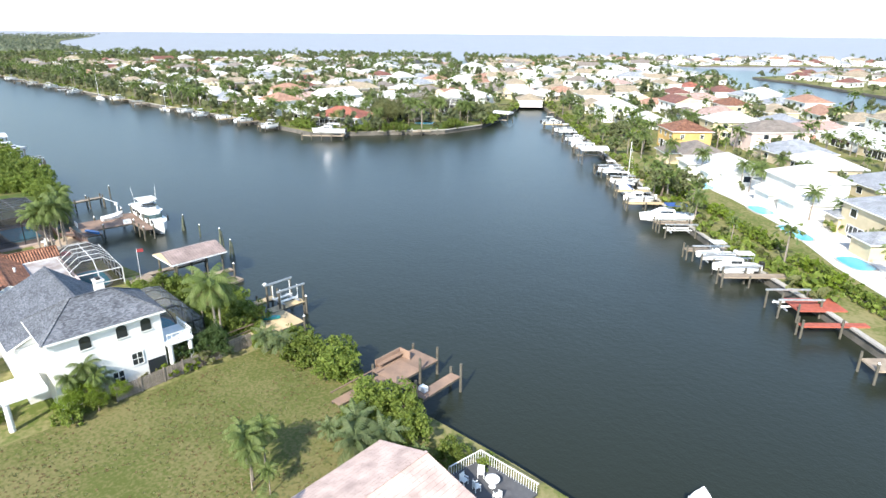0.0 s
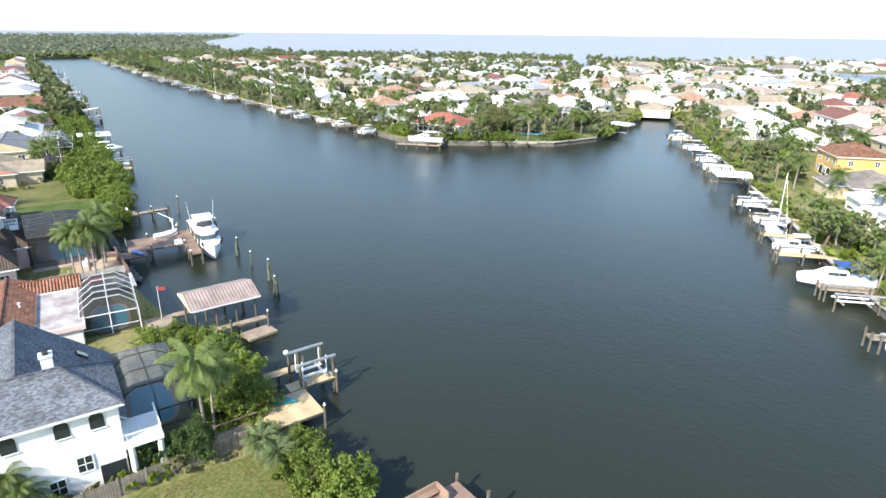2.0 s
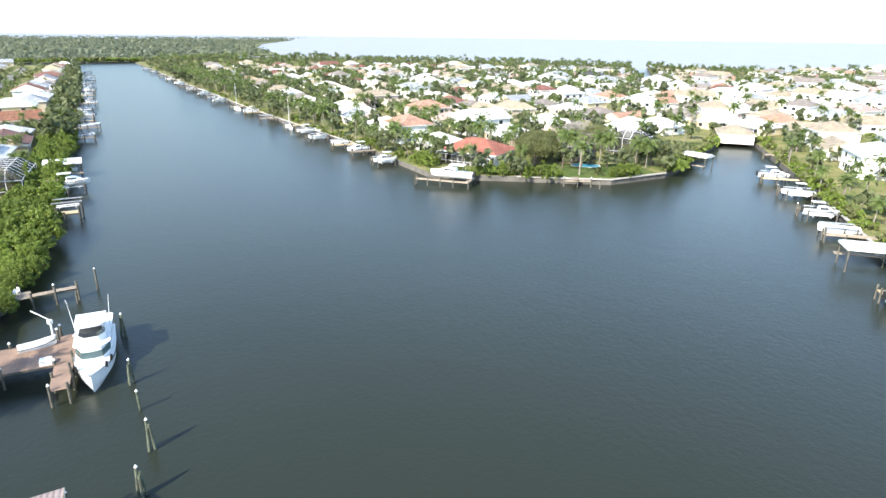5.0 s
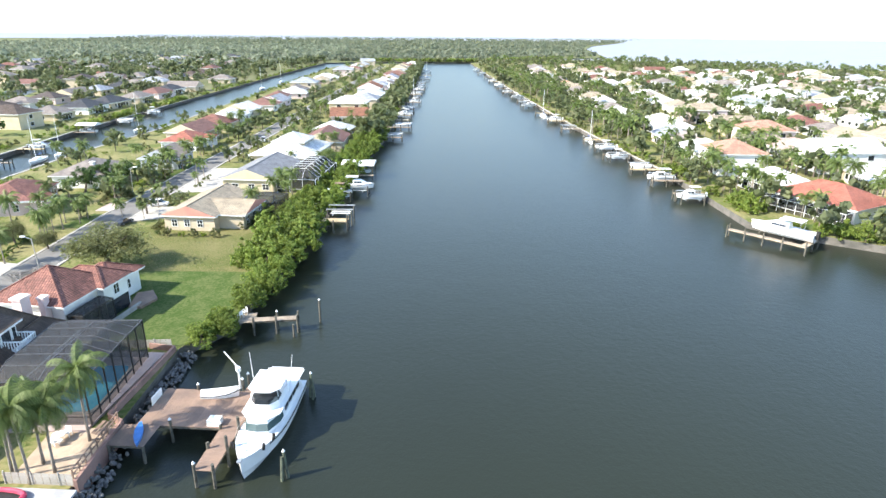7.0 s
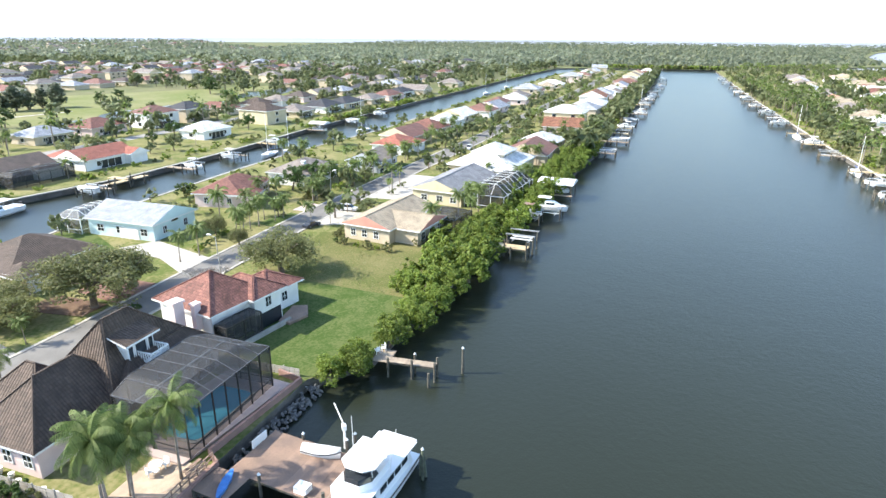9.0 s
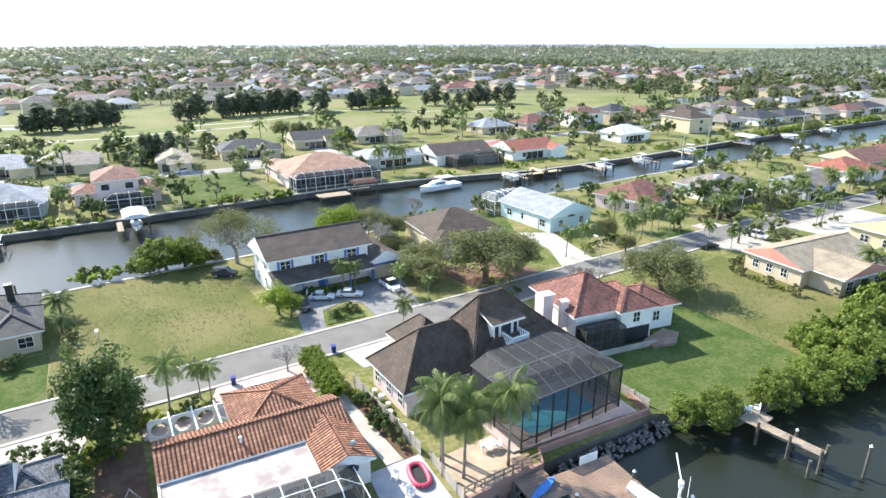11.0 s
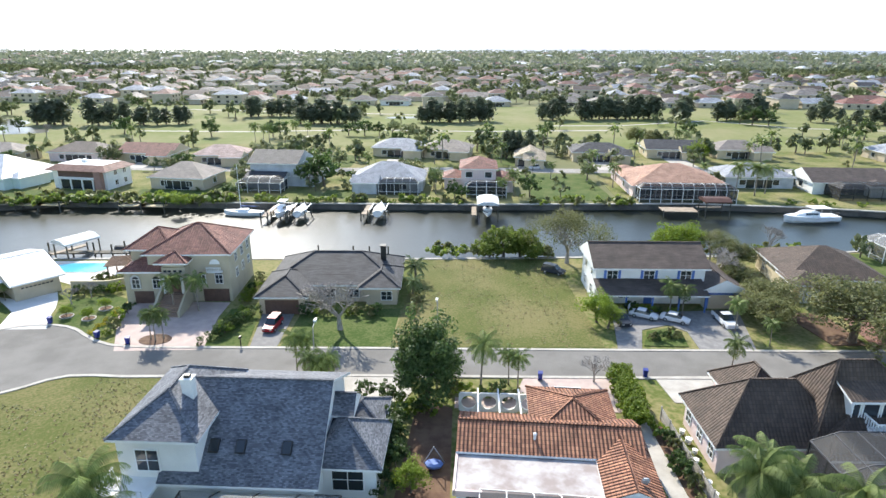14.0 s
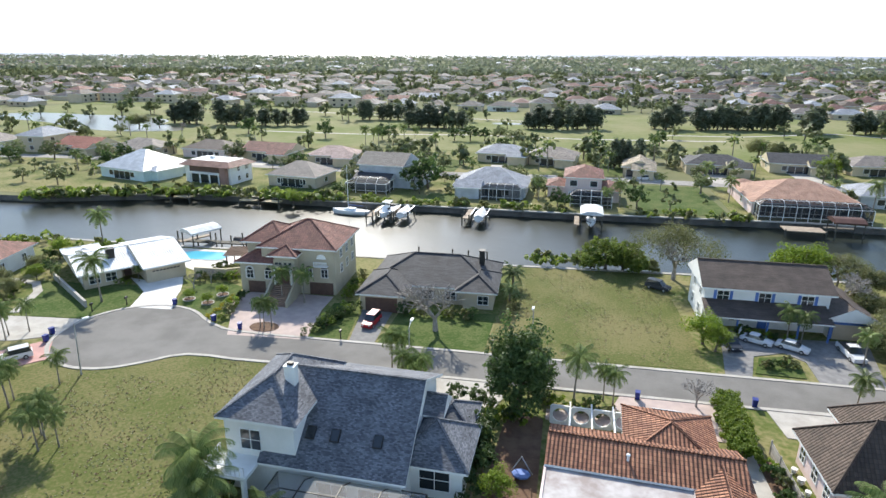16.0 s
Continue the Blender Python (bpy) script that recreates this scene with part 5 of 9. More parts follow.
patch("terrace_patio", [(-109.2, 19), (-109, 25), (-117.2, 24.6), (-116.4, 18.5)], mat("tan_pavers", (0.47, 0.36, 0.26), 0.85, scale=0.9, fine=9), "tan paved patio by the seawall", LAND + 0.06, "terrace")
band("wall_retaining", [(-108.8, 25.3), (-117.4, 24.9), (-118.4, 23.1), (-132.2, 23.8), (-132.8, 20.5)], 0.3, LAND + 0.75, M_brick, "reddish brick retaining wall above the rocks", 2.1, category="wall")

# white house, weathered red tiles
D = thing("house", "white house with weathered red tiles and two pale chimneys", "house", pose(-143.2, 5.6, LAND, 0, 0, -8))
claim(-153, -3, -134, 13)
stucco(D, [(-0.8, -4.7, 7.8, 5.0, 4.6), (-3.0, -0.3, -0.84, 6.0, 4.6), (-0.8, 5.04, 1.8, 6.0, 4.6), (-8.4, -2.2, -3.04, 4.0, 3.2)], M_white)
roofs(D, [(-1.0, -4.9, 8.0, 5.2, 4.6, "hip", 0.60, "x"), (-8.6, -2.4, -2.0, 4.2, 3.3, "hip", 0.46, "x"), (-3.2, -1.5, 2.0, 6.2, 4.62, "hip", 0.58, "y")], R_redmix, M_white, over=0.5)
part("chimney", G().box(9.3, 0.9, 0, 10.7, 2.1, 6.4).box(9.15, 0.75, 6.4, 10.85, 2.25, 6.7), M_pinkw, D, "broad pale pink chimney")
part("chimney", G().box(7.9, 2.6, 2.5, 8.8, 3.4, 5.9).box(7.8, 2.5, 5.9, 8.9, 3.5, 6.1), M_pinkw, D, "pale pink chimney")
add_window(D, -0.6, 6.03, 2.9, 180, (1.0, 1.3))
add_window(D, -5.6, 4.03, 1.3, 180, (1.0, 1.3))
# no recess here: a dark slab on the wall gives the lower storey's shade
part("lower_shade_panel", G().box(-2.8, 6.0, 0.0, 1.7, 6.06, 2.2), M_glass, D, "flat dark panel for the shade of the lower storey")
for x in (3.6, 6.2):
    add_window(D, x, 5.03, 0.6, 180, (2.6, 2.1))
part("foundation_wall", G().box(-2.8, 7.5, -0.3, 6.4, 7.8, 0.7), M_conc, D)
cage(D.matrix_world.copy(), 2.1, 5.3, 7.8, 7.4, 3.4, rise=0.5, n=(2, 1), label="dark screened porch against the white house")
patch("deck_ground", [(D.matrix_world @ Vector((a, b, 0))).xy[:] for a, b in ((-1.6, 6.6), (-6.2, 4.9), (-7.4, 6.6), (-5.0, 8.8), (-1.8, 8.4))], M_redwood, "low brown timber deck on the lawn", LAND + 0.4, "deck")

# farther along the canal
E = thing("house", "beige house with tan tiles and a salmon gable", "house", pose(-188, 9, LAND, 0, 0, -4))
claim(-198, 0, -178, 18)
stucco(E, [(-9, -6.5, 9.0, 3.5, 2.9), (-4.0, 2.5, 7.0, 8.5, 2.8)], M_beige)
roofs(E, [(-9, -6.5, 9.0, 3.5, 2.9, "gable", 0.36, "x"), (-4.0, -1.0, 7.0, 8.6, 2.8, "gable", 0.27, "y")], R_tan, M_pinkb)
for y in (-4.5, -2.0, 0.6):
    add_window(E, 9.02, y, 0.9, 90, (1.0, 1.3))
for x in (-2.0, 1.5, 5.0):
    add_window(E, x, 8.53, 0.8, 180)
cage(pose(-194.5, 17.5, LAND, 0, 0, -4), -4.5, -3.5, 4.0, 3.5, 2.6, rise=0.8, n=(3, 2), label="dark screened porch beside the house")
F = thing("house", "cream house with a large grey tiled roof", "house", pose(-220, 12.5, LAND, 0, 0, -4))
claim(-233, 2, -208, 23)
stucco(F, [(-11, -9, 11, 3.5, 3.1)], M_cream)
roofs(F, [(-11, -9, 11, 3.5, 3.1, "gable", 0.36, "x")], R_midgrey, M_cream)
for y in (-6, -2, 1.5):
    add_window(F, 11.02, y, 0.8, 90)
for x in (-8, -3, 2, 7):
    add_window(F, x, 3.52, 0.1, 180, (2.6, 2.1))
for x in (-8, -3, 2, 7):
    add_window(F, x, -9.02, 0.8, 0)
cage(pose(-220, 20.6, LAND, 0, 0, -4), -10.5, -4.2, 10.5, 5.4, 3.3, M_trim, M_screen, rise=2.2, n=(8, 3), label="large grey screened pool enclosure with a white frame")
Gh = thing("house", "cream house with white hipped roofs and a raised lantern", "house", pose(-250, 10, LAND, 0, 0, -4))
claim(-262, 0, -238, 20)
stucco(Gh, [(-11, -9, 11, 9, 3.1), (-5, -4, 5, 5, 6.0), (6, 2, 13, 10.5, 3.0)], M_cream)
roofs(Gh, [(-11, -9, 11, 9, 3.1, "hip", 0.4, "x"), (-5, -4, 5, 5, 6.0, "hip", 0.45, "x"), (6, 2, 13, 10.5, 3.0, "hip", 0.4, "y")], R_white, M_cream)
for x in (-3, 0, 3):
    add_window(Gh, x, 5.02, 4.4, 180)
for y in (-6, -2):
    add_window(Gh, 11.02, y, 0.9, 90)
for y in (4, 8):
    add_window(Gh, 13.02, y, 0.9, 90)

# pale pink roof next to the first bare lot
P = thing("house", "white house with a broad pale pink tiled roof", "house", pose(-27.3, 17.7, LAND, 0, 0, 4))
claim(-35, 8, -22, 26)
stucco(P, [(-4.2, -1.4, 5.0, 7.6, 2.7), (2.6, -9, 10, -1.44, 2.7)], M_white)
roofs(P, [(-4.2, -1.4, 5.0, 7.6, 2.7, "gable", 0.3, "y"), (2.6, -9, 10, 0.5, 2.68, "hip", 0.3, "y")], roof_mat("pale_pink_roof", (0.55, 0.42, 0.365), (0.51, 0.385, 0.335), "shingle", course=0.4), M_white)
for y in (1, 4.4):
    add_window(P, -4.22, y, 0.9, 270)
add_window(P, 0, 7.62, 0.3, 180, (2.6, 2.1))
patch("terrace_pink_house", [(-28.0, 28.6), (-27.4, 32.2), (-21.6, 32.4), (-21.4, 27.6), (-24, 26)], mat("dark_terrace", (0.10, 0.10, 0.105), 0.8), "dark grey terrace above the canal", LAND + 0.25, "terrace")
f = thing("railing", "white metal railing round the terrace", "railing", pose(-27.4, 32.1, LAND + 0.25, 0, 0, 2))
for i in range(24):
    part("baluster", G().box(-0.02, -0.02, 0, 0.02, 0.02, 1.0), M_trim, f, m=pose(i * 0.25, 0, 0))
for i in range(1, 14):
    part("baluster", G().box(-0.02, -0.02, 0, 0.02, 0.02, 1.0), M_trim, f, m=pose(-0.04 * i, -i * 0.26, 0))
part("rail", G().beam((0, 0, 1.0), (5.9, 0, 1.0), 0.07), M_trim, f)
part("rail", G().beam((0, 0, 1.0), (-0.5, -3.4, 1.0), 0.07), M_trim, f)

# across the street
Hh = thing("house", "white two-storey house with a dark brown roof and blue trim", "house", pose(-114.5, -30.8, LAND, 0, 0, 2))
claim(-128, -37, -106, -23)
stucco(Hh, [(-8.0, -4.6, 8.0, 4.4, 5.5), (-13.0, -4.6, -7.9, 6.0, 2.8)], M_white)
roofs(Hh, [(-8.0, -4.6, 8.0, 4.4, 5.5, "gable", 0.5, "x"), (-13.0, -4.8, -7.4, 6.2, 2.8, "gable", 0.5, "y")], R_dkbrown, M_white)
g = G()
g.poly([(-7.6, 8.0, 2.75), (-7.6, 4.4, 4.0), (8.4, 4.4, 4.0), (8.4, 8.0, 2.75)]).poly([(-7.6, 8.0, 2.55), (8.4, 8.0, 2.55), (8.4, 4.4, 3.8), (-7.6, 4.4, 3.8)], 2)
g.poly([(-7.6, 8.0, 2.55), (-7.6, 8.0, 2.75), (8.4, 8.0, 2.75), (8.4, 8.0, 2.55)], 2).poly([(8.4, 8.0, 2.55), (8.4, 8.0, 2.75), (8.4, 4.4, 4.0), (8.4, 4.4, 3.8)], 1)
part("porch_roof", g, [R_dkbrown, M_white, M_trim], Hh, uv=True)
for x in (-7.2, -3.4, 0.4, 4.2, 8.0):
    part("post", G().box(x - 0.1, 7.6, 0, x + 0.1, 7.8, 2.56), M_blue, Hh, "blue painted post")
for x in (-5.2, 0.2, 5.6):
    w = add_window(Hh, x, 4.42, 3.9, 180)
    for s in (-1, 1):
        part("shutter", G().box(s * 1.05 - 0.2, -0.06, -0.1, s * 1.05 + 0.2, 0.0, 1.4), M_blue, w, "blue shutter")
for x in (-5.2, 3.6, 6.4):
    add_window(Hh, x, 4.42, 0.9, 180)
part("door", G().box(-0.6, 4.36, 0, 0.6, 4.46, 2.1), M_blue, Hh, "blue front door")
for y in (-2, 2):
    add_window(Hh, 8.02, y, 3.7, 90, (1.0, 1.3))
    add_window(Hh, 8.02, y, 0.9, 90, (1.0, 1.3))
part("garage_surround", G().box(-13.1, 6.0, 0, -7.8, 6.08, 2.8), M_blue, Hh, "blue painted garage front")
part("garage_door", G().box(-12.6, 6.06, 0, -8.3, 6.14, 2.15), M_beige, Hh)
block("back_porch", Hh, -6, -8.0, 2.4, 3, -4.6, 2.6, M_trim)

Mn = thing("house", "three-level cream mansion with a red-brown tiled hipped roof", "house", pose(-45.0, -28.6, LAND, 0, 0, 4))
claim(-54, -36, -36, -19)
M_sand = mat("sand_stucco", (0.47, 0.415, 0.30), 0.8, col2=(0.40, 0.35, 0.25), scale=0.5, fine=12, bump=0.08)
for x0, y0, x1, y1, h in ((-7.2, -6.0, 4.6, 5.2, 7.4), (4.64, -5.0, 8.2, 2.56, 7.4), (-1.4, 5.24, 2.0, 6.9, 6.0), (2.04, 5.24, 8.0, 6.0, 5.0), (4.64, 2.6, 8.0, 5.2, 5.0)):
    part("wall", G().box(x0, y0, -0.4, x1, y1, h), M_sand, Mn)
roofs(Mn, [(-7.2, -6.0, 4.6, 5.2, 7.4, "hip", 0.5, "x"), (2.0, -5.0, 8.2, 3.0, 7.41, "hip", 0.5, "x"), (-1.4, 2.5, 2.2, 6.9, 6.6, "hip", 0.5, "y"), (2.2, 1.5, 8.0, 6.0, 5.0, "hip", 0.45, "x")], R_redmix, M_sand)
part("upper_bay", G().box(-1.2, 5.24, 6.0, 1.9, 6.7, 6.9), M_sand, Mn)
for x in (-0.7, 0.1, 0.9, 1.5):
    part("window", G().box(x - 0.22, 6.88, 4.3, x + 0.22, 6.96, 5.6), M_glass, Mn)
for x, y in ((-5.5, 5.22), (-3.0, 5.22), (3.4, 6.02), (6.4, 6.02)):
    w = add_window(Mn, x, y, 2.9 if y < 6 else 2.5, 180, (1.0, 1.3))
    part("arch", G().prism([(0.5 * math.cos(t), 0.5 * math.sin(t)) for t in [math.pi * i / 8 for i in range(9)]], -0.02, 0.03), M_glass, w, m=pose(0, 0, 1.32, 90, 0, 0))
for y in (-4, -1, 2):
    for zz in (2.9, 5.4):
        add_window(Mn, -7.22, y, zz, 270, (1.0, 1.3))
    part("surround", G().loft([[(c * math.cos(t), yy, 1.3 + c * math.sin(t)) for t in [math.pi * i / 10 for i in range(11)]] for c, yy in ((0.5, 0.0), (0.5, -0.09), (0.74, -0.09), (0.74, 0.0))], close=False, caps=False).box(-0.74, -0.09, -0.1, -0.56, 0, 1.3).box(0.56, -0.09, -0.1, 0.74, 0, 1.3), M_trim, w, "white arched surround")
for x, y in ((-5.1, 5.22),):
    part("blank_arch", G().prism([(0.75 * math.cos(t), 0.75 * math.sin(t)) for t in [math.pi * i / 10 for i in range(11)]], -0.03, 0.05), M_trim, Mn, "white blind arch over the balcony", m=pose(x, y, 5.9, 90, 0, 180))
w = part("balcony", G().box(-6.2, 5.2, 4.75, -4.0, 5.95, 4.9), M_trim, Mn, "small white balustraded balcony")
part("rail", G().box(-6.2, 5.8, 5.5, -4.0, 5.95, 5.6), M_trim, w)
for i in range(9):
    part("baluster", G().box(-6.12 + i * 0.25, 5.83, 4.9, -6.02 + i * 0.25, 5.92, 5.5), M_trim, w)
for x in (-0.9, 1.7):
    part("column", G().tube((x, 7.3, 2.2), (x, 7.3, 5.0), 0.2, 0.17, 10), M_trim, Mn)
part("entrance_canopy", G().box(-1.3, 6.9, 5.0, 2.1, 7.6, 5.3), M_sand, Mn)
part("front_door", G().box(-0.4, 6.86, 2.2, 1.2, 6.94, 4.2), M_door, Mn)
for x0, x1 in ((-6.8, -3.0), (4.0, 6.8)):
    part("garage_door", G().box(x0, 5.18 if x0 < 0 else 6.0, 0, x1, 5.27 if x0 < 0 else 6.08, 2.0), M_door, Mn, "dark brown garage door")
for i in range(12):
    part("step", G().box(-1.0 - 0.05 * i, 7.0 + i * 0.33, 0, 1.8 + 0.05 * i, 7.36 + i * 0.33, 2.2 - i * 0.18), M_redwood, Mn)
for s, x in ((-1, -1.3), (1, 2.1)):
    g = G()
    g.poly([(x, 7.0, 0), (x, 11.2, 0), (x, 11.2, 0.9), (x, 7.0, 3.1)]).poly([(x + 0.3 * s, 7.0, 3.1), (x + 0.3 * s, 11.2, 0.9), (x + 0.3 * s, 11.2, 0), (x + 0.3 * s, 7.0, 0)])
    g.poly([(x, 7.0, 3.1), (x, 11.2, 0.9), (x + 0.3 * s, 11.2, 0.9), (x + 0.3 * s, 7.0, 3.1)]).poly([(x, 11.2, 0), (x + 0.3 * s, 11.2, 0), (x + 0.3 * s, 11.2, 0.9), (x, 11.2, 0.9)])
    part("stair_wall", g, M_sand, Mn)

Dg = thing("house", "single-storey beige house with a dark grey shingle roof", "house", pose(-67.5, -29, LAND, 0, 0, 3))
claim(-78, -37, -57, -20)
stucco(Dg, [(-9.5, -7.0, 9.0, 4.5, 2.7), (3.5, 4.0, 9.8, 9.0, 2.6), (-9.5, 4.0, -5.0, 5.6, 2.7)], M_beige)
roofs(Dg, [(-9.5, -7.0, 9.4, 4.6, 2.7, "hip", 0.5, "x"), (3.4, 0.0, 9.8, 9.0, 2.62, "hip", 0.5, "y"), (-9.6, -2.0, -4.4, 5.8, 2.72, "hip", 0.5, "y")], R_dkgrey, M_beige)
part("chimney", G().box(-7.4, -2.6, 3, -6.6, -1.6, 6.6).box(-7.5, -2.7, 6.6, -6.5, -1.5, 6.8), M_dark, Dg, "dark metal-capped chimney")
part("garage_door", G().box(4.2, 8.98, 0, 9.0, 9.06, 2.2), M_door, Dg, "dark brown garage door")
for x in (-8.0, -3.0, 0.5):
    add_window(Dg, x, 5.63 if x < -5 else 4.53, 0.8, 180)
for x in (-8, -4, 0, 4, 8):
    add_window(Dg, x, -7.02, 0.8, 0)

Wl = thing("house", "low white-roofed house with a broad garage facing the turning circle", "house", pose(-14, -26, LAND, 0, 0, 51.5))
claim(-25, -36, -2, -17)
stucco(Wl, [(-0.6, -8, 8.0, 1.8, 2.5), (2.4, 1.84, 8.0, 4.8, 2.5), (-6.8, -8.4, -0.64, 7.8, 2.6), (3.4, -11.2, 8.0, -8.04, 2.4)], M_beige)
roofs(Wl, [(-1.4, -8.3, 8.2, 5.0, 2.5, "gable", 0.22, "x"), (-7.0, -8.6, -0.7, 8.0, 2.6, "gable", 0.21, "x"), (3.2, -11.4, 8.2, -5, 2.42, "hip", 0.26, "y")], roof_mat("painted_white_tiles", (0.86, 0.86, 0.85), (0.81, 0.81, 0.80), "tile", tile=0.36, course=0.42), M_beige)
part("chimney", G().box(2.5, 0.8, 2.4, 3.7, 1.9, 5.0).box(2.4, 0.7, 5.0, 3.8, 2.0, 5.2), M_dark, Wl, "dark chimney")
gd = part("garage_door", G().box(-6.1, 7.78, 0, -1.4, 7.86, 2.15), M_beige, Wl, "cream panelled garage door")
for i in range(8):
    part("pane", G().box(-5.85 + i * 0.55, 7.87, 1.78, -5.45 + i * 0.55, 7.885, 2.0), M_glass, gd)
for x in (4.0, 6.4):
    add_window(Wl, x, 4.82, 0.8, 180)
part("front_door", G().box(0.4, 1.78, 0, 1.5, 1.86, 2.1), M_door, Wl, "dark front door in the recess")
for y in (-6, -1, 3):
    add_window(Wl, 8.02, y, 0.8, 90)
patch("terrace_pool_canal", [(-12.5, -39.2), (-27.6, -40.0), (-29, -33.5), (-25.6, -28.2), (-21.0, -30.2), (-16.0, -34.5)], mat("pale_pool_deck", (0.62, 0.59, 0.53), 0.85, col2=(0.54, 0.51, 0.46), scale=0.6, fine=8), "pale paved pool deck by the canal", LAND + 0.06, "terrace")
pool(pose(-21.2, -36.2, LAND, 0, 0, 4), 9.4, 4.4, "free-form swimming pool with pale blue water by the canal", square=0.5)
house(13, -20, 12, 15, 11, R_redmix, M_white, label="white house with a weathered red tiled roof", near=True)

house(-144.5, -36.5, -4, 14, 13, R_brown, M_cream, near=True, pitch=0.45, wings=((1.0, 4, 7.4, 9, 2.8, "hip"),), garage=(4.2, 9.05, 180, 4.4))
Jh = house(-168.6, -38.0, 94, 15.5, 11.5, R_pale, M_cyan, near=True, kind="gable", pitch=0.36, h=3.2, label="aqua house with a pale metal gable roof", garage=(2.0, -5.8, 0, 4.4))
part("round_top_window", G().prism([(0.9 * math.cos(t), 0.7 * math.sin(t)) for t in [math.pi * i / 10 for i in range(11)]], -0.03, 0.03), M_glass, Jh, "dark half-round gable window", m=pose(7.78, 0, 2.6, 90, 0, 90))
cage(pose(-166.5, -50.2, LAND, 0, 0, 4), -5.5, -3.2, 5.5, 3.6, 3.0, M_trim, M_screenw, rise=1.2, n=(6, 2), label="screened pool enclosure with a white frame")
house(-195, -37.5, 14, 16, 11, R_redmix, M_pinkw, near=True, wings=((2, 3, 8, 8.0, 2.8, "hip"),))
house(-219, -34, 3, 15, 12, R_taupe, M_white, near=True, chimney=(3, 2, 5.6))
house(-240, -24, 3, 13, 10, R_taupe, M_greyw, near=True, kind="gable")
house(-268, -30, 3, 14, 11, R_red, M_white, near=True, wings=((-7, 4, -1, 8, 2.8, "hip"),))
# over the second canal
def flat_two_storey(x, y, rot):
    """A house with a deep maroon tiled skirt round a flat white roof, a dark panel as porch shade below and upper
    glazing coloured as if shaded.
    """
    ob = thing("house", "white two-storey house with a maroon tiled mansard skirt and dark porch", "house", pose(x, y, LAND, 0, 0, rot))
    claim(x - 9, y - 6, x + 9, y + 6)
    part("wall", G().box(-8, -5.5, -0.3, 8, 4.0, 5.4), M_white, ob)
    lo = [(-9.2, -6.6, 5.1), (9.2, -6.6, 5.1), (9.2, 5.6, 5.1), (-9.2, 5.6, 5.1)]
    hi = [(-6.8, -4.2, 6.4), (6.8, -4.2, 6.4), (6.8, 3.2, 6.4), (-6.8, 3.2, 6.4)]
    g = G().poly(lo[::-1], 2)
    for i in range(4):
        j = (i + 1) % 4
        g.poly([lo[i], lo[j], hi[j], hi[i]])
    g.poly(hi, 1)
    part("roof", g, [R_maroon, M_white, M_trim], ob, uv=True)
    part("upper_gallery", G().box(-6.2, 4.0, 2.75, 6.6, 4.9, 2.95), M_trim, ob)
    # both slabs lie on the wall face; their dark colours stand for shade
    part("glazing", G().box(-6.0, 4.0, 3.2, 6.4, 4.06, 4.9), M_door, ob, "upper glazing with its shade put into a dark brown colour")
    part("porch_shade_panel", G().box(-4.6, 4.0, 0.1, 5.8, 4.06, 2.5), M_glass, ob, "flat dark panel for the shade inside the porch")
    part("brick_chimney", G().box(-7.2, 4.02, 0, -5.2, 5.3, 5.2), M_brick, ob, "broad red brick chimney")
    for xx in (-4.4, -1.2, 2.2, 5.8):
        part("porch_post", G().box(xx - 0.15, 4.7, 0, xx + 0.15, 5.0, 2.75), M_trim, ob)
    part("vent", G().box(1.0, -1.0, 6.4, 2.2, 0, 7.2), M_trim, ob)
    for yy in (-3, 0.5):
        for zz in (0.9, 3.6):
            add_window(ob, -8.02, yy, zz, 270, (1.0, 1.3))
            add_window(ob, 8.02, yy, zz, 90, (1.0, 1.3))


house(41, -101.5, -14, 19, 17, R_metal, M_mint, pitch=0.5, wings=((-12, -3, -8, 6, 2.8, "hip"),), label="pale mint house with a broad white metal hipped roof")
flat_two_storey(14.5, -98, -8)
house(-11, -101, -6, 15, 12, R_taupe, M_beige, pitch=0.5)
house(-35, -107, -4, 13, 12, R_dkgrey, M_greyw, storeys=2, kind="gable", wings=((-11, -5, -6, 6, 2.9, "gable"), (-4, 5, 6, 10, 2.8, "gable")))
house(-66, -102, 0, 18, 14, R_pale, M_greyw, pitch=0.5, wings=((-9.4, -4, -4, 5, 2.8, "hip"), (2.2, 4, 8.2, 9.2, 2.8, "gable")))
house(-90, -103, 0, 9, 12, R_redmix, M_pinkw, storeys=2, wings=((-9, -4, -4, 6, 2.9, "hip"), (4, -5, 9, 3, 2.9, "hip")))
house(-141, -103, 0, 24, 20, R_peach, M_pinkw, pitch=0.38, wings=((6, -15, 12, -9, 2.9, "hip"),), chimney=(3, 0, 6.2))
for x0, y0, x1, y1, h, n, lab in ((-153, -92.9, -129.5, -88.5, 3.4, (9, 2), "long screened lanai with a white arched frame"), (-74.5, -96.6, -64.4, -92.6, 3.0, (5, 2), "screened pool enclosure with a white frame"), (-97, -95, -87, -90.5, 2.9, (4, 2), "screened porch with a white frame"), (-39, -98.5, -27.5, -92, 2.8, (4, 2), "screened porch with a white frame"), (-197, -99.8, -180, -93, 3.0, (5, 2), "dark screened pool enclosure facing the canal")):
    cage(pose((x0 + x1) / 2, (y0 + y1) / 2, LAND), (x0 - x1) / 2, (y0 - y1) / 2, (x1 - x0) / 2, (y1 - y0) / 2, h, M_dark if "dark" in lab else M_trim, M_screen, rise=1.0, n=n, label=lab)
house(-166, -112, 0, 18, 12, R_pale, M_greyw)
house(-187, -106, 0, 20, 12, R_dkbrown, M_white, kind="gable", wings=((-10, 4, -3, 9, 2.8, "hip"),))
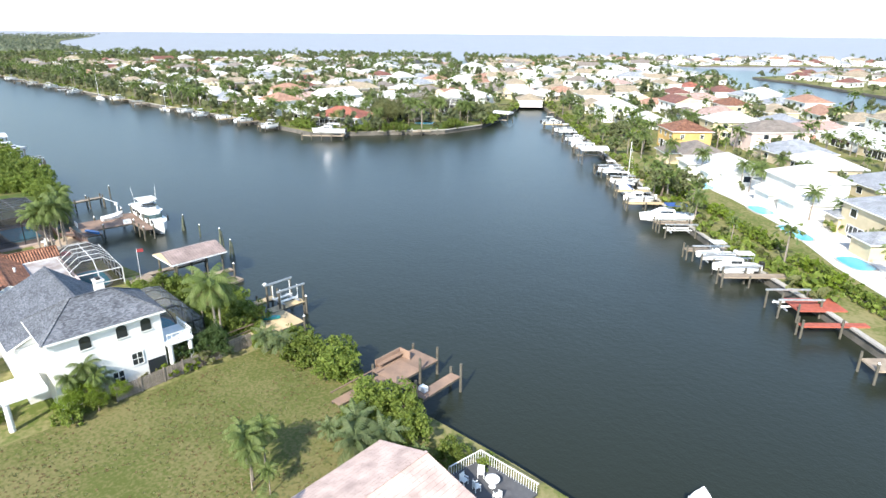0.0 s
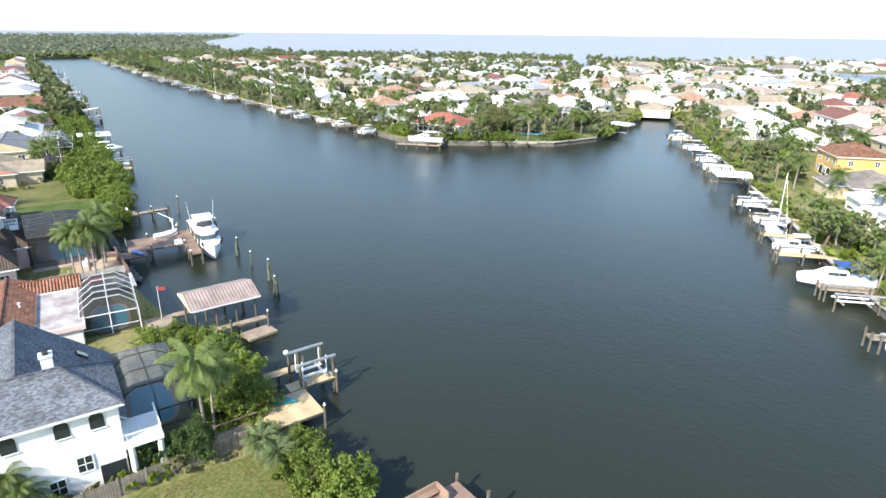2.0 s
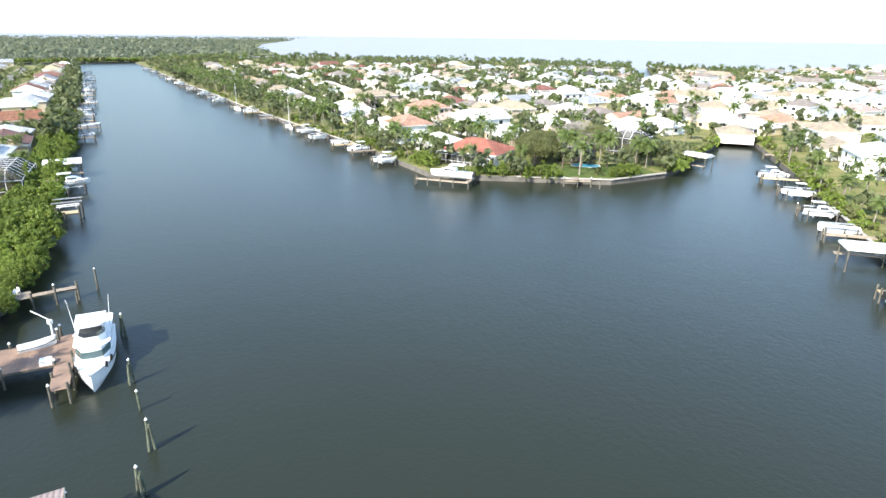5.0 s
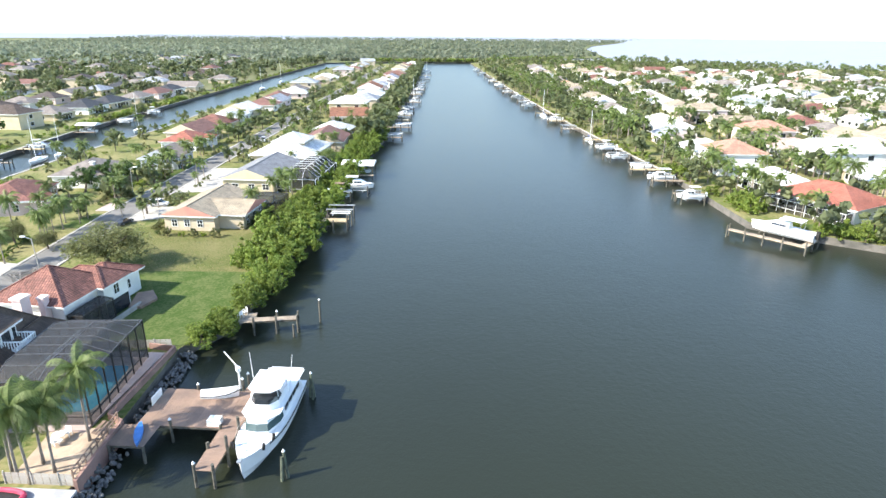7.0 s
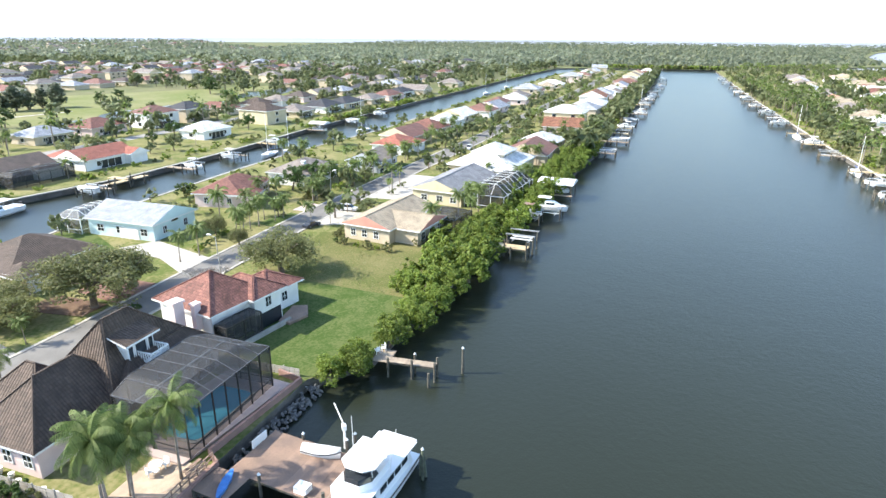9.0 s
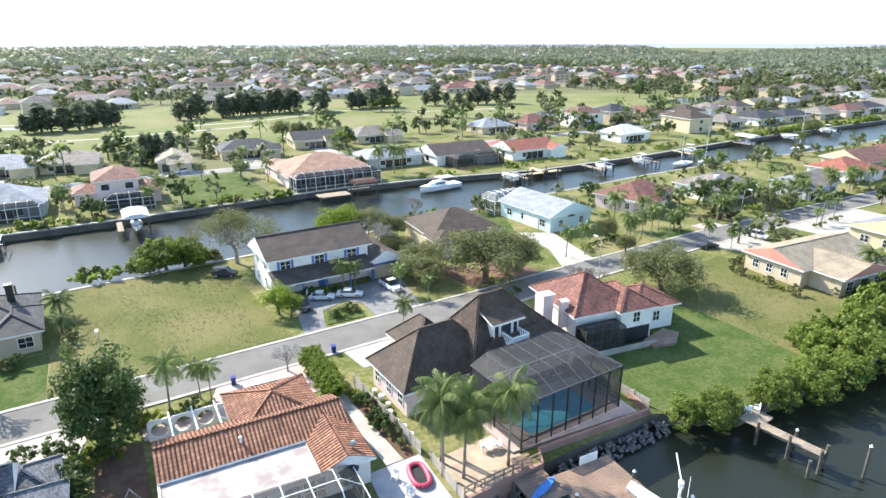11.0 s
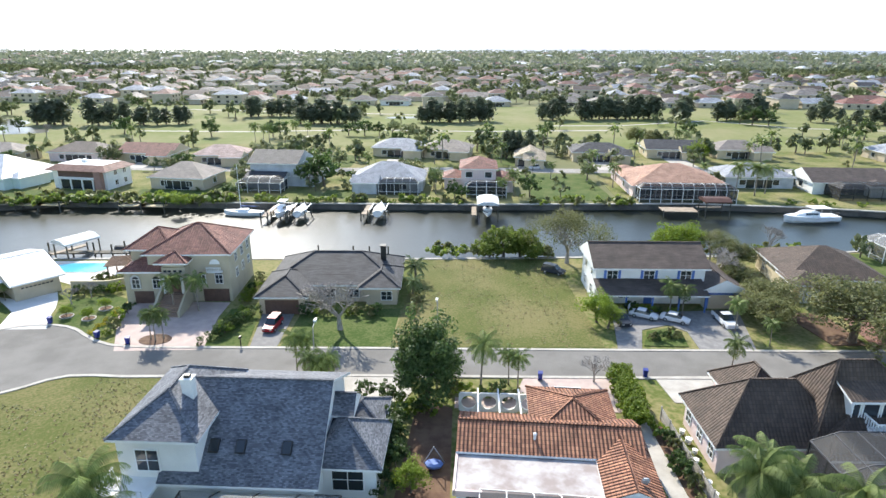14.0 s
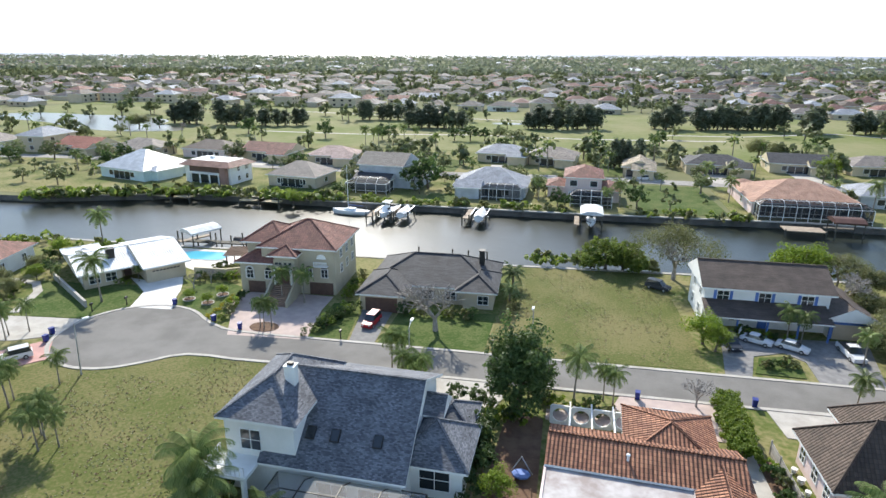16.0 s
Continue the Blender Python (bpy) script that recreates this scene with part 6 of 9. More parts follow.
house(-211, -101, 0, 17, 11, R_red, M_white, kind="gable", wings=((-11, -3, -5, 8, 2.9, "gable"), (1, -11, 8, -4, 2.9, "hip")))
house(-266, -110, 0, 15, 12, R_white, M_white)
house(-356, -114, 0, 18, 14, R_dkgrey, M_white)
for x, y, L, rm in ((90, -133, 17, R_red), (67, -135, 18, R_taupe), (17, -137, 18, R_redmix), (-7, -135, 16, R_pink), (-63, -153, 17, R_pale), (-80, -151, 16, R_taupe), (-107, -138, 9, R_tan), (-131, -148, 18, R_dkgrey), (-157, -156, 17, R_dkgrey), (-180, -157, 17, R_taupe)):
    house(x, y, random.uniform(-8, 8), L, 11, rm, M_cream, kind=random.choice(("hip", "gable")), wings=((-L / 2, 3, -L / 2 + 6, 9, 2.8, "gable"), (L / 2 - 5, -9, L / 2, -3, 2.8, "hip")))
# street, drives and lawns behind the second canal
band("road_south", [(150, -112), (95, -122), (40, -124), (0, -122), (-40, -123), (-85, -127), (-123, -127), (-160, -130), (-230, -132), (-330, -134)], 6.5, LAND + 0.06, mat("pale_asphalt", (0.30, 0.285, 0.26), 0.9), "pale street between the canal houses and the golf course", 0.2, category="road")
for i, (x, y, w, d) in enumerate(((42, -117, 6, 10), (-6, -113, 5, 14), (-63, -118, 6, 9), (-90, -116, 6, 16), (-134, -120, 6, 12), (-185, -119, 7, 18), (-211, -117, 7, 22), (-7, -127, 6, 8), (17, -128, 6, 10), (-63, -135, 6, 16), (-107, -131, 9, 9), (-131, -136, 8, 14), (-157, -142, 7, 18))):
    patch(f"drive_south_{i}", [(x - w / 2, y - d / 2), (x + w / 2, y - d / 2), (x + w / 2, y + d / 2), (x - w / 2, y + d / 2)], M_conc, "pale concrete drive", LAND + 0.075, "drive")
for i, (x0, y0, x1, y1) in enumerate(((-22, -95, -1, -88), (-58, -97, -50, -88), (22, -92, 32, -84), (-30, -120, -20, -94), (-112, -155, -95, -134), (-50, -150, -20, -128))):
    patch(f"lawn_south_{i}", [(x0, y0), (x1, y0), (x1, y1), (x0, y1)], M_lawn, "green lawn between the canal houses", LAND + 0.05)
for i, line in enumerate(([(-120, -236), (-160, -240), (-207, -262), (-220, -254), (-240, -236), (-300, -225)], [(60, -205), (10, -206), (-40, -216), (-90, -214), (-150, -222)], [(-100, -272), (-40, -282), (30, -290), (90, -300)])):
    band(f"path_golf_{i}", line, 2.2, LAND + 0.09, M_conc, "pale cart path on the golf course", 0.2, category="path")
# by the basin, north and east
house(-199, 142.5, 30, 19, 14, R_red, M_white, near=True, pitch=0.45)
cage(pose(-199, 142.5, LAND, 0, 0, 30), -9.3, -10.2, 9.3, -7.3, 2.7, M_trim, M_screen, rise=0, n=(9, 1), label="screened verandah with white posts along the red-roofed house")
cage(pose(-184, 169, LAND, 0, 0, 35), -5, -4, 5, 4, 2.8, M_dark, M_screen, rise=0.8, n=(4, 2), label="low dark screened enclosure beside the pool")
pool(pose(-176.5, 166, LAND + 0.05, 0, 0, 50), 8, 4.5, "free-form swimming pool with dull green-blue water")
cage(pose(-187, 194, LAND, 0, 0, 30), -6, -5, 6, 5, 5.2, M_trim, M_screen, rise=1.8, n=(5, 3), label="tall screened pool enclosure with a white frame")
band("trim_seawall_point", [(-174, 139.5), (-166, 150.5), (-159.5, 160), (-159, 180)], 0.8, LAND + 0.12, M_conc, "pale seawall cap round the point")
house(-217, 139.5, 8, 14, 12, R_white, M_white, near=True)
house(-240, 139, 0, 15, 13, R_peach, M_white, storeys=2, near=True)
house(-260, 140, 0, 16, 12, R_white, M_white)
house(-315, 146, 0, 30, 14, R_white, M_white)
house(-195, 173, 35, 14, 12, R_taupe, M_beige)
house(-203, 210, 30, 14, 12, R_white, M_white, storeys=2)
house(-266, 280, 40, 16, 14, R_white, M_white, storeys=2)
house(-432, 398, 40, 18, 14, R_dkgrey, M_white, storeys=2)
house(-276, 357, 40, 20, 14, R_white, M_white, storeys=2)
house(-200, 292, 45, 16, 13, R_peach, M_white)
house(-55, 158, -45, 18, 12, R_white, M_white, wings=((-9, -10, -2, -5, 2.9, "hip"), (3, -9, 8, -5, 2.9, "gable")))
house(-70, 172, -45, 14, 12, R_taupe, M_cream, wings=((-4, -10, 4, -5, 2.9, "hip"),))
house(-34, 143, -45, 12, 11, R_white, M_white, storeys=2, wings=((-11, -5, -5, 5, 2.9, "hip"), (5, -8, 11, 4, 2.9, "hip"), (-3, -9, 3, -5, 2.9, "gable")))
house(-15, 126, -45, 13, 11, R_pale, M_cream, storeys=2, wings=((-10, -6, -6, 5, 2.9, "hip"), (4, -10, 9, 2, 2.9, "hip")))
house(2, 108, -45, 14, 12, R_white, M_white, wings=((-9, -9, -3, -5, 2.9, "hip"),))
house(-82, 190, -45, 13, 12, R_orange, M_yellow, storeys=2, near=True)
house(-167, 385, -45, 15, 12, R_red, M_white)
house(-110, 303, -45, 17, 13, R_orange, M_cream)
house(-87, 290, -45, 16, 13, R_tan, M_cream)
house(-65, 231, -45, 16, 13, R_taupe, M_pinkb)
house(-43, 234, -45, 20, 14, R_white, M_white)
house(-131, 232, -45, 16, 13, R_white, M_white, storeys=2)
house(-112, 224, -45, 15, 12, R_white, M_white)
house(-155, 340, -45, 16, 12, R_redmix, M_beige)
house(-234, 460, -45, 18, 14, R_white, M_white)


# ---- docks and boats on the near bank ----
d = dock(-43.2, 37.6, 4, [(-1.9, -3.2, 1.9, 3.2), (-0.7, -9.6, 0.5, -3.25), (1.95, -3.2, 4.6, -2.0), (4.65, -3.4, 5.9, 2.2)], [(-1.9, -3.0, 2.6, False), (1.9, -3.0, 2.6, False), (-1.9, 3.2, 2.6, False), (1.7, 3.3, 3.4, False), (5.9, 2.3, 3.4, False), (4.6, 2.2, 2.6, False), (4.6, -3.2, 3.4, False), (0, -6, 1.9, False), (2.0, 0.2, 3.4, False), (-1.9, 0, 1.9, False)],
         "reddish-brown wooden dock with a bench and a side pier", 1.9, M_redwood)
part("bench_back", G().box(-2.0, -2.6, 1.9, -1.9, 1.2, 2.9).box(-2.0, 1.1, 1.9, -0.4, 1.2, 2.9), M_redwood, d)
part("bench_seat", G().box(-1.9, -2.4, 2.3, -1.4, 1.0, 2.4), M_redwood, d)
part("handrail", G().beam((-0.75, -9.6, 2.8), (-0.75, -3.3, 2.8), 0.1), M_redwood, d)
part("fish_box", G().box(4.4, -2.6, 1.9, 5.2, -2.0, 2.4), M_trim, d, "white fish-cleaning box")
d = dock(-65, 33, 2, [(-4.4, -2.3, -3.2, 3.8), (-3.18, -2.3, 0.3, -1.1), (-1.2, 1.0, 0.3, 6.0), (0.5, -3.2, 5.2, 2.4), (3.0, -8.6, 4.2, -3.22)], [(-4.4, 1.5, 2.6, False), (-4.4, 3.8, 3.4, False), (-3.1, 3.9, 3.4, False), (0.4, 6.0, 2.6, True), (-1.2, 3, 2.6, False), (5.2, 2.4, 2.6, True), (5.2, -3.0, 1.9, False), (-4.4, -2.3, 2.6, True), (0.6, 2.5, 2.6, False), (3.0, -5.6, 1.9, False), (4.2, -5.6, 1.9, False)],
         "pale timber dock with two arms round a boat lift", 1.9, M_newwood)
part("handrail", G().beam((3.0, -8.6, 2.8), (3.0, -3.3, 2.8), 0.09).beam((4.2, -8.6, 2.8), (4.2, -3.3, 2.8), 0.09), M_redwood, d)
part("railing", G().box(0.5, -3.6, 1.9, 0.6, -0.4, 2.9), M_redwood, d, "brown board railing")
bl = boat_lift(-66.6, 37.0, 92, 3.6, 3.0, "empty boat lift with white guide posts", 4.2, 2.4)
for sx in (-1.3, 1.3):
    for sy in (-0.9, 0.9):
        part("guide_post", G().tube((sx, sy, 2.3), (sx, sy, 4.3), 0.06, 0.06, 6), M_trim, bl)
part("motor", G().ball((-2.0, 1.5, 4.5), 0.3, 0.25, 0.25), M_trim, bl)
k = thing("kayak_rack", "teal kayak lying on the dock boards", "kayak", pose(-63.4, 32.6, 1.92, 0, 0, 55))
part("hull", G().loft(hull(2.8, 0.8, 0.34, 0.0, 0.05, 0.3)), mat("teal_plastic", (0.02, 0.24, 0.26), 0.4), k)

Bo = thing("boathouse", "open boathouse with a pinkish-tan metal roof on pilings", "boathouse", pose(-86.6, 33.0, WATER, 0, 0, 2))
roof_bh = roof(G(), -2.9, -3.8, 2.9, 3.8, 4.3, 0.32, 0.4, "gable", along="y")
part("roof", roof_bh, [roof_mat("pinkish_metal_roof", (0.36, 0.275, 0.245), (0.33, 0.25, 0.22), "metal", rough=0.5, tile=0.4), M_newwood, M_trim], Bo, uv=True)
for x in (-2.7, 2.7):
    for y in (-3.6, -1.2, 1.2, 3.6):
        part("piling", G().tube((x, y, -1.2), (x, y, 4.35), 0.15, 0.14, 8), M_pile, Bo)
    part("plate", G().box(x - 0.1, -3.9, 4.1, x + 0.1, 3.9, 4.3), M_newwood, Bo)
dock(-86.6, 33.0, 2, [(2.95, -5.0, 4.0, 4.6), (-4.1, -5.0, -2.95, 4.0), (-4.0, -8.4, 4.0, -5.05)], [(4.1, 4.6, 2.6, True), (4.1, 0, 2.6, False), (-4.2, 4.0, 3.4, True), (4.1, -5, 1.9, False)], "weathered walkways round the boathouse", 1.6, M_wood)
f = thing("floating_dock", "small weathered floating dock by the boathouse", "dock", pose(-81.8, 36.2, WATER, 0, 0, 10))
part("deck", G().box(-1.2, -1.9, 0.15, 1.2, 1.9, 0.45), M_wood, f)
for sy in (-1.3, 1.3):
    part("float", G().box(-1.1, sy - 0.4, -0.25, 1.1, sy + 0.4, 0.15), M_dark, f)
fl = thing("flagpole", "white flagpole with a small red flag", "flag", pose(-89.5, 26.5, LAND))
part("pole", G().tube((0, 0, 0), (0.2, 0, 4.6), 0.04, 0.03, 6), M_trim, fl)
part("flag", G().poly([(0.2, 0, 4.5), (0.2, 0.9, 4.4), (0.2, 0.9, 3.9), (0.2, 0, 4.0)]), mat("red_cloth", (0.5, 0.08, 0.08), 0.8), fl)
# grey deck with a dinghy and seats
patch("deck_grey", [(-103.4, 17.8), (-108.7, 17.6), (-108.4, 25.6), (-102.6, 25.6)], mat("grey_decking", (0.42, 0.42, 0.43), 0.8, scale=0.8, fine=10), "weathered grey timber deck by the seawall", LAND + 0.12, "deck")
r = thing("inflatable_dinghy", "pink-red inflatable dinghy lying on the deck", "dinghy", pose(-107.2, 20.4, LAND + 0.14, 0, 0, 80))
pts = [(1.5 * math.copysign(abs(math.cos(a)) ** 0.7, math.cos(a)), 0.75 * math.copysign(abs(math.sin(a)) ** 0.7, math.sin(a))) for a in [2 * math.pi * i / 20 for i in range(20)]]
g = G()
for p, q in zip(pts, pts[1:] + pts[:1]):
    g.tube((*p, 0.24), (*q, 0.24), 0.22, 0.22, 8)
part("tube", g, mat("pink_rubber", (0.55, 0.06, 0.12), 0.5), r)
part("floor", G().prism([(p[0] * 0.9, p[1] * 0.9) for p in pts], 0.05, 0.16), M_dark, r)


def patio_chair(x, y, rot, z=LAND + 0.12):
    c = thing("patio_chair", "white plastic patio armchair on the deck", "chair", pose(x, y, z, 0, 0, rot), "patio chairs")
    part("seat", G().box(-0.27, -0.27, 0.38, 0.27, 0.27, 0.43), M_trim, c)
    part("backrest", G().box(-0.27, 0.22, 0.43, 0.27, 0.28, 0.95), M_trim, c)
    for sx in (-0.25, 0.25):
        part("armrest", G().box(sx - 0.04, -0.25, 0.62, sx + 0.04, 0.25, 0.67), M_trim, c)
        for sy in (-0.23, 0.23):
            part("leg", G().box(sx - 0.03, sy - 0.03, 0, sx + 0.03, sy + 0.03, 0.4), M_trim, c)


def patio_table(x, y, z=LAND + 0.12, m=None):
    t = thing("patio_table", "round white patio table", "table", pose(x, y, z))
    part("tabletop", G().tube((0, 0, 0.7), (0, 0, 0.75), 0.6, 0.6, 20), m or M_trim, t)
    part("leg", G().tube((0, 0, 0), (0, 0, 0.7), 0.05, 0.05, 8), M_trim, t)
    part("foot", G().tube((0, 0, 0), (0, 0, 0.05), 0.3, 0.25, 12), M_trim, t)


for x, y, a in ((-105.6, 22.0, 200), (-105.2, 19.6, 120), (-104.0, 24.0, 30), (-104.8, 23.2, 250), (-115.6, 20.6, 90), (-114.2, 20.2, 250), (-141.8, 29.4, 40), (-140.9, 29.0, 330)):
    patio_chair(x, y, a, LAND + 0.12 if x > -130 else 1.91)
patio_table(-103.6, 23.4)
patio_table(-114.9, 20.2, LAND + 0.07)

# the yacht and its dock
d = dock(-119, 31, -3, [(-4.2, -4.4, 2.2, 4.0), (2.22, -5.6, 5.4, -2.0), (-5.4, 4.02, 8.2, 5.9)], [(8.1, 4.1, 2.6, True), (8.1, 5.8, 2.6, False), (5.2, 4.1, 2.6, False), (5.2, 5.9, 3.4, False), (2.3, 4.1, 2.6, True), (2.3, 5.9, 3.4, False), (-1.5, 5.95, 3.4, True), (-5.3, 5.9, 3.4, False), (-5.4, 4.1, 3.4, True), (5.3, -2.1, 1.9, False), (2.1, -1.0, 2.6, True), (5.3, -5.4, 1.9, False), (-4.3, 3.9, 3.4, True), (-4.2, -1.0, 2.6, True)],
         "brown timber dock with a platform and a long finger pier", 1.95, M_redwood)
part("gate", G().box(-3.0, -4.5, 1.95, -1.0, -4.4, 2.8), M_trim, d, "white gate")
for i in range(5):
    part("step", G().box(2.6, -7.4 + i * 0.36, 2.5 - i * 0.11, 4.6, -7.06 + i * 0.36, 2.56 - i * 0.11), M_redwood, d)
part("dock_box", G().box(1.0, 2.6, 1.95, 2.0, 3.8, 2.55), M_trim, d, "white dock locker")
k = thing("kayak", "blue kayak lying along the dock edge", "kayak", pose(-115.3, 27.6, 1.97, 0, 0, 20))
part("hull", G().loft(hull(3.6, 0.75, 0.34, 0.0, 0.08, 0.3)), mat("blue_plastic", (0.06, 0.22, 0.55), 0.35), k)
small_boat(-122.0, 33.0, 95, 3.8, 1.95, "cover", "small dinghy under a white cover on the dock")
v = thing("davit", "white dinghy davit crane standing on the dock", "crane", pose(-123.6, 34.6, 1.95, 0, 0, 40))
part("column", G().tube((0, 0, 0), (0, 0, 2.6), 0.14, 0.1, 8), M_trim, v)
part("boom", G().beam((0, 0, 2.6), (-2.3, -0.5, 3.6), 0.09), M_trim, v)
part("winch", G().box(-0.3, -0.2, 2.1, 0.2, 0.2, 2.6), M_trim, v)
Y = thing("motor_yacht", "large white motor yacht with a flybridge, moored at its dock", "yacht", pose(-119.0, 38.9, WATER, 0, 0, -3) @ Matrix.Diagonal((0.93, 0.93, 0.93, 1)))
part("hull", G().loft(hull(15.4, 4.7, 1.6, 0.5, 1.0, 0.88, 14)), M_gel, Y)
part("boot_stripe", G().loft([[(p[1][0], p[1][1] * 1.012, p[1][2] + 0.1), (p[1][0], p[1][1] * 1.012, p[1][2] + 0.26), (p[1][0], p[1][1] * 0.98, p[1][2] + 0.18)] for p in hull(15.4, 4.7, 1.6, 0.5, 1.0, 0.88, 14)]), M_blueb, Y)
part("hull_stripe", G().loft([[(p[0][0], p[0][1] * 1.01, p[0][2] - 0.35), (p[0][0], p[0][1] * 1.01, p[0][2] - 0.18), (p[0][0], p[0][1] * 0.97, p[0][2] - 0.25)] for p in hull(15.4, 4.7, 1.6, 0.5, 1.0, 0.88, 14)[:12]]), M_dark, Y)
part("hull_stripe", G().loft([[(p[6][0], p[6][1] * 1.01, p[6][2] - 0.35), (p[6][0], p[6][1] * 0.97, p[6][2] - 0.25), (p[6][0], p[6][1] * 1.01, p[6][2] - 0.18)] for p in hull(15.4, 4.7, 1.6, 0.5, 1.0, 0.88, 14)[:12]]), M_dark, Y)


def house_block(pts, z0, z1, inset=0.12):
    """A cabin from its plan outline, its top drawn in."""
    cx, cy = sum(p[0] for p in pts) / len(pts), 0
    g = G()
    g.loft([[(x, y, z0) for x, y in pts], [(cx + (x - cx) * (1 - inset * 0.6), y * (1 - inset), z1) for x, y in pts]])
    return g


sal = [(-6.4, -1.95), (1.6, -1.95), (3.4, -1.2), (3.6, 0), (3.4, 1.2), (1.6, 1.95), (-6.4, 1.95)]
part("saloon", house_block(sal, 1.6, 3.5), M_gel, Y)
part("windscreen", house_block([(x * 1.01 + 0.02, y * 1.012) for x, y in [(0.6, -1.92), (1.6, -1.92), (3.38, -1.18), (3.58, 0), (3.38, 1.18), (1.6, 1.92), (0.6, 1.92)]], 2.45, 3.2, 0.06), glass_mat("tinted_glass", (0.06, 0.10, 0.10)), Y, "tinted wrap-round windscreen")
for s in (-1, 1):
    for i in range(4):
        part("side_window", G().box(-5.4 + i * 1.35, s * 1.84 - 0.03, 2.4, -4.3 + i * 1.35, s * 1.84 + 0.03, 3.0), M_glass, Y)
part("saloon_roof", G().prism([(-6.9, -2.15), (1.9, -2.05), (3.2, -1.0), (3.2, 1.0), (1.9, 2.05), (-6.9, 2.15)], 3.5, 3.62), M_gel, Y)
part("flybridge", house_block([(-2.6, -1.6), (0.6, -1.6), (1.7, -0.8), (1.7, 0.8), (0.6, 1.6), (-2.6, 1.6)], 3.62, 4.35, 0.05), M_gel, Y)
part("venturi", house_block([(-0.6, -1.5), (0.6, -1.5), (1.6, -0.75), (1.6, 0.75), (0.6, 1.5), (-0.6, 1.5)], 4.35, 4.8, 0.15), M_glass, Y)
for x, y in ((-2.4, -1.5), (-2.4, 1.5), (0.3, -1.4), (0.3, 1.4)):
    part("stanchion", G().tube((x, y, 4.3), (x, y * 0.95, 5.5), 0.04, 0.04, 6), M_trim, Y)
part("bimini", G().prism([(-3.2, -1.7), (0.4, -1.75), (1.2, -0.9), (1.2, 0.9), (0.4, 1.75), (-3.2, 1.7)], 5.5, 5.62), M_canvas, Y)
part("cockpit_roof", G().box(-7.4, -1.9, 3.4, -6.4, 1.9, 3.5), M_canvas, Y)
part("bow_rail", G().loft([[(p[0][0], p[0][1] * 0.95, p[0][2] + 0.65), (p[0][0], p[0][1] * 0.95 - 0.04, p[0][2] + 0.65), (p[0][0], p[0][1] * 0.95, p[0][2] + 0.69)] for p in hull(15.4, 4.7, 1.6, 0.5, 1.0, 0.88, 14)[8:]]), M_alu, Y)
part("bow_rail", G().loft([[(p[6][0], p[6][1] * 0.95, p[6][2] + 0.65), (p[6][0], p[6][1] * 0.95 + 0.04, p[6][2] + 0.65), (p[6][0], p[6][1] * 0.95, p[6][2] + 0.69)] for p in hull(15.4, 4.7, 1.6, 0.5, 1.0, 0.88, 14)[8:]]), M_alu, Y)
for x, y in ((-1.8, -1.9), (-1.8, 1.9)):
    part("outrigger", G().tube((x, y, 3.6), (x - 0.6, y * 1.25, 8.2), 0.05, 0.02, 6), M_trim, Y)
part("anchor", G().box(7.9, -0.2, 2.5, 8.5, 0.2, 2.65), M_alu, Y)
for x, y in ((6.0, 1.55), (4.4, 2.0), (6.0, -1.55)):
    part("fender", G().tube((x, y, 2.2), (x, y * 1.05, 2.9), 0.16, 0.16, 8), M_dark, Y)

M_green = mat("greenish_piling", (0.13, 0.15, 0.10), 0.9, col2=(0.07, 0.075, 0.055), scale=1.5, fine=9, bump=0.3)
for x, y, tall in ((-111.9, 42.2, 3.0), (-124.8, 42.0, 3.2), (-98.4, 43.2, 3.3), (-92.0, 42.0, 3.1), (-105.6, 42.6, 2.4)):
    t = thing("mooring_piling", "cluster of leaning greenish mooring pilings with white caps", "piling", pose(x, y, WATER, 0, 0, x * 7), "mooring pilings")
    for dx, dy, h in ((-0.42, 0.0, tall), (0.36, 0.24, tall - 0.5), (0.12, -0.4, tall - 0.8))[:3 if tall > 2.5 else 1]:
        q = part("piling", G().tube((dx, dy, -1.2), (dx * 0.25, dy * 0.25, h), 0.15, 0.13, 8), M_green, t)
    part("cap", G().tube((-0.1, 0, tall), (-0.1, 0, tall + 0.22), 0.16, 0.04, 8), M_trim, t, "white cone cap")

dock(-141, 32.5, 8, [(-1.6, -3.6, 1.4, -1.4), (0.0, -1.38, 1.2, 4.2)], [(0, 4.2, 2.6, False), (1.3, 4.2, 2.6, False), (1.3, 1.4, 2.6, False), (-0.1, 1.4, 2.6, True), (2.6, 3.8, 1.9, False), (1.5, -1.5, 2.6, False), (-1.5, 7.0, 3.4, True)], "narrow grey wooden pier among the mangroves", 1.9, M_wood)
dock(-186, 33, 0, [(-1.2, -4.4, 1.2, 3.6)], [(-1.2, 3.6, 2.6, False), (1.2, 3.6, 3.4, False), (1.2, -0.5, 3.4, False), (1.2, -3.8, 3.4, False), (-1.2, -0.5, 2.6, False), (2.6, 1.0, 2.6, False)], "pale timber pier beside a boat lift", 1.9, M_newwood)
boat_lift(-190, 34.5, 90, 5.0, 3.4, "empty boat lift with pale beams", 3.4, 2.4)
boat_lift(-208, 31.5, 90, 5.0, 3.0)
small_boat(-208, 31.5, 90, 5.2, 1.9, "console", "small red and white motorboat on a lift", M_redwood)
boat_lift(-214, 34.2, 90, 6.4, 3.6)
small_boat(-214, 34.4, 90, 8.2, 1.8, "cabin", "white cabin cruiser on a boat lift")


